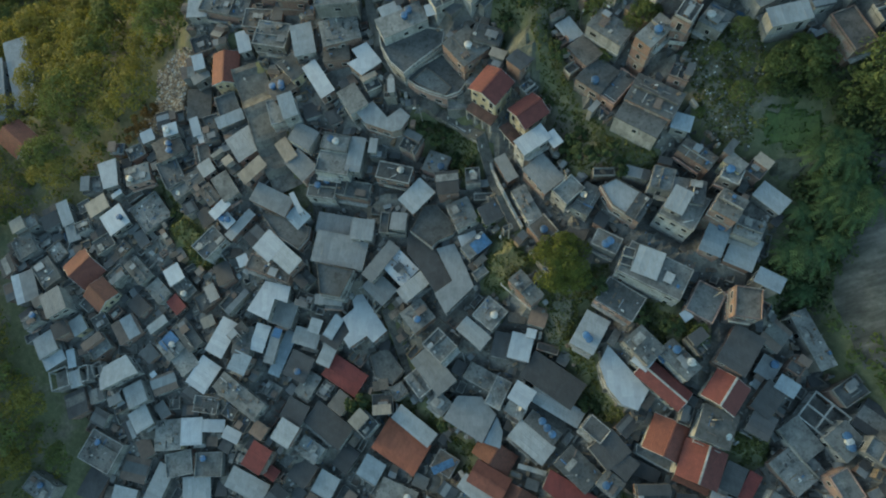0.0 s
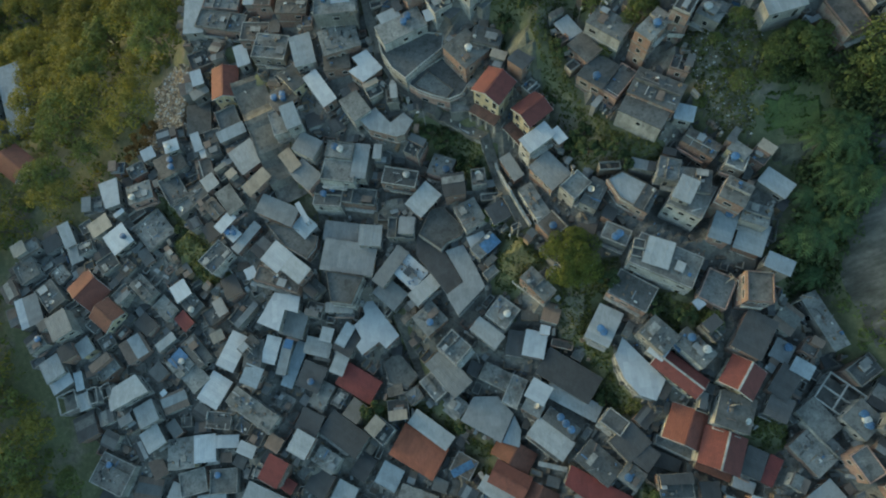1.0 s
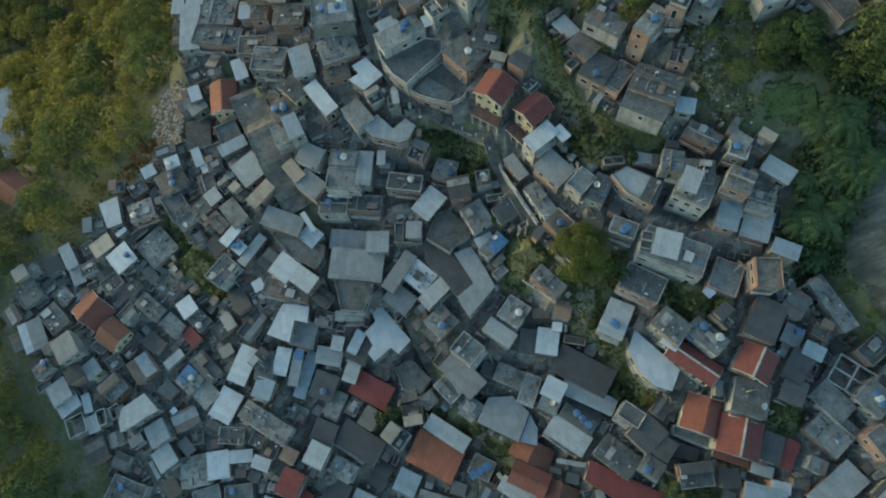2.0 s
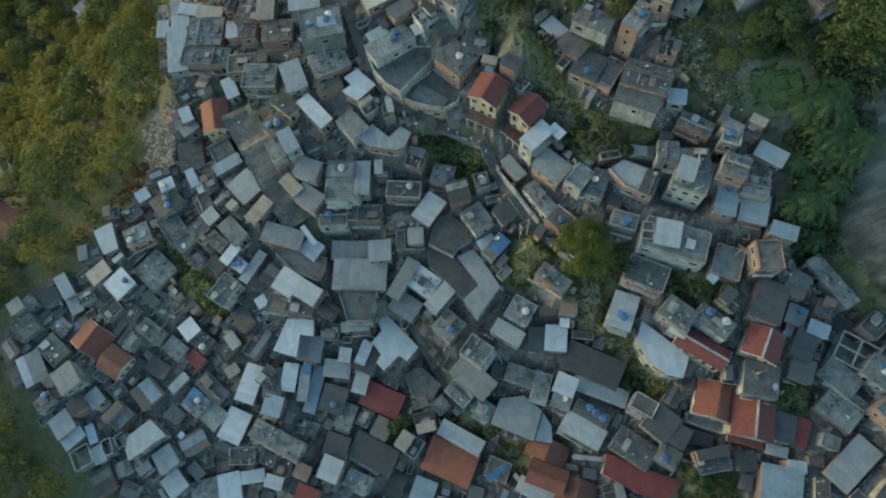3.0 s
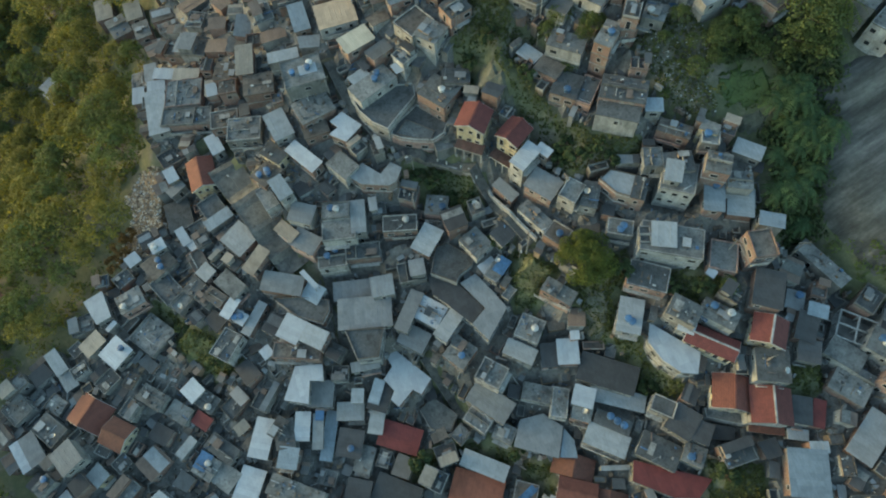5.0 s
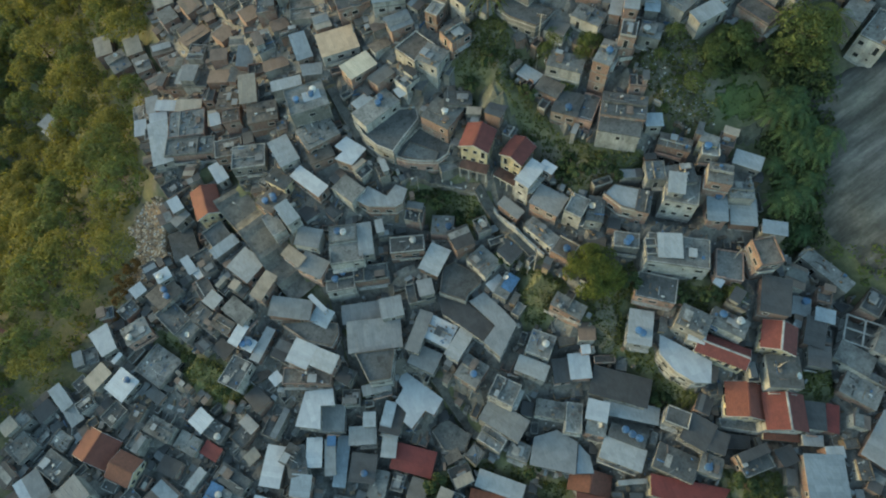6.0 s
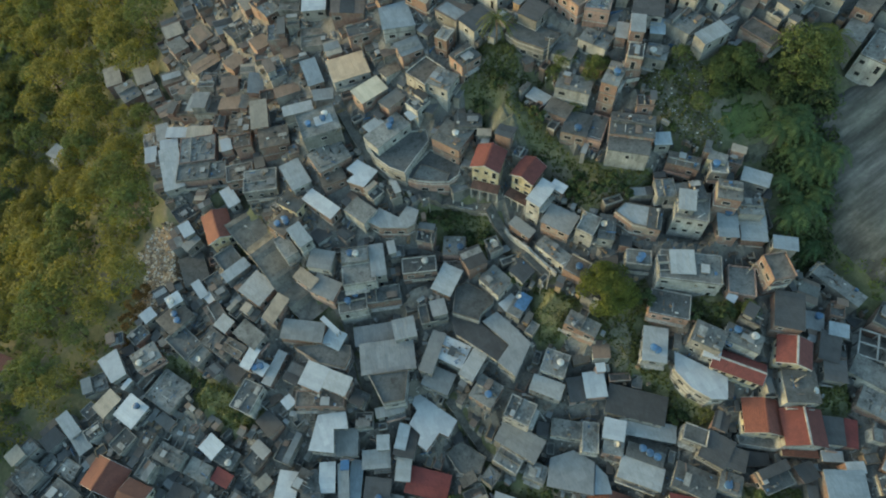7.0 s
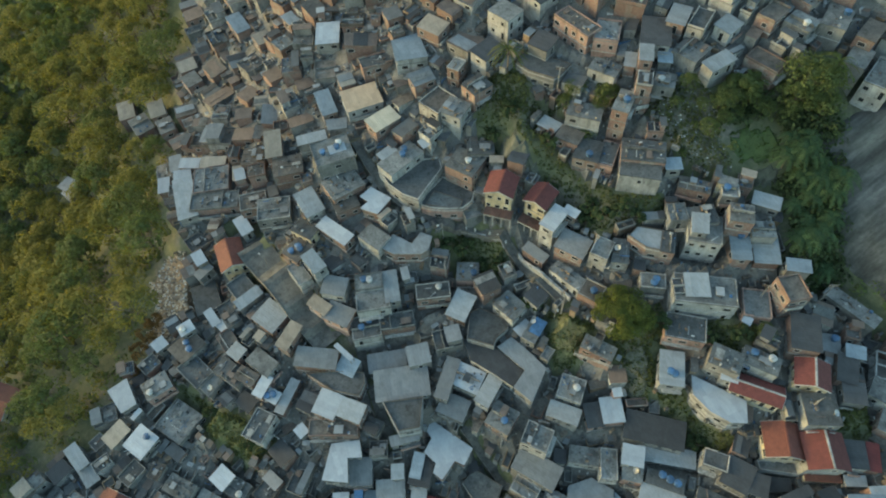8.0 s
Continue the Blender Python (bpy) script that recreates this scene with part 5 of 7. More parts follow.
terrace("blue", "g", -3.5, 2, [(9.4, -35.2), (10.4, -38.1), (9.7, -41.3), (6.5, -40.1)], 0.00)
house("brown", 8.6, -42.4, -4.9, 3.7, 7.6, 56, "b", 2, ridge="A")
house("orange", 7.2, -47.1, -3.7, 4.0, 6.8, 58, "b", 2, ridge="B")
house("brown", 12.2, -50.8, -5.0, 4.0, 6.7, 60, "b", 2, ridge="A")
house("dark_slab", 18.0, -37.6, 0.5, 2.9, 7.1, 48, "g", 2, tanks=3)
house("light", 15.7, -40.2, -0.1, 4.3, 8.3, 48, "g", 2)
house("slab", 6.5, -27.5, -0.2, 3.5, 5.9, 59, "w", 2)
house("slab", 9.9, -30.8, 0.6, 5.9, 3.3, 61, "g", 2)
house("white", 14.3, -31.5, 2.6, 4.0, 4.2, 55, "g", 2)
house("slab", 13.1, -34.1, 0.4, 2.9, 3.9, 55, "p", 2)
house("light", 20.8, -33.6, 0.5, 3.5, 10.9, 57, "w", 2)
house("dark", 20.3, -29.0, 3.4, 5.7, 11.4, 53, "g", 2)
terrace("slab", "g", -7.8, 2, [(-16.9, -21.7), (-13.6, -19.9), (-9.7, -25.2), (-12.1, -27.9), (-15.9, -26.2)], 0.25)
house("slab", -2.0, -32.2, -3.8, 3.5, 4.3, 46, "g", 2)
house("red_sheet", -22.6, -25.5, -8.6, 5.4, 8.9, 55, "b", 2)
house("light", -26.3, -21.3, -7.3, 4.6, 3.2, 64, "b", 2)
terrace("white", "g", -2.9, 2, [(-39.0, -5.3), (-33.4, -6.8), (-34.0, -10.3), (-36.8, -9.3), (-38.1, -13.9), (-42.8, -11.5)], 0.00)
house("grey", -35.6, -12.0, -5.5, 5.4, 5.6, -20, "g", 2)
house("white", -50.3, -16.2, -8.6, 8.3, 4.5, 61, "g", 2)
house("white", -56.2, -23.7, -13.3, 7.0, 5.5, 56, "g", 2)
house("tan", -54.4, -12.3, -9.7, 3.0, 2.5, 24, "b", 2)
house("dark_slab", -45.3, -17.1, -7.8, 4.1, 6.2, -9, "g", 2)
house("white", -41.4, -16.8, -7.7, 6.0, 3.4, 71, "g", 2)
house("light", -38.6, -18.8, -8.1, 7.3, 2.3, 74, "g", 2)
house("blue", -45.8, -22.0, -8.0, 4.4, 4.3, 65, "b", 2)
house("light", -30.8, -17.3, -7.0, 3.8, 5.9, 72, "g", 2)
house("light", -28.3, -15.2, -4.8, 3.1, 2.7, 71, "g", 2)
house("blue", -36.8, -20.1, -9.9, 10.3, 2.8, 65, "g", 2)
house("dark", -32.9, -23.2, -9.0, 5.8, 5.5, 63, "g", 2, tanks=1)
house("dark", -23.8, -16.9, -4.9, 6.0, 4.5, 55, "g", 2)
house("slab", -46.3, -28.9, -9.8, 4.1, 12.2, 52, "g", 2, junk=True)
house("dark", -26.7, -35.6, -11.4, 5.7, 9.9, 51, "g", 2)
house("slab", -31.0, -27.1, -10.2, 5.6, 3.7, 57, "g", 2, junk=True)
house("dark_slab", -60.1, -14.7, -11.9, 3.8, 7.7, 39, "g", 2)
house("grey", -100.3, -1.2, -11.8, 7.5, 3.6, 110, "g", 2)
house("white", -103.1, -2.0, -12.1, 7.5, 2.1, 110, "g", 2)
house("grey", -91.5, -6.3, -8.8, 5.3, 6.1, 27, "g", 2)
house("orange", -86.6, 2.1, -10.4, 5.8, 8.2, 46, "c", 2, ridge="A")
house("brown", -81.2, -4.6, -9.9, 5.4, 5.4, 47, "c", 2)
house("slab", -72.1, 0.5, -9.3, 3.8, 6.7, 43, "g", 2)
house("white", -63.2, -1.0, -9.2, 4.0, 4.4, 30, "g", 2)
house("slab", -60.8, -4.2, -10.4, 3.9, 4.9, 40, "g", 2, tanks=1)
house("red_sheet", -62.9, -7.7, -11.0, 3.0, 4.4, 41, "b", 2)
house("slab", -67.2, -4.4, -10.4, 3.8, 5.4, 43, "g", 2)
house("light", -67.5, -12.0, -11.9, 4.9, 2.2, 35, "g", 2)
house("slab", -64.2, -17.2, -12.7, 4.7, 5.1, 42, "g", 2, tanks=1)
house("slab", -61.3, -19.9, -13.2, 4.8, 7.1, 39, "g", 2)
house("slab", -102.8, 8.5, -11.5, 5.1, 5.6, 32, "g", 2)
house("slab", -99.6, 10.2, -14.1, 4.2, 4.8, 33, "g", 2, junk=True)
house("dark_slab", -96.0, 1.6, -11.4, 4.9, 7.3, 38, "g", 2)
house("light", -87.2, -11.3, -12.6, 3.6, 4.2, 33, "c", 2)
house("slab", -98.4, -9.7, -11.7, 4.2, 2.9, 32, "g", 2, tanks=1)
house("light", -95.4, -15.3, -13.7, 5.1, 5.4, 29, "g", 2)
canopy("tarp", -64.6, -15.9, -12.4, 3.8, 3.0, 46)
canopy("tarp", 8.0, -3.0, 9.0, 3.7, 2.5, 37)
canopy("tarp", 42.1, -12.9, 17.7, 2.8, 2.9, 48)
canopy("tarp", 38.8, -26.4, 12.9, 1.9, 1.8, 34)
canopy("white", 42.9, -19.8, 15.4, 1.8, 1.8, 31)
house("light", 27.0, -21.3, 10.5, 6.9, 4.7, 58, "w", 2, tanks=2)
house("slab", 30.4, -6.3, 17.4, 3.4, 4.9, 60, "g", 2, tanks=2)
canopy("tarp", -37.2, -16.1, -6.6, 2.1, 1.8, 71)
house("blue", -24.2, -15.7, -4.4, 5.1, 2.4, 56, "g", 2)
house("dark", -34.1, -32.7, -11.1, 5.0, 5.3, 61, "g", 2)
house("dark_slab", -46.3, -15.5, -7.3, 4.5, 2.9, 43, "g", 2)
house("white", -93.9, -18.3, -15.1, 5.5, 4.0, 30, "g", 2)
terrace("light", "g", -13.0, 2, [(-79.9, -21.1), (-74.9, -18.5), (-71.5, -22.7), (-74.4, -23.8), (-76.8, -25.0), (-80.0, -26.4), (-80.6, -23.9)], 0.00)
house("light", -73.1, -27.4, -15.5, 4.8, 5.2, 25, "g", 2)
house("light", -72.3, -32.8, -17.6, 5.2, 4.8, 120, "g", 2)
house("slab", -83.4, -39.7, -21.3, 7.3, 9.0, 63, "g", 2, tanks=1)
house("slab", -66.3, -36.5, -19.3, 6.2, 6.9, 3, "c", 2)
house("white", -60.4, -35.9, -18.5, 5.1, 6.1, 1, "g", 2)
house("white", -54.1, -34.9, -15.7, 5.4, 2.8, -3, "g", 2)
house("white", -49.3, -37.0, -14.7, 2.8, 4.1, 64, "g", 2)
house("slab", -64.3, -43.0, -21.8, 6.4, 5.5, 10, "p", 2)
house("slab", -56.6, -43.3, -20.6, 6.5, 5.5, 0, "g", 2, tanks=1)
house("light", -60.4, -48.6, -23.4, 6.7, 5.5, 3, "g", 2)
house("light", -70.0, -47.6, -24.0, 9.5, 4.2, 64, "g", 2)
house("light", -78.7, -49.7, -25.2, 3.5, 6.0, 76, "g", 2)
house("slab", -99.1, -47.5, -23.9, 4.6, 7.6, 59, "g", 2, tanks=1, junk=True)
house("red_sheet", -42.7, -41.9, -12.9, 5.7, 4.9, 59, "b", 2)
house("red_sheet", -40.8, -45.3, -17.4, 2.8, 3.1, 55, "b", 2)
house("light", -35.9, -37.0, -10.5, 5.0, 4.6, 58, "b", 2)
house("slab", -31.0, -40.5, -13.0, 3.8, 5.6, 55, "g", 2)
house("light", -28.4, -48.1, -16.8, 5.2, 4.8, 60, "g", 2)
house("blue", -17.8, -45.0, -13.6, 4.9, 4.9, 58, "g", 2)
house("slab", -12.3, -50.2, -13.7, 4.5, 8.1, 66, "g", 2, tanks=1)
house("light", -47.4, -48.0, -20.6, 4.9, 9.8, 63, "g", 2)
house("brown_slab", -1.7, -44.0, -9.5, 4.3, 4.8, 57, "b", 2)
house("light", 4.5, -49.4, -7.4, 3.3, 7.4, 51, "g", 2)
house("slab", 66.1, -48.5, 10.9, 3.7, 5.2, 24, "p", 2)
house("slab", 71.1, -43.1, 13.1, 3.4, 4.2, 50, "g", 2)
house("tan", -46.2, 109.1, 8.3, 5.2, 4.8, 6, "b", 2)
house("slab", -46.0, 103.3, 7.9, 4.6, 5.5, 17, "b", 2)
house("blue", -28.5, 105.3, 19.3, 4.2, 7.9, 12, "b", 2)
house("light", -15.6, 91.5, 25.9, 3.3, 4.3, 19, "b", 2)
house("white", -9.0, 77.7, 29.0, 5.7, 7.3, -19, "g", 2)
house("blue", -15.4, 61.2, 23.7, 3.7, 7.7, 0, "b", 2)
house("salmon", -7.7, 56.9, 26.0, 8.5, 6.7, -1, "w", 2)
house("beige", -5.4, 48.9, 25.5, 7.0, 4.4, 17, "b", 2)
terrace("blue", "w", 32.8, 3, [(2.7, 63.7), (9.2, 63.6), (8.4, 55.2), (1.4, 56.9)], 0.00)
house("tan", 12.1, 61.2, 35.7, 4.7, 6.1, 32, "b", 2)
house("dark", 19.9, 49.2, 35.3, 6.4, 4.7, 24, "w", 2)
house("dark_slab", 14.8, 43.2, 32.3, 5.1, 4.5, 16, "b", 2)
house("slab", 13.0, 50.1, 33.0, 3.7, 3.0, 38, "b", 3)
house("brown_slab", 6.6, 45.4, 29.2, 6.3, 5.9, 25, "w", 2)
house("slab", 9.0, 41.6, 29.5, 5.2, 5.3, 38, "w", 2)
house("slab", 26.4, 54.4, 39.3, 5.2, 6.0, 24, "w", 4)
house("brown_slab", 38.3, 44.4, 39.4, 4.3, 9.8, 17, "p", 3)
house("slab", 42.8, 39.7, 38.8, 6.7, 5.1, 52, "p", 2, junk=True)
house("dark", 51.0, 34.8, 39.5, 8.0, 6.2, 56, "w", 2)
house("light", 46.1, 30.4, 39.2, 4.8, 2.9, 57, "b", 2)
house("blue", 50.4, 29.6, 37.4, 4.0, 3.0, 58, "g", 2)
house("light", 44.0, 32.0, 36.9, 4.2, 2.5, 53, "b", 2)
house("brown_slab", 43.2, 25.5, 37.3, 4.1, 3.1, 54, "b", 3)
house("slab", 48.1, 25.2, 35.5, 4.3, 4.2, 50, "g", 2, tanks=1)
terrace("dark_slab", "g", 34.1, 2, [(26.1, 45.8), (29.8, 44.8), (31.3, 42.6), (34.3, 38.6), (31.2, 36.7), (29.1, 36.2), (25.4, 40.6), (24.2, 43.7)], 0.15)
house("dark", 30.6, 44.6, 37.1, 5.0, 5.0, 31, "g", 2)
house("slab", 39.1, 33.3, 35.7, 4.0, 6.0, 35, "w", 2)
house("slab", 55.6, 28.4, 38.0, 6.1, 5.6, 24, "g", 2)
house("light", 57.8, 22.7, 38.7, 6.7, 3.3, 10, "g", 2)
house("dark_slab", 59.9, 32.9, 40.7, 6.8, 3.6, 36, "w", 2)
house("light", 64.3, 29.6, 40.3, 5.1, 4.1, 21, "w", 2)
house("light", 56.5, 35.7, 41.0, 6.0, 4.1, 41, "b", 2)
house("brown_slab", 73.3, 28.0, 41.3, 6.1, 4.0, 22, "b", 2)
house("brown_slab", 67.8, 20.4, 37.0, 4.3, 7.2, 20, "b", 2)
house("slab", 77.6, 24.1, 40.4, 4.7, 5.5, 20, "g", 2, tanks=1)
house("slab", 84.2, 21.9, 40.6, 7.1, 4.9, 34, "g", 2, tanks=1)
house("slab", 84.2, 13.4, 37.2, 6.3, 4.1, 29, "g", 2)
house("slab", 86.8, 8.4, 35.8, 8.5, 5.3, 28, "w", 3)
house("brown_slab", 88.8, 16.8, 39.5, 6.8, 3.8, 26, "b", 2)
house("tan", -69.3, 116.1, -5.8, 4.8, 7.5, 1, "b", 2)
house("light", -119.7, 63.2, -20.0, 6.9, 22.1, 16, "g", 2)
house("light", -127.4, 58.0, -19.8, 7.7, 19.2, 10, "g", 2)
house("orange", -111.1, 38.8, -12.3, 7.1, 8.0, 49, "c", 2, ridge="B")
house("light", -95.2, 110.5, -22.6, 4.7, 7.4, 38, "g", 2)
house("light", -96.1, 108.6, -23.3, 3.3, 4.3, 34, "g", 2)
house("slab", -65.1, 106.0, -4.1, 5.5, 7.9, 17, "b", 2)
house("tan", -59.0, 105.8, -0.2, 4.6, 6.1, 3, "b", 2)
house("slab", -57.4, 97.7, -0.0, 4.3, 6.1, 7, "b", 2)
terrace("dark_slab", "w", 20.3, 2, [(-9.5, 34.9), (-9.9, 37.3), (-1.5, 38.9), (3.2, 37.5), (2.6, 34.3), (-1.9, 31.0), (-5.1, 28.4), (-7.7, 31.2)], 0.45, "plaster")
terrace("dark_slab", "p", 18.4, 2, [(-4.0, 29.9), (2.3, 33.6), (7.7, 27.8), (5.5, 24.7), (2.9, 23.9), (-0.5, 25.3), (-3.1, 26.8), (-4.7, 28.3)], 0.45, "plaster")
terrace("slab", "w", 18.5, 2, [(-3.8, 28.1), (-0.7, 30.8), (4.0, 26.0), (2.6, 24.3), (-0.6, 25.8)], 0.25)
terrace("light", "b", 21.0, 3, [(29.6, 2.9), (32.5, 4.1), (36.6, 1.1), (33.4, -2.6), (31.3, -0.9)], 0.20)
terrace("light", "b", 14.7, 3, [(-15.6, 24.2), (-12.2, 26.4), (-9.3, 22.5), (-6.6, 24.5), (-4.7, 22.5), (-6.6, 19.8), (-8.4, 19.4), (-13.8, 21.7)], 0.00)
terrace("white", "b", 17.9, 2, [(-12.9, 38.0), (-9.8, 33.3), (-13.9, 30.5), (-16.8, 33.4), (-14.7, 34.5), (-15.9, 36.5)], 0.00)
terrace("white", "b", -3.6, 2, [(-18.3, -8.3), (-12.6, -17.1), (-15.5, -19.5), (-16.9, -18.0), (-20.6, -20.4), (-21.8, -18.5), (-20.6, -17.0), (-22.0, -14.0), (-19.6, -12.0), (-20.0, -10.3)], 0.00)
terrace("white", "w", 9.1, 2, [(30.2, -23.6), (36.5, -31.8), (34.2, -35.3), (31.5, -34.1), (29.3, -30.9), (28.3, -26.9)], 0.00)
open_frame(-92.3, -23.1, -15.8, 4.5, 4.7, 19)
open_frame(-86.4, -22.1, -15.7, 2.3, 3.8, 13)
open_frame(-83.2, -21.2, -15.7, 2.5, 3.1, 25)
house("light", -88.8, -23.2, -16.6, 2.7, 4.0, 18, "g", 2)
house("blue", -89.4, -18.6, -15.0, 2.0, 4.4, 14, "g", 2)
house("light", -24.7, -10.3, -1.9, 6.1, 2.2, -7, "g", 2)
house("blue", 58.9, -32.2, 12.4, 3.6, 2.7, -37, "g", 2)
house("light", 15.6, -45.3, -2.5, 5.5, 0.9, -17, "g", 1)
house("white", -77.4, 18.5, -5.9, 2.7, 1.2, 33, "g", 1)
# no real canopy: a dark sheet added for the shaded opening in the white roof
canopy("dark", -8.8, -5.7, 4.6, 1.9, 1.4, 42, 0.9)
canopy("tarp", -2.0, -44.5, -8.3, 4.8, 1.6, 22)
canopy("white", -30.4, 9.4, 4.8, 1.1, 5.1, 26)
canopy("white", -69.2, -23.0, -15.4, 1.4, 1.2, 39)
house("white", -39.9, 59.7, 11.8, 2.6, 3.4, -4, "b", 2)
house("light", 36.7, -10.9, 18.9, 4.7, 5.0, -25, "w", 2)
# not a separate house: a rimmed dark block added in place of the sunken court
house("dark_slab", 33.5, -9.6, 18.4, 2.2, 3.5, -21, "w", 2, parapet=True)
terrace("slab", "w", 2.3, 1, [(34.7, -40.9), (41.0, -43.9), (40.2, -46.1), (34.2, -42.6)], 0.60, rim="plaster")
terrace("brown", "c", 3.5, 1, [(40.9, -45.8), (46.6, -48.4), (45.8, -50.2), (40.0, -47.3)], 0.00)
terrace("light", "w", 4.0, 1, [(46.6, -49.0), (50.1, -50.6), (49.1, -52.4), (45.8, -50.8)], 0.00)
terrace("dark", "b", 2.0, 1, [(33.6, -43.2), (38.6, -46.0), (37.5, -48.0), (31.0, -45.4)], 0.00)
add_pad(9.5, 20.0, 20.0, 7.0, 6.0, -0.70)
add_pad(15.0, 15.9, 18.7, 7.0, 6.0, -0.97)

build_ground()
build_alleys()
for half, line in LANES:
    lane(line, half)
for make, spec, more in PLAN:
    make(*spec, **more)

curved_wall([(-9.8, 36.3), (-6.9, 31.2), (-4.6, 28.9), (-1.2, 26.1)], 0.0, 1.2, "plaster", "curved pale stained street wall with a coping")
curved_wall([(10.7, 12.1), (12.0, 7.7), (13.7, 3.6), (16.5, -2.0)], 0.0, 1.5, "plaster", "pale stained wall beside a sloping lane")
curved_wall([(1.7, 21.6), (5.9, 19.1), (8.4, 16.2), (9.0, 13.3)], 0.0, 0.5, "render", "low curved kerb wall beside a lane")
bollards([(1.7, 21.6), (5.9, 19.1), (8.4, 16.2), (9.0, 13.3)], 0.6, 1.9)
porch(9.5, 20.0, 18.6, 5.9, 2.4, 320)
porch(15.0, 15.9, 17.3, 5.1, 2.4, 304)
slat_fence(11.4, -11.6, 16.6, -16.7, 10.0)

# ---- the smaller houses and sheds between the others ----
def plate(bm, w, d, z, thick, tx=0.0, ty=0.0, cx=0.0, cy=0.0, skew=0.0):
    """A thin sheet with a slope, its far edge a little longer than its near one."""
    q = [(cx - w / 2, cy - d / 2), (cx + w / 2, cy - d / 2), (cx + w / 2 + skew, cy + d / 2), (cx - w / 2 - skew, cy + d / 2)]
    slab_quad(bm, [(u, v, z + tx * u + ty * v) for u, v in q], thick)


def small_house(r, x, y, z, w, d, a, high):
    """A low dwelling: walls, a patched sheet roof or a cluttered terrace, a few openings."""
    feet = min(ground(x, y), ground(x + w / 3, y), ground(x - w / 3, y), ground(x, y - d / 3))
    base = min(feet - 1.0, z - 2.8)
    root = new("shack")
    root.matrix_basis = Matrix.Translation((x, y, base)) @ Matrix.Rotation(a, 4, "Z")
    h = z - base
    wall = r.choice(("brick", "brick", "brick", "render", "plaster") if high else ("brick", "render", "render", "plaster", "brick"))
    style = r.random()
    tx, ty = 0.0, 0.0
    if style < 0.5:
        roof = r.choice(("rust", "rust", "tan", "ash", "grey", "brown_slab", "rust") if high else ("ash", "dark", "dark", "ash", "dark", "ash", "dark", "dark", "rust", "dark"))
        tilt = r.uniform(0.04, 0.2) * r.choice((-1, 1))
        tx, ty = (tilt, 0.0) if r.random() < 0.4 else (0.0, tilt)
    else:
        roof = r.choice(("brown_slab", "brown_slab", "dark_slab", "brown_pale", "slab") if high else ("dark_slab", "dark_slab", "dark_slab", "brown_slab", "dark_slab", "slab"))
    bm = bmesh.new()
    prism(bm, outline(w - 0.3, d - 0.3), lambda u, v: 0.0, lambda u, v: h - 0.07 + tx * u + ty * v)
    finish("wall", bm, wall, root)
    bm = bmesh.new()
    if style < 0.5:
        plate(bm, w, d, h, 0.05, tx, ty, skew=r.uniform(-0.25, 0.25))
        finish("roof", bm, roof, root)
        if w * d > 8.0 and r.random() < 0.6:
            bm = bmesh.new()
            if r.random() < 0.5:
                plate(bm, w * r.uniform(0.3, 0.55), d * r.uniform(0.8, 1.05), h + 0.09, 0.03, tx, ty, cx=w * r.uniform(-0.25, 0.25))
            else:
                plate(bm, w * r.uniform(0.8, 1.05), d * r.uniform(0.3, 0.5), h + 0.09, 0.03, tx, ty, cy=d * r.uniform(-0.25, 0.25))
            finish("patch_sheet", bm, r.choice(("ash", "grey", "rust", "dark", "light", "slab")), root)
    else:
        plate(bm, w, d, h, 0.14)
        finish("roof", bm, roof, root)
        bm = bmesh.new()
        rim_wall(bm, w - 0.04, d - 0.04, h, r.uniform(0.2, 0.7), 0.12, r)
        finish("parapet", bm, r.choice((wall, wall, "render", "brown_slab")), root)
        if w * d > 7.0 and r.random() < 0.55:
            top = h + r.uniform(1.6, 2.2)
            s = r.choice((-1, 1))
            q = r.uniform(0.35, 0.6)
            if r.random() < 0.5:
                sw, sd, cx, cy = w * q, d * r.uniform(0.8, 1.02), s * w * (0.5 - q / 2), 0.0
            else:
                sw, sd, cx, cy = w * r.uniform(0.8, 1.02), d * q, 0.0, s * d * (0.5 - q / 2)
            bm = bmesh.new()
            plate(bm, sw, sd, top, 0.05, 0.0, r.uniform(-0.1, 0.1), cx, cy)
            finish("lean_to_roof", bm, r.choice(("ash", "rust", "dark", "grey", "tan", "light")), root)
            bm = bmesh.new()
            box(bm, cx, cy, (h + top) / 2 - 0.1, sw - 0.5, sd - 0.5, top - h - 0.21)
            finish("lean_to_wall", bm, wall, root)
        clutter(x, y, z, w, d, a, r.randrange(2, 4 + int(w * d * 0.6)), r)
    for side in range(4):
        length, depth = (w - 0.3, d - 0.3) if side % 2 == 0 else (d - 0.3, w - 0.3)
        n = 0 if blind_side(root, Matrix.Rotation(side * math.pi / 2, 4, "Z")) else int(length / 2.2)
        for i in range(n):
            if r.random() < 0.38:
                m0 = Matrix.Rotation(side * math.pi / 2, 4, "Z") @ Matrix.Translation((length * ((i + 0.5) / n - 0.5), -depth / 2, h - 1.4)) @ Matrix.Rotation(math.pi, 4, "Z")
                shared("window", PLAIN[id(WINDOWS[r.randrange(4)])], root, m0)
    word = {"brick": "bare brick", "render": "grey rendered", "plaster": "dirty white"}[wall]
    tagged(root, f"small {word} shack with a {ROOFS.get(roof, 'pale brown flat roof')}", "shack", group="hillside shacks")


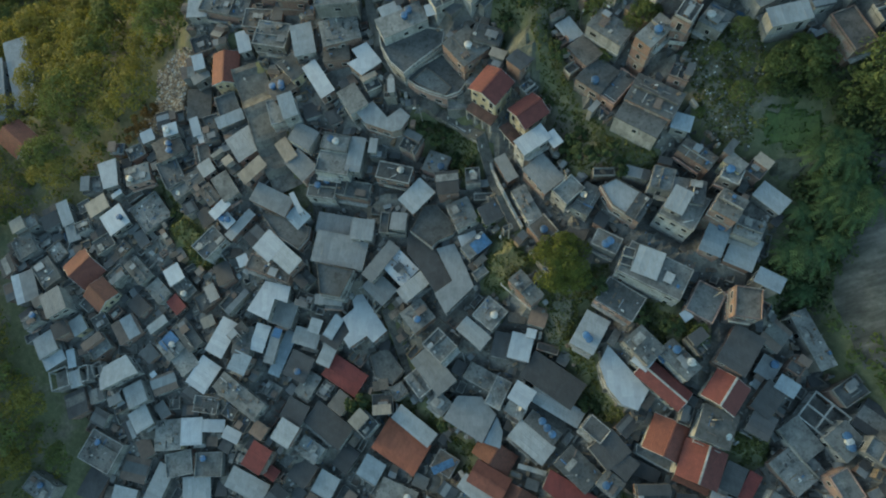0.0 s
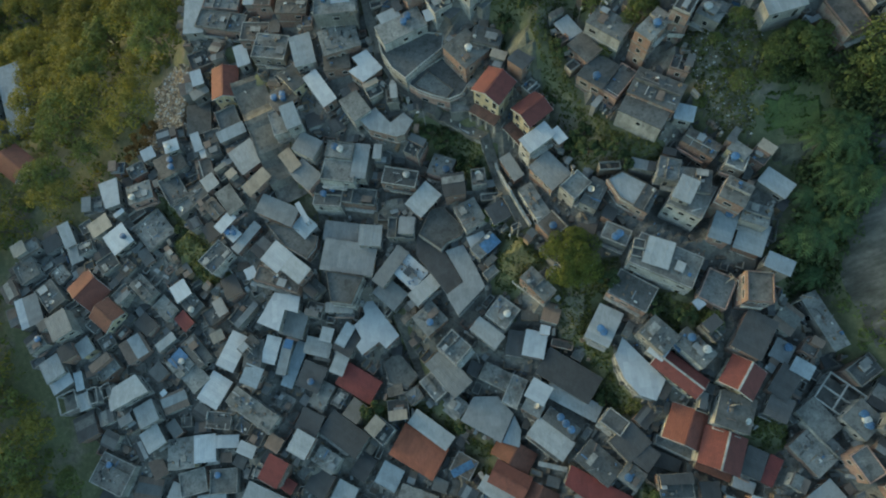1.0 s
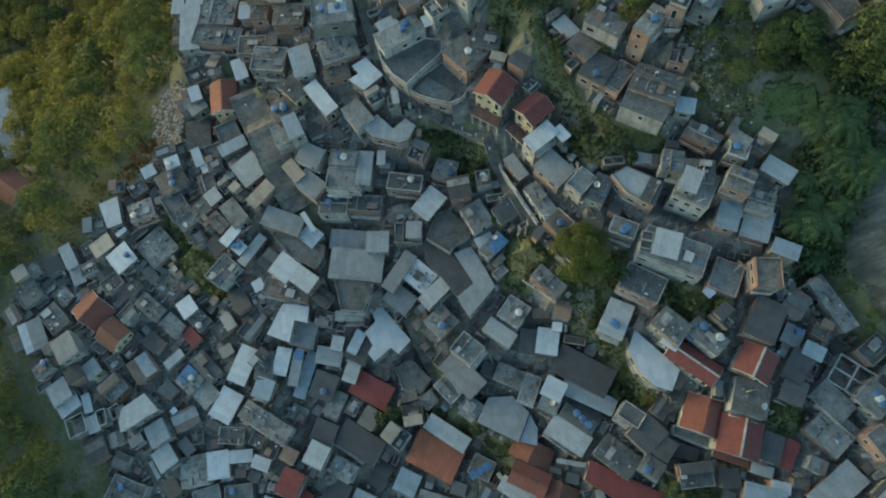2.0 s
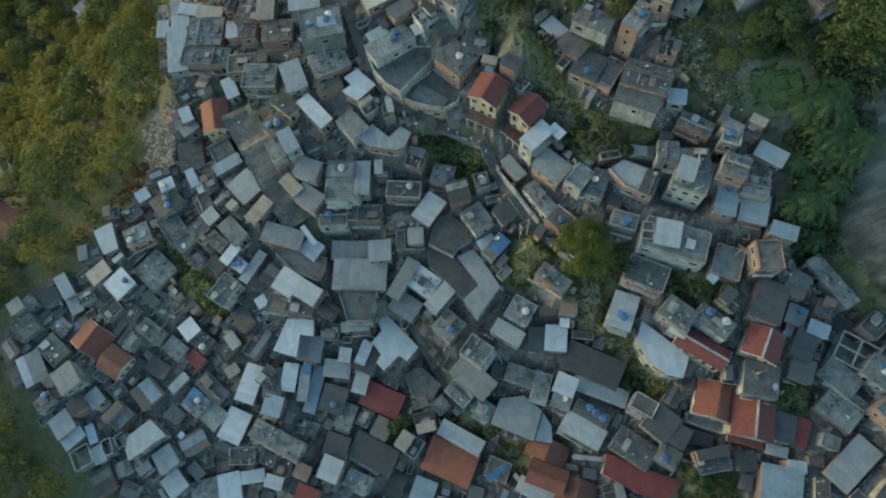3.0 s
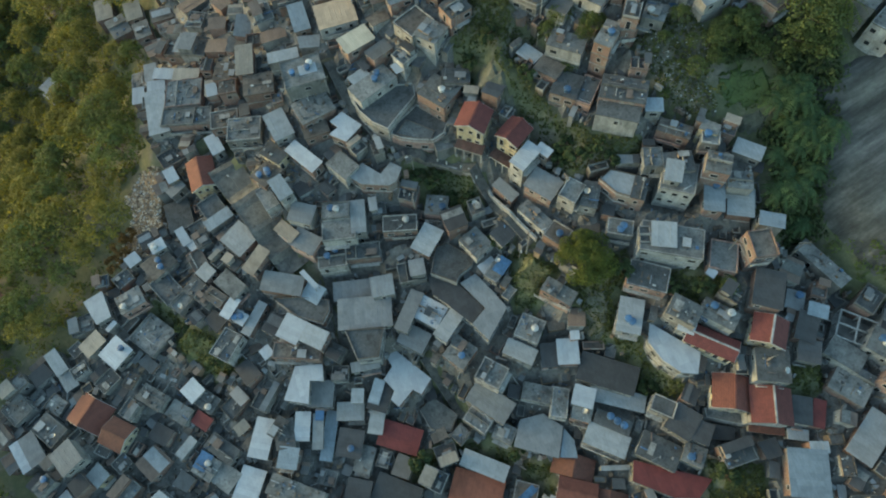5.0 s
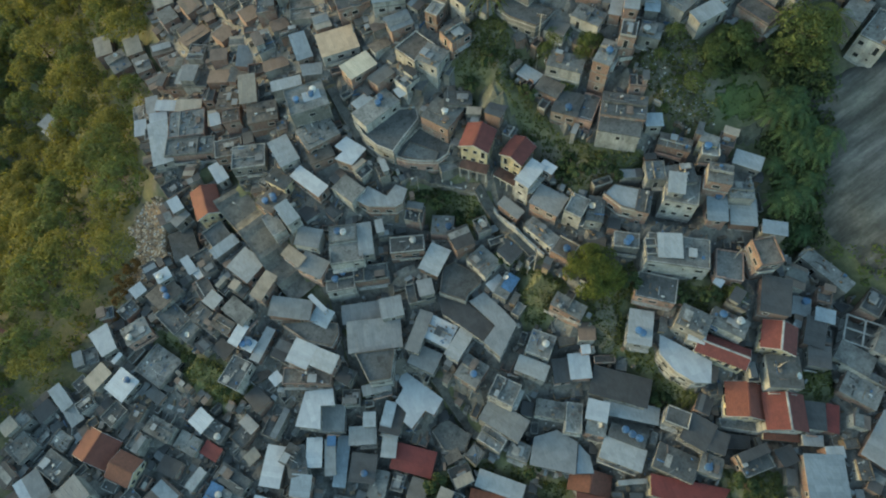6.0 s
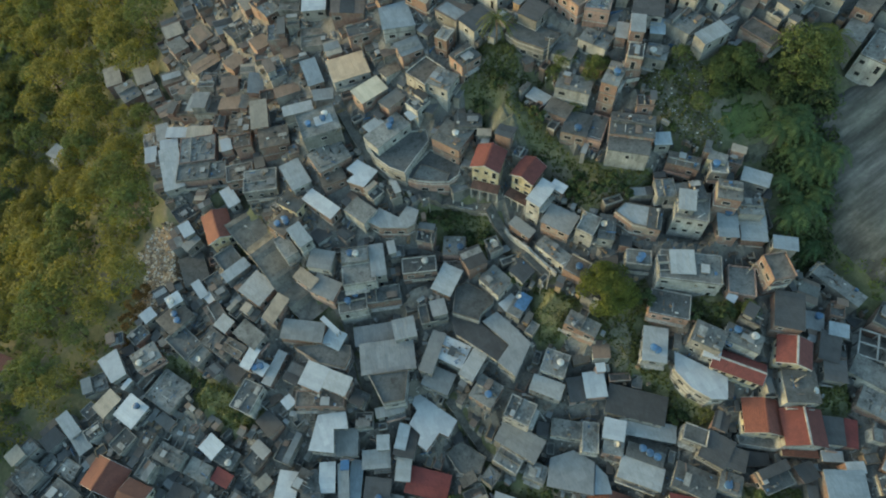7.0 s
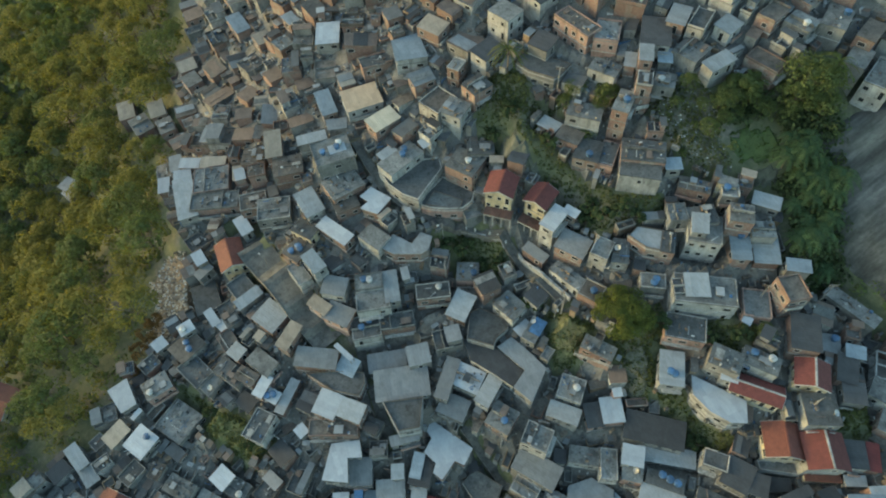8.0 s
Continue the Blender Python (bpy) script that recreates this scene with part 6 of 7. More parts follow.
def shed(pile, r, x, y, z, w, d, a):
    m = Matrix.Translation((x, y, 0)) @ Matrix.Rotation(a, 4, "Z")
    base = min(ground(x, y) - 1.5, z - 2.5)
    tilt = (r.uniform(-0.15, 0.15), r.uniform(-0.15, 0.15))
    wall = r.choice(("brick", "render", "render", "wood"))
    sheets = ("ash", "dark", "rust", "grey", "brown_slab", "dark_slab", "ash")
    kind = r.random()
    if kind < 0.4:
        # an unroofed yard between low, uneven walls
        floor = z - r.uniform(0.5, 1.2)
        pile.box(m, -w / 2, w / 2, -d / 2, d / 2, base, floor, r.choice(("slab", "dark_slab", "brown_slab")))
        for x0, x1, y0, y1 in ((-w / 2, w / 2, -d / 2, -d / 2 + 0.15), (-w / 2, w / 2, d / 2 - 0.15, d / 2), (-w / 2, -w / 2 + 0.15, -d / 2 + 0.15, d / 2 - 0.15), (w / 2 - 0.15, w / 2, -d / 2 + 0.15, d / 2 - 0.15)):
            pile.box(m, x0, x1, y0, y1, floor - 0.3, z - r.uniform(0.0, 0.5), wall)
    elif kind < 0.8:
        # a lean-to under two sheets of different age
        cut = w * r.uniform(-0.15, 0.2)
        pile.box(m, -w / 2 + 0.12, w / 2 - 0.12, -d / 2 + 0.12, d / 2 - 0.12, base, z - 0.08, wall, tilt)
        pile.box(m, -w / 2, cut + 0.1, -d / 2 - r.uniform(0, 0.3), d / 2, z - 0.06, z - 0.02, r.choice(sheets), tilt)
        pile.box(m, cut, w / 2, -d / 2, d / 2 + r.uniform(0, 0.4), z - 0.01, z + 0.03, r.choice(sheets), tilt)
    else:
        pile.box(m, -w / 2 + 0.12, w / 2 - 0.12, -d / 2 + 0.12, d / 2 - 0.12, base, z - 0.06, wall, tilt)
        pile.box(m, -w / 2, w / 2, -d / 2, d / 2, z - 0.05, z, r.choice(sheets), tilt)


def join_all(roots, name):
    """One mesh out of many things, which it replaces."""
    verts, faces, slots, keys = [], [], [], []
    for root in roots:
        for o in root.children_recursive:
            m = root.matrix_basis @ o.matrix_basis if o.parent == root else root.matrix_basis @ o.parent.matrix_basis @ o.matrix_basis
            b = len(verts)
            verts += [m @ v.co for v in o.data.vertices]
            for p in o.data.polygons:
                mat = o.data.materials[p.material_index]
                if mat not in keys:
                    keys.append(mat)
                faces.append([b + i for i in p.vertices])
                slots.append(keys.index(mat))
    me = bpy.data.meshes.new(name)
    me.from_pydata(verts, [], faces)
    for mat in keys:
        me.materials.append(mat)
    me.polygons.foreach_set("material_index", slots)
    for root in roots:
        for o in (*root.children_recursive, root):
            bpy.data.objects.remove(o)
    return new(name, me)


def fill_gaps():
    r = random.Random(11)
    keys = [o for o in bpy.data.objects if o.name.split(".")[0] == "house"]
    where = np.array([o.matrix_basis.translation[:2] for o in keys])
    turns = [o.matrix_basis.to_euler().z for o in keys]
    pile = Pile()
    for size, tries, slack in ((5.6, 6000, 0.03), (4.4, 9000, 0.05), (3.4, 18000, 0.08), (2.4, 28000, 0.14), (1.6, 24000, 0.16)):
        for _ in range(tries):
            x, y = r.uniform(-108, 110), r.uniform(-66, 145)
            if not in_poly(TOWN, x, y) or any(edge_distance(p, x, y) < 0.6 for p in GREENS) or any(near_line(p, x, y) < wd + size * 0.42 for wd, p in LANES):
                continue
            if size > 2 and in_poly(OPEN_YARD, x, y):
                continue
            w, d = (size * r.uniform(0.7, 1.35), size * r.uniform(0.65, 1.15)) if size > 3 else (size * r.uniform(0.9, 1.9), size * r.uniform(0.55, 0.95))
            a = turns[int(np.argmin(((where - (x, y)) ** 2).sum(1)))] + r.uniform(-0.12, 0.12)
            if overlap(x, y, w, d, a) > slack:
                continue
            z = ground(x, y) + 4.5 - (r.uniform(0.2, 1.9) if size > 4 else r.uniform(0.6, 2.4) if size > 3 else r.uniform(1.5, 2.6))
            high = y > 42 and x < 18
            mark(x, y, w, d, a)
            if size > 3.0:
                small_house(r, x, y, z, w, d, a, high)
            else:
                shed(pile, r, x, y, z, w, d, a)
    far = [o for o in bpy.data.objects if o.name.split(".")[0] == "shack" and not (-64 < o.location.x < 48 and -50 < o.location.y < 48)]
    tagged(join_all(far, "far_shacks"), "crowded small brick and concrete shacks on the outer slopes", "shacks", kind="stuff")
    tagged(pile.build("sheds"), "small brick and sheet metal sheds crowded between the houses", "sheds", kind="stuff")


fill_gaps()
tagged(JUNK.build("roof_clutter"), "scattered boards, blocks and buckets on the flat roofs", "clutter", kind="stuff")


def alley_clutter():
    """Boards, rubble, bins and lean-tos lying about in the gaps."""
    r = random.Random(19)
    pile = Pile()
    for _ in range(14000):
        x, y = r.uniform(-108, 92), r.uniform(-64, 120)
        if (round(x * 2), round(y * 2)) in TAKEN or not in_poly(TOWN, x, y) or any(edge_distance(p, x, y) < 0.3 for p in GREENS) or any(near_line(p, x, y) < wd + 0.4 for wd, p in LANES):
            continue
        m = Matrix.Translation((x, y, ground(x, y) + 1.5)) @ Matrix.Rotation(r.uniform(0, 3.1), 4, "Z")
        s, q, h = r.uniform(0.15, 0.9), r.uniform(0.1, 0.5), r.uniform(0.2, 0.8)
        pile.box(m, -s, s, -q, q, -0.5, h, r.choice(("render", "slab", "wood", "slab_pale", "brown_slab", "light", "brown_slab", "rust", "slab", "dark_slab")))
    for _ in range(16000):
        x, y = r.uniform(-108, 92), r.uniform(-64, 120)
        if (round(x * 2), round(y * 2)) in TAKEN or not in_poly(TOWN, x, y) or any(edge_distance(p, x, y) < 1.0 for p in GREENS) or any(near_line(p, x, y) < wd + 1.0 for wd, p in LANES):
            continue
        m = Matrix.Translation((x, y, ground(x, y) + 1.5)) @ Matrix.Rotation(r.uniform(0, 3.1), 4, "Z")
        s, q = (r.uniform(0.5, 1.3), 0.05) if r.random() < 0.2 else (r.uniform(0.06, 0.24), r.uniform(0.05, 0.16))
        pile.box(m, -s, s, -q, q, -1.6, r.uniform(0.1, 0.45), r.choice(("tank_white", "slab_pale", "trim", "light", "tank_blue", "wood", "rust")))
    tagged(pile.build("alley_clutter"), "sheds, walls, boards and rubble heaped between the houses", "clutter", kind="stuff")


alley_clutter()


# ---- water tanks and dishes ----
def lathe(bm, prof, n=14, mi=0):
    rings = [[bm.verts.new((rad * math.cos(2 * math.pi * i / n), rad * math.sin(2 * math.pi * i / n), z)) for i in range(n)] for rad, z in prof]
    for a, b in zip(rings, rings[1:]):
        for i in range(n):
            bm.faces.new((a[i], a[(i + 1) % n], b[(i + 1) % n], b[i])).material_index = mi
    bm.faces.new(rings[0][::-1]).material_index = mi
    bm.faces.new(rings[-1]).material_index = mi


def tank(mat, word):
    root = new("water_tank")
    bm = bmesh.new()
    lathe(bm, [(0.55, 0.0), (0.60, 0.35), (0.60, 0.40), (0.68, 0.82), (0.72, 0.84), (0.72, 0.88)])
    finish("body", bm, mat, root)
    bm = bmesh.new()
    lathe(bm, [(0.73, 0.884), (0.74, 0.92), (0.6, 1.0), (0.2, 1.06), (0.05, 1.07)])
    finish("lid", bm, mat, root)
    return tagged(root, f"{word} plastic water tank with a domed lid on a roof", "water tank", group="roof water tanks")


def dish():
    root = new("satellite_dish")
    bm = bmesh.new()
    lathe(bm, [(0.05, 0.0), (0.28, 0.05), (0.48, 0.16), (0.6, 0.3), (0.58, 0.3), (0.45, 0.18), (0.26, 0.08), (0.03, 0.03)])
    ob = finish("bowl", bm, "tank_white", root)
    ob.matrix_basis = Matrix.Translation((0, 0, 0.75)) @ Matrix.Rotation(radians(30), 4, "X")
    bm = bmesh.new()
    box(bm, 0, 0, 0.39, 0.07, 0.07, 0.78)
    finish("mast", bm, "render", root)
    return tagged(root, "white satellite dish on a short mast on a roof", "satellite dish", group="satellite dishes")


KINDS = [tank("tank_blue", "blue"), tank("tank_white", "pale grey")]
FIRST = {}
for x, y, z, k in TANK_SPOTS:
    src = KINDS[0] if k < 0.75 else KINDS[1]
    m = Matrix.Translation((x, y, z + 0.003)) @ Matrix.Rotation(k * 6.0, 4, "Z")
    if src not in FIRST:
        FIRST[src] = 1
        src.matrix_basis = m
    else:
        copy_thing(src, m)
DISH = dish()
for i, (x, y, z, k) in enumerate(DISH_SPOTS):
    m = Matrix.Translation((x, y, z)) @ Matrix.Rotation(k * 6.3, 4, "Z")
    if i:
        copy_thing(DISH, m)
    else:
        DISH.matrix_basis = m


# ---- plants ----
def leaf_cloud(bm, centre, radius, count, size, r, flat=0.75, shell=0.6):
    """Leaves over a rounded clump, each turned roughly outwards."""
    for _ in range(count):
        v = Vector((r.gauss(0, 1), r.gauss(0, 1), r.gauss(0, 1) * 0.9 + 0.35)).normalized()
        k = radius * r.uniform(shell, 1.0)
        p = Vector(centre) + Vector((v.x * k, v.y * k, v.z * k * flat))
        s = size * r.uniform(0.6, 1.3)
        out = v + Vector((r.uniform(-0.5, 0.5), r.uniform(-0.5, 0.5), r.uniform(0.0, 0.7)))
        q = out.to_track_quat("Z", "Y").to_matrix() @ Matrix.Rotation(r.uniform(0, 6.3), 3, "Z")
        bm.faces.new([bm.verts.new(p + q @ Vector(c)) for c in ((-s, -s * 0.5, 0), (0, -s * 0.6, s * 0.15), (s, 0, 0), (0, s * 0.6, s * 0.15))])


def tree(height, spread, leaf, seed, clumps=26, per=34, label="leafy green tree on the hillside", size=0.30, puff=(0.22, 0.36), shell=0.6):
    r = random.Random(seed)
    root = new("tree")
    bm = bmesh.new()
    prev = None
    for i in range(6):
        t = i / 5
        rad = 0.24 * spread / 4 * (1 - 0.75 * t)
        ring = [bm.verts.new((rad * math.cos(k * 1.047) + 0.25 * t * t, rad * math.sin(k * 1.047), height * 0.72 * t - 0.8)) for k in range(6)]
        if prev:
            for k in range(6):
                bm.faces.new((prev[k], prev[(k + 1) % 6], ring[(k + 1) % 6], ring[k]))
        prev = ring
    tips = []
    for k in range(7):
        a = k * 0.9 + r.uniform(-0.3, 0.3)
        s0 = Vector((0.1, 0, height * r.uniform(0.3, 0.55)))
        s1 = Vector((math.cos(a) * spread * 0.6, math.sin(a) * spread * 0.6, height * r.uniform(0.6, 0.8)))
        side = Vector((-math.sin(a), math.cos(a), 0)) * 0.09
        upv = Vector((0, 0, 0.09))
        ra = [bm.verts.new(s0 + o) for o in (side, upv, -side, -upv)]
        rb = [bm.verts.new(s1 + o * 0.35) for o in (side, upv, -side, -upv)]
        for i in range(4):
            bm.faces.new((ra[i], ra[(i + 1) % 4], rb[(i + 1) % 4], rb[i]))
        tips.append(s1)
    finish("trunk", bm, "bark", root)
    bm = bmesh.new()
    for k in range(clumps):
        a, q = r.uniform(0, 6.3), math.sqrt(r.random())
        c = (math.cos(a) * q * spread * 0.85, math.sin(a) * q * spread * 0.85, height * (0.62 + 0.34 * math.sqrt(max(0, 1 - q * q)) * r.uniform(0.7, 1.05)))
        leaf_cloud(bm, c, spread * r.uniform(*puff), per, size, r, 0.75, shell)
    finish("crown", bm, leaf, root)
    return tagged(root, label, "tree", group="hillside trees")


def palm(seed, fronds=15, length=3.4, height=3.5, leaflet=0.42, leaf="leaf_palm", label="palm with long arching green fronds"):
    r = random.Random(seed)
    root = new("palm")
    bm = bmesh.new()
    lathe(bm, [(0.26, -0.8), (0.2, 0.4), (0.16, height * 0.6), (0.15, height)], 8)
    finish("trunk", bm, "bark", root)
    for k in range(fronds):
        a = k * 2.4 + r.uniform(-0.2, 0.2)
        rise = r.uniform(0.1, 1.0)
        bm = bmesh.new()
        n = 13
        pts = [Vector((math.cos(a) * length * (i / n), math.sin(a) * length * (i / n), height + length * (rise * (i / n) - (0.5 + rise) * (i / n) ** 2))) for i in range(n + 1)]
        side = Vector((-math.sin(a), math.cos(a), 0))
        for i in range(n):
            wl = leaflet * math.sin(math.pi * (i + 0.8) / (n + 1.2)) + 0.08
            along = (pts[i + 1] - pts[i]) * 0.62
            for s in (-1, 1):
                tip = pts[i] + side * s * wl + along - Vector((0, 0, 0.22 * wl))
                bm.faces.new([bm.verts.new(v) for v in (pts[i], pts[i] + along * 0.9, tip)])
        for i in range(n):
            q = side * 0.05
            bm.faces.new([bm.verts.new(v) for v in (pts[i] - q, pts[i] + q, pts[i + 1] + q, pts[i + 1] - q)])
        finish("frond", bm, leaf, root)
    return tagged(root, label, "palm", group="hillside palms")


FOREST = [tree(9.0, 5.2, "leaf", 1, 30, 44), tree(10.5, 6.0, "leaf", 2, 34, 46), tree(7.5, 4.4, "leaf", 3, 26, 40), tree(9.0, 5.4, "leaf_gold", 4, 30, 44, label="hillside tree with leaves coloured yellow-green as if sunlit")]
RUST = tree(4.5, 2.6, "leaf_rust", 5, 16, label="small tree with rust-brown dry leaves")
USED = set()


def plant(src, x, y, scale, turn, sink=0.0):
    m = Matrix.Translation((x, y, ground(x, y) - sink)) @ Matrix.Rotation(turn, 4, "Z")
    if src.name in USED:
        o = copy_thing(src, m)
    else:
        USED.add(src.name)
        o = src
        o.matrix_basis = m
    o.scale = (scale, scale, scale * 0.95)
    return o


def scatter(poly, step, pick, seed, scale=(0.8, 1.25), gap=2.2):
    r = random.Random(seed)
    x0, x1 = min(p[0] for p in poly), max(p[0] for p in poly)
    y0, y1 = min(p[1] for p in poly), max(p[1] for p in poly)
    x = x0
    while x < x1:
        y = y0
        while y < y1:
            px, py = x + r.uniform(-0.45, 0.45) * step, y + r.uniform(-0.45, 0.45) * step
            if in_poly(poly, px, py) and not in_poly(PALM_GROVE, px, py) and edge_distance(MEADOW, px, py) > 2.6 and edge_distance(BARE_EDGE, px, py) > 1.8 and overlap(px, py, gap, gap, 0) < 0.05:
                plant(pick(r, px, py), px, py, r.uniform(*scale), r.uniform(0, 6.3))
            y += step
        x += step


def pick_left(r, x, y):
    return FOREST[3] if r.random() < 0.75 else FOREST[r.randrange(3)]


scatter(WOOD_LEFT, 8.6, pick_left, 21, (0.75, 1.35))


def thicket(poly, seed, step, high, leaf, label, size=1.0):
    """Shrubs and lower branches that close the ground between the trees."""
    r = random.Random(seed)
    bm = bmesh.new()
    x0, x1 = min(p[0] for p in poly), max(p[0] for p in poly)
    y0, y1 = min(p[1] for p in poly), max(p[1] for p in poly)
    for _ in range(int((x1 - x0) * (y1 - y0) / step**2)):
        x, y = r.uniform(x0, x1), r.uniform(y0, y1)
        if in_poly(poly, x, y) and edge_distance(MEADOW, x, y) > 0.5 and edge_distance(BARE_EDGE, x, y) > 0.3 and overlap(x, y, 1.5, 1.5, 0) < 0.05:
            leaf_cloud(bm, (x, y, ground(x, y) + r.uniform(0.3, high)), r.uniform(0.9, 2.2) * size, 20, 0.42 * size, r, 0.6)
    tagged(finish("undergrowth", bm, leaf), label, "shrubs", kind="stuff")


thicket(WOOD_LEFT, 41, 2.8, 2.6, "leaf", "dense green undergrowth below the forest trees")
thicket(WOOD_LEFT, 43, 4.6, 3.0, "leaf_gold", "forest edge shrubs coloured yellowish as if sunlit")
FAR_WOOD = [(-112.0, 150.0), (-48.0, 190.0), (-48.0, 300.0), (-280.0, 300.0), (-280.0, 40.0), (-175.0, 40.0)]
thicket(FAR_WOOD, 45, 3.4, 7.0, "leaf", "distant closed forest canopy on the hillside", 2.2)
thicket(WOOD_RIGHT, 42, 1.1, 2.2, "leaf_cool", "dense green undergrowth below the trees")
thicket(PALM_GROVE, 46, 1.5, 3.4, "leaf_cool", "dense green shrubs below the palms")
thicket(SIDE_SLOPE, 44, 2.2, 1.2, "leaf", "low green scrub on the rocky slope")
scatter(WOOD_RIGHT, 5.0, lambda r, x, y: FOREST[r.randrange(3)], 22, (0.6, 0.95))
for x, y, s in ((-72.0, 36.5, 1.0), (-75.0, 33.5, 0.9), (-70.0, 38.5, 0.8), (-77.5, 30.0, 0.8)):
    plant(RUST, x, y, s, x)
MANGO = tree(8.4, 5.6, "leaf_bright", 9, 36, 360, label="broad dense mango tree with yellow-green crown", size=0.17, puff=(0.24, 0.34), shell=0.84)
plant(MANGO, 22.3, -9.5, 1.0, 0.6)
PALM = palm(3, 20, 4.3, 7.0, 0.4, "leaf_bright", "tall coconut palm with yellow-green fronds")
plant(PALM, 22.0, 43.5, 1.0, 0.3)
plant(PALM, 78.0, 13.0, 1.1, 1.3)
BANANA = palm(5, 18, 3.4, 4.6, 0.75)
for i, (x, y) in enumerate(((66.1, 6.0), (68.7, 4.5), (63.6, 3.0), (66.4, 2.2), (69.3, -0.5), (64.7, -1.2), (66.9, -2.9), (70.8, -4.8), (61.3, -4.7), (64.8, -5.0), (68.0, -6.1), (59.0, -8.1), (62.0, -8.1), (65.8, -10.1), (59.2, -11.2), (61.9, -12.0), (59.1, -15.3), (62.9, -16.4))):
    if overlap(x, y, 2.0, 2.0, 0) < 0.05:
        plant(BANANA, x, y, 0.75 + 0.14 * (i % 4), i * 1.7)
for i, (x, y, s) in enumerate([(37.7, 29.6, 0.5), (36.5, 28.9, 0.4), (39.4, 29.6, 0.42), (30.0, 32.6, 0.38), (32.2, 25.6, 0.35), (34.6, 34.6, 0.3), (23.9, 31.4, 0.3), (28.4, 26.5, 0.33), (9.6, 1.9, 0.3), (44.8, -25.2, 0.3), (44.7, -23.1, 0.35), (37.1, 29.5, 0.5), (38.7, 29.5, 0.42), (32.6, 33.8, 0.42), (35.0, 34.0, 0.35), (51.7, 22.6, 0.4), (51.3, 13.2, 0.4), (45.9, 12.5, 0.3), (55.4, 16.6, 0.45), (57.5, 17.2, 0.5), (59.2, 15.0, 0.42), (62.6, 15.8, 0.55), (64.6, 13.4, 0.4), (60.6, 19.4, 0.5), (68.2, 10.6, 0.45), (55.4, 14.2, 0.32), (70.1, 11.4, 0.5), (48.0, 20.5, 0.3), (52.4, 18.0, 0.28), (49.6, 15.3, 0.26)]):
    plant(FOREST[(0, 1, 2)[i % 3]], x, y, s, i * 2.1)
BUSH = tree(2.4, 1.5, "leaf_cool", 12, 10, 30, label="low green bush between the houses")
BUSH.name = "bush"
BUSH["category"], BUSH["group"] = "bush", "bushes"
for x, y, s in ((9.1, 2.3, 1.5), (1.0, 19.0, 1.6), (-2, 20.5, 1.3), (3.5, 15, 1.2), (-20, -31.2, 1.6), (25.2, 11.4, 1.3), (21, 19.3, 1.4), (32.9, 5.7, 1.2), (40.6, -21.3, 1.4), (10.2, -16.7, 1.0), (-55.7, 2.2, 1.1), (23.5, 26, 1.3), (19, 36, 1.5), (15, 35, 1.3), (-1.0, -36.0, 1.3), (33, -53, 1.6), (27, -34, 1.4), (28, -13, 1.6), (36, -19, 1.3), (-62, 13, 1.2), (6.5, 12.5, 1.2), (27.0, 8.6, 1.5), (24.6, 10.6, 1.3), (29.4, 8.0, 1.2), (26.2, 12.8, 1.4), (31.5, 8.4, 1.1)):
    plant(BUSH, x, y, s, x * 3)


def grass(poly, seed, count, leaf="grass", lift=0.0):
    r = random.Random(seed)
    bm = bmesh.new()
    x0, x1 = min(p[0] for p in poly), max(p[0] for p in poly)
    y0, y1 = min(p[1] for p in poly), max(p[1] for p in poly)
    n = 0
    while n < count:
        x, y = r.uniform(x0, x1), r.uniform(y0, y1)
        n += 1
        if not in_poly(poly, x, y) or in_poly(PATH_EARTH, x, y) or noise.noise(Vector((x * 0.25, y * 0.25, seed))) < -0.5:
            continue
        z = ground(x, y) + lift
        s, t = r.uniform(0.15, 0.42), r.uniform(0, 6.3)
        q = Euler((r.uniform(-0.6, 0.6), r.uniform(-0.6, 0.6), t)).to_matrix()
        bm.faces.new([bm.verts.new(Vector((x, y, z + 0.12 + s * 0.4)) + q @ Vector(c)) for c in ((-s, -s * 0.4, -s * 0.5), (s, -s * 0.4, -s * 0.4), (0, s, s * 0.5))])
    tagged(finish("grass", bm, leaf), "rough grass and weeds on an open plot", "grass", kind="stuff")


for i, p in enumerate(GREENS):
    if p is PLOT_RUBBLE:
        continue
    area = (max(q[0] for q in p) - min(q[0] for q in p)) * (max(q[1] for q in p) - min(q[1] for q in p))
    grass(p, i + 1, int(min(7000, area * 12)))


grass(DUMP, 60, 1500, "grass", 0.3)
grass(MEADOW, 50, 260, "meadow_blade", 0.05)


# ---- rubble on the bare slopes ----
def debris(poly, seed, count, mats, label, size=(0.08, 0.36)):
    r = random.Random(seed)
    bm = bmesh.new()
    x0, x1 = min(p[0] for p in poly), max(p[0] for p in poly)
    y0, y1 = min(p[1] for p in poly), max(p[1] for p in poly)
    for _ in range(count):
        x, y = r.uniform(x0, x1), r.uniform(y0, y1)
        if in_poly(poly, x, y):
            s = r.uniform(*size) * r.uniform(0.5, 1.0)
            box(bm, x, y, ground(x, y) + 0.3 + s * 0.2, s, s * r.uniform(0.5, 1.6), s * r.uniform(0.2, 0.7), r.uniform(0, 3), mi=r.randrange(len(mats)))
    tagged(finish("rubble", bm, mats), label, "rubble", kind="stuff")


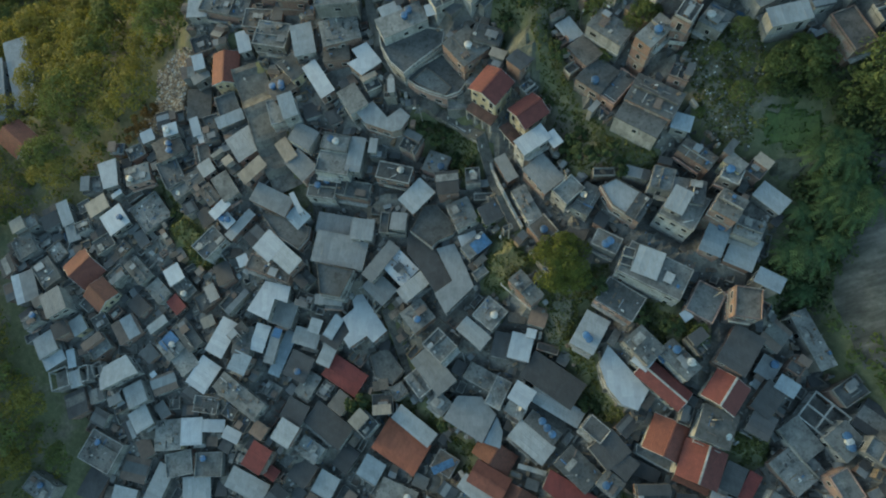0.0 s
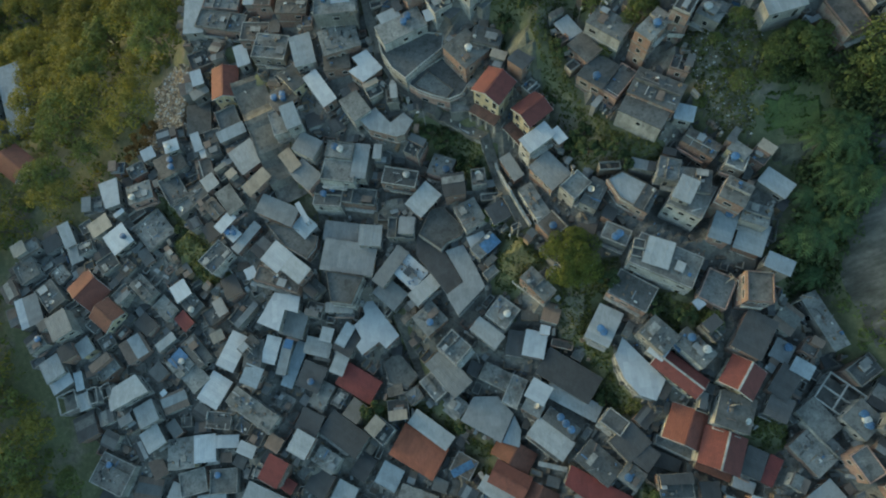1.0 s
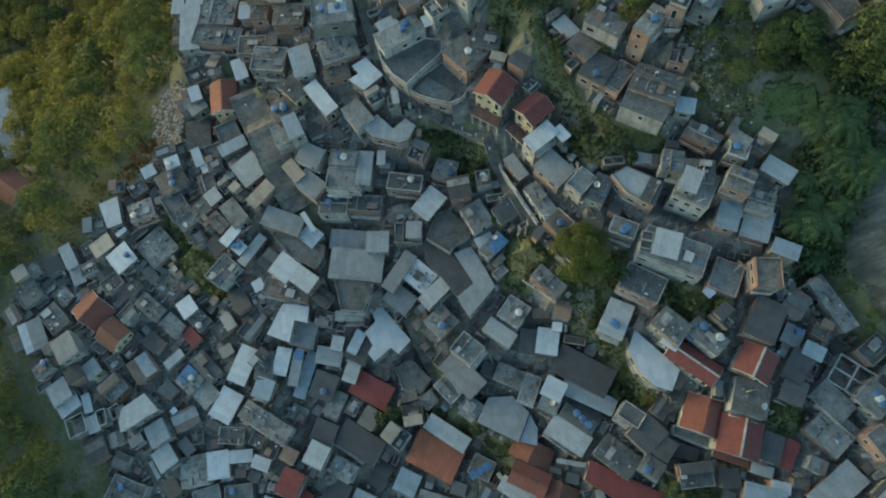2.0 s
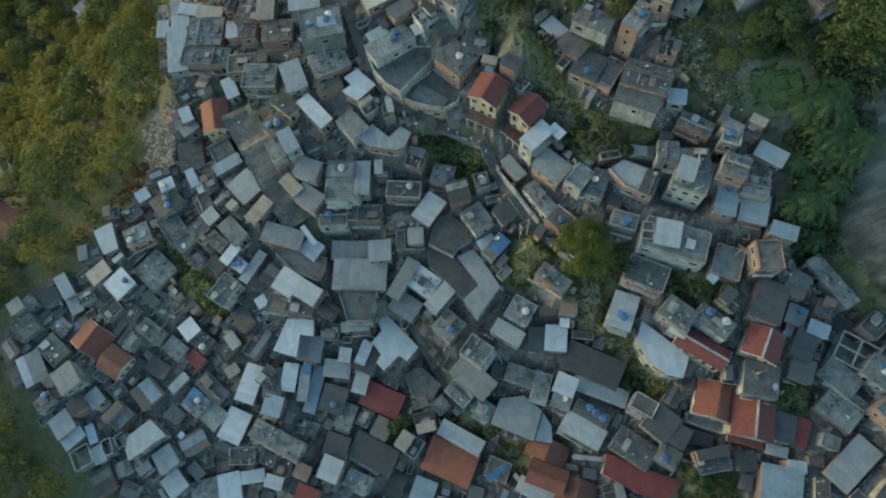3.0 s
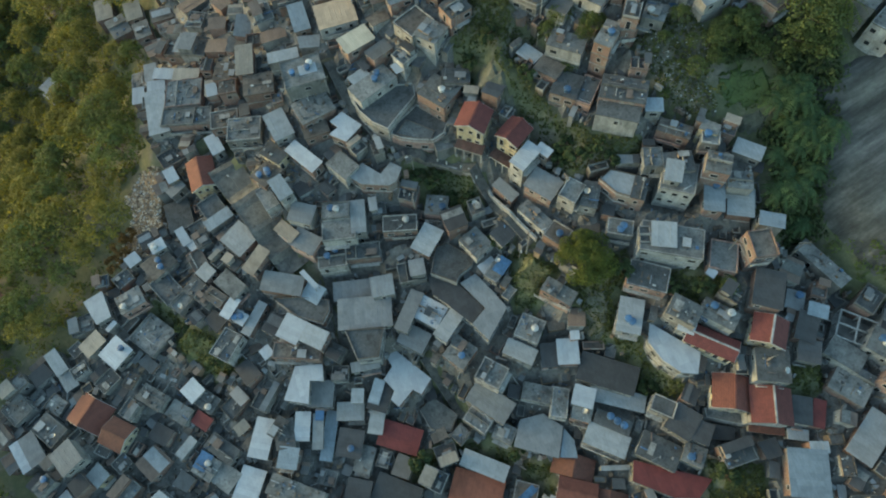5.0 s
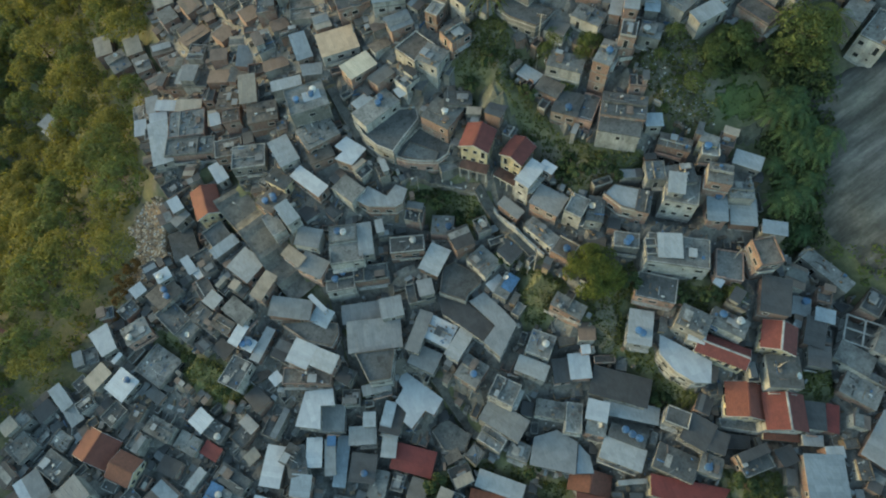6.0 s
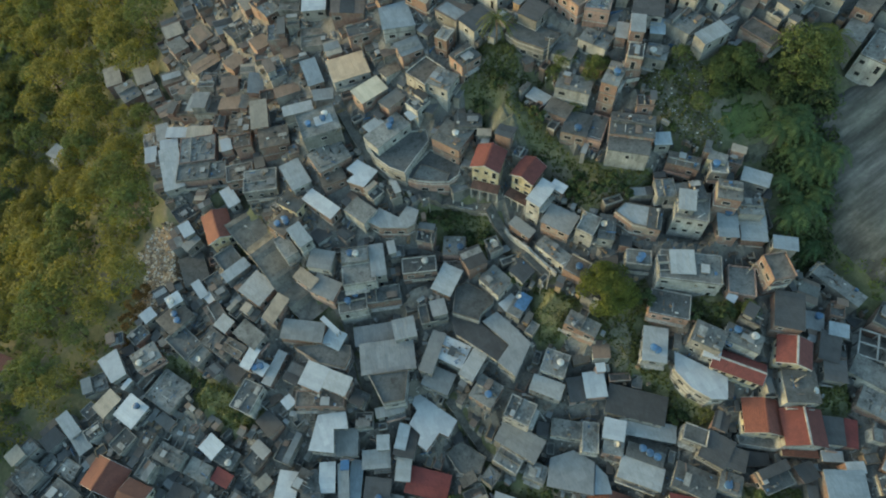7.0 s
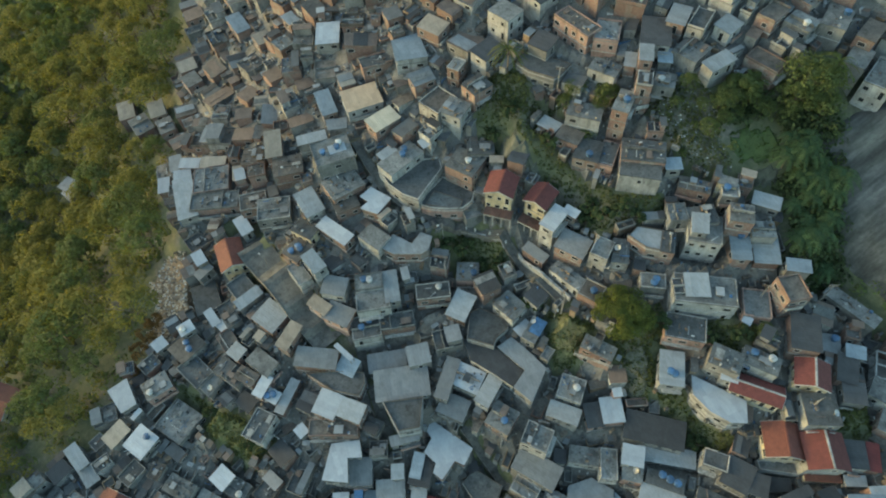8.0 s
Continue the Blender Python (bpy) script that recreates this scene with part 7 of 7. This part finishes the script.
def dirt_patch(poly, lift, mat, label):
    """A bare or grassy patch that sinks into the hillside at its rim."""
    step = 1.0
    x0, y0 = min(p[0] for p in poly) - step, min(p[1] for p in poly) - step
    nx, ny = int((max(p[0] for p in poly) - x0) / step) + 2, int((max(p[1] for p in poly) - y0) / step) + 2
    cells = {(i, j) for i in range(nx) for j in range(ny) if in_poly(poly, x0 + (i + 0.5) * step, y0 + (j + 0.5) * step)}
    verts, faces, index = [], [], {}
    for i, j in sorted(cells):
        ids = []
        for a, b in ((i, j), (i + 1, j), (i + 1, j + 1), (i, j + 1)):
            if (a, b) not in index:
                x, y = x0 + a * step, y0 + b * step
                inner = all((a - s, b - t) in cells for s in (0, 1) for t in (0, 1))
                index[(a, b)] = len(verts)
                verts.append((x, y, ground(x, y) + (lift + 0.25 * noise.noise(Vector((x * 0.5, y * 0.5, 2))) if inner else -0.3)))
            ids.append(index[(a, b)])
        faces.append(ids)
    me = bpy.data.meshes.new("dirt_slope")
    me.from_pydata(verts, [], faces)
    me.materials.append(MAT[mat])
    tagged(new("dirt_slope", me), label, "slope", kind="structure")


dirt_patch(DUMP, 0.3, "dump_soil", "grey weedy slope strewn with refuse")
dirt_patch(PATH_EARTH, 0.35, "dump_soil", "bare grey-brown earth beside the houses")
dirt_patch(PLOT_YARD, 0.3, "dry_grass", "yellowish dry grass yard between the houses")
BARE_YARD = [(18.4, -16.6), (20.9, -14.3), (24.3, -14.1), (26.3, -16.4), (23.4, -21.8), (21.0, -24.1), (18.2, -22.5)]
dirt_patch(BARE_YARD, 0.3, "dump_soil", "bare trodden earth below the mango tree")
dirt_patch(PLOT_STRIP, 0.25, "verge", "weedy yellow-green strip between the houses")
dirt_patch(MEADOW, 0.3, "meadow", "open patch of short green grass among the trees")
dirt_patch(BARE_EDGE, 0.2, "dump_soil", "bare brownish earth below the grass patch")
dirt_patch(SCREE, 0.35, "dirt", "bare tan earth slope below the houses")
# rubble and refuse; the beige and white pieces stand for glints of low sun
debris(SCREE, 5, 2600, ["tan", "beige", "beige", "tank_white", "wood", "brown_slab"], "slope of scattered rubble, pale pieces standing for sun glints", (0.1, 0.6))
debris(DUMP, 6, 900, ["render", "slab", "wood", "tank_white", "white", "dump_soil"], "scattered stones and refuse on a weedy slope")


def rock_face():
    bm = bmesh.new()
    nx, ny = 26, 40
    grid = []
    for j in range(ny + 1):
        row = []
        for i in range(nx + 1):
            x, y = 66.0 + 45.0 * i / nx, -31.0 + 38.0 * j / ny
            x += 0.012 * (y + 12) ** 2
            edge = min(1.0, i / 4, (nx - i) / 3, j / 4, (ny - j) / 4)
            z = ground(x, y) + 2.6 * edge - 0.8 + edge * 1.4 * noise.noise(Vector((x * 0.1, y * 0.05, 3)))
            row.append(bm.verts.new((x, y, z)))
        grid.append(row)
    for j in range(ny):
        for i in range(nx):
            bm.faces.new((grid[j][i], grid[j][i + 1], grid[j + 1][i + 1], grid[j + 1][i])).smooth = True
    tagged(finish("rock_face", bm, "rock"), "bare grey granite slope streaked with dark stains", "rock", kind="structure")


rock_face()


# ---- lanes: walls, posts, lamps; porches ----


def street_lamp():
    root = new("street_lamp")
    bm = bmesh.new()
    lathe(bm, [(0.09, -0.6), (0.08, 2.0), (0.06, 6.4)], 8)
    finish("pole", bm, "render", root)
    bm = bmesh.new()
    box(bm, 0.45, 0, 6.35, 1.0, 0.06, 0.06)
    finish("arm", bm, "render", root)
    bm = bmesh.new()
    prism(bm, [(u + 1.0, v) for u, v in outline(0.6, 0.28, (0.1,) * 4)], lambda u, v: 6.24, lambda u, v: 6.4)
    finish("lamp_head", bm, "tank_white", root)
    return tagged(root, "grey street lamp pole with a pale lamp head", "street lamp", group="street lamps")


LAMP = street_lamp()
for i, (x, y) in enumerate(((14.0, 40.1), (27.7, 31.5), (-40.0, 35.0), (-2.4, 22.0), (12.0, -2.4), (31.0, 31.0))):
    m = Matrix.Translation((x, y, ground(x, y))) @ Matrix.Rotation(i * 1.1, 4, "Z")
    if i:
        copy_thing(LAMP, m)
    else:
        LAMP.matrix_basis = m


def utility_pole():
    root = new("utility_pole")
    bm = bmesh.new()
    lathe(bm, [(0.16, -1.0), (0.14, 3.0), (0.09, 8.0)], 8)
    finish("pole", bm, "slab_pale", root)
    for z in (7.3, 7.8):
        bm = bmesh.new()
        box(bm, 0, 0, z, 1.8, 0.1, 0.1)
        finish("cross_arm", bm, "wood", root)
    for x in (-0.8, -0.35, 0.35, 0.8):
        bm = bmesh.new()
        lathe(bm, [(0.05, 7.85), (0.07, 7.9), (0.04, 8.02)], 6)
        bmesh.ops.translate(bm, verts=bm.verts, vec=(x, 0, 0))
        finish("insulator", bm, "tank_white", root)
    return tagged(root, "pale concrete utility pole with wooden cross-arms", "utility pole", group="utility poles")


POLE = utility_pole()
for i, (x, y) in enumerate([(-3.6, 57.7), (-28.6, 85.6), (13.4, -2.4), (47.9, -16.8), (59.1, -21.2), (-14.2, 43.4), (-4.6, 15.7), (23.6, 4.9), (29.9, 35.7), (46.0, -37.3)]):
    m = Matrix.Translation((x, y, ground(x, y) + 0.3)) @ Matrix.Rotation(i * 0.7, 4, "Z")
    if i:
        copy_thing(POLE, m)
    else:
        POLE.matrix_basis = m
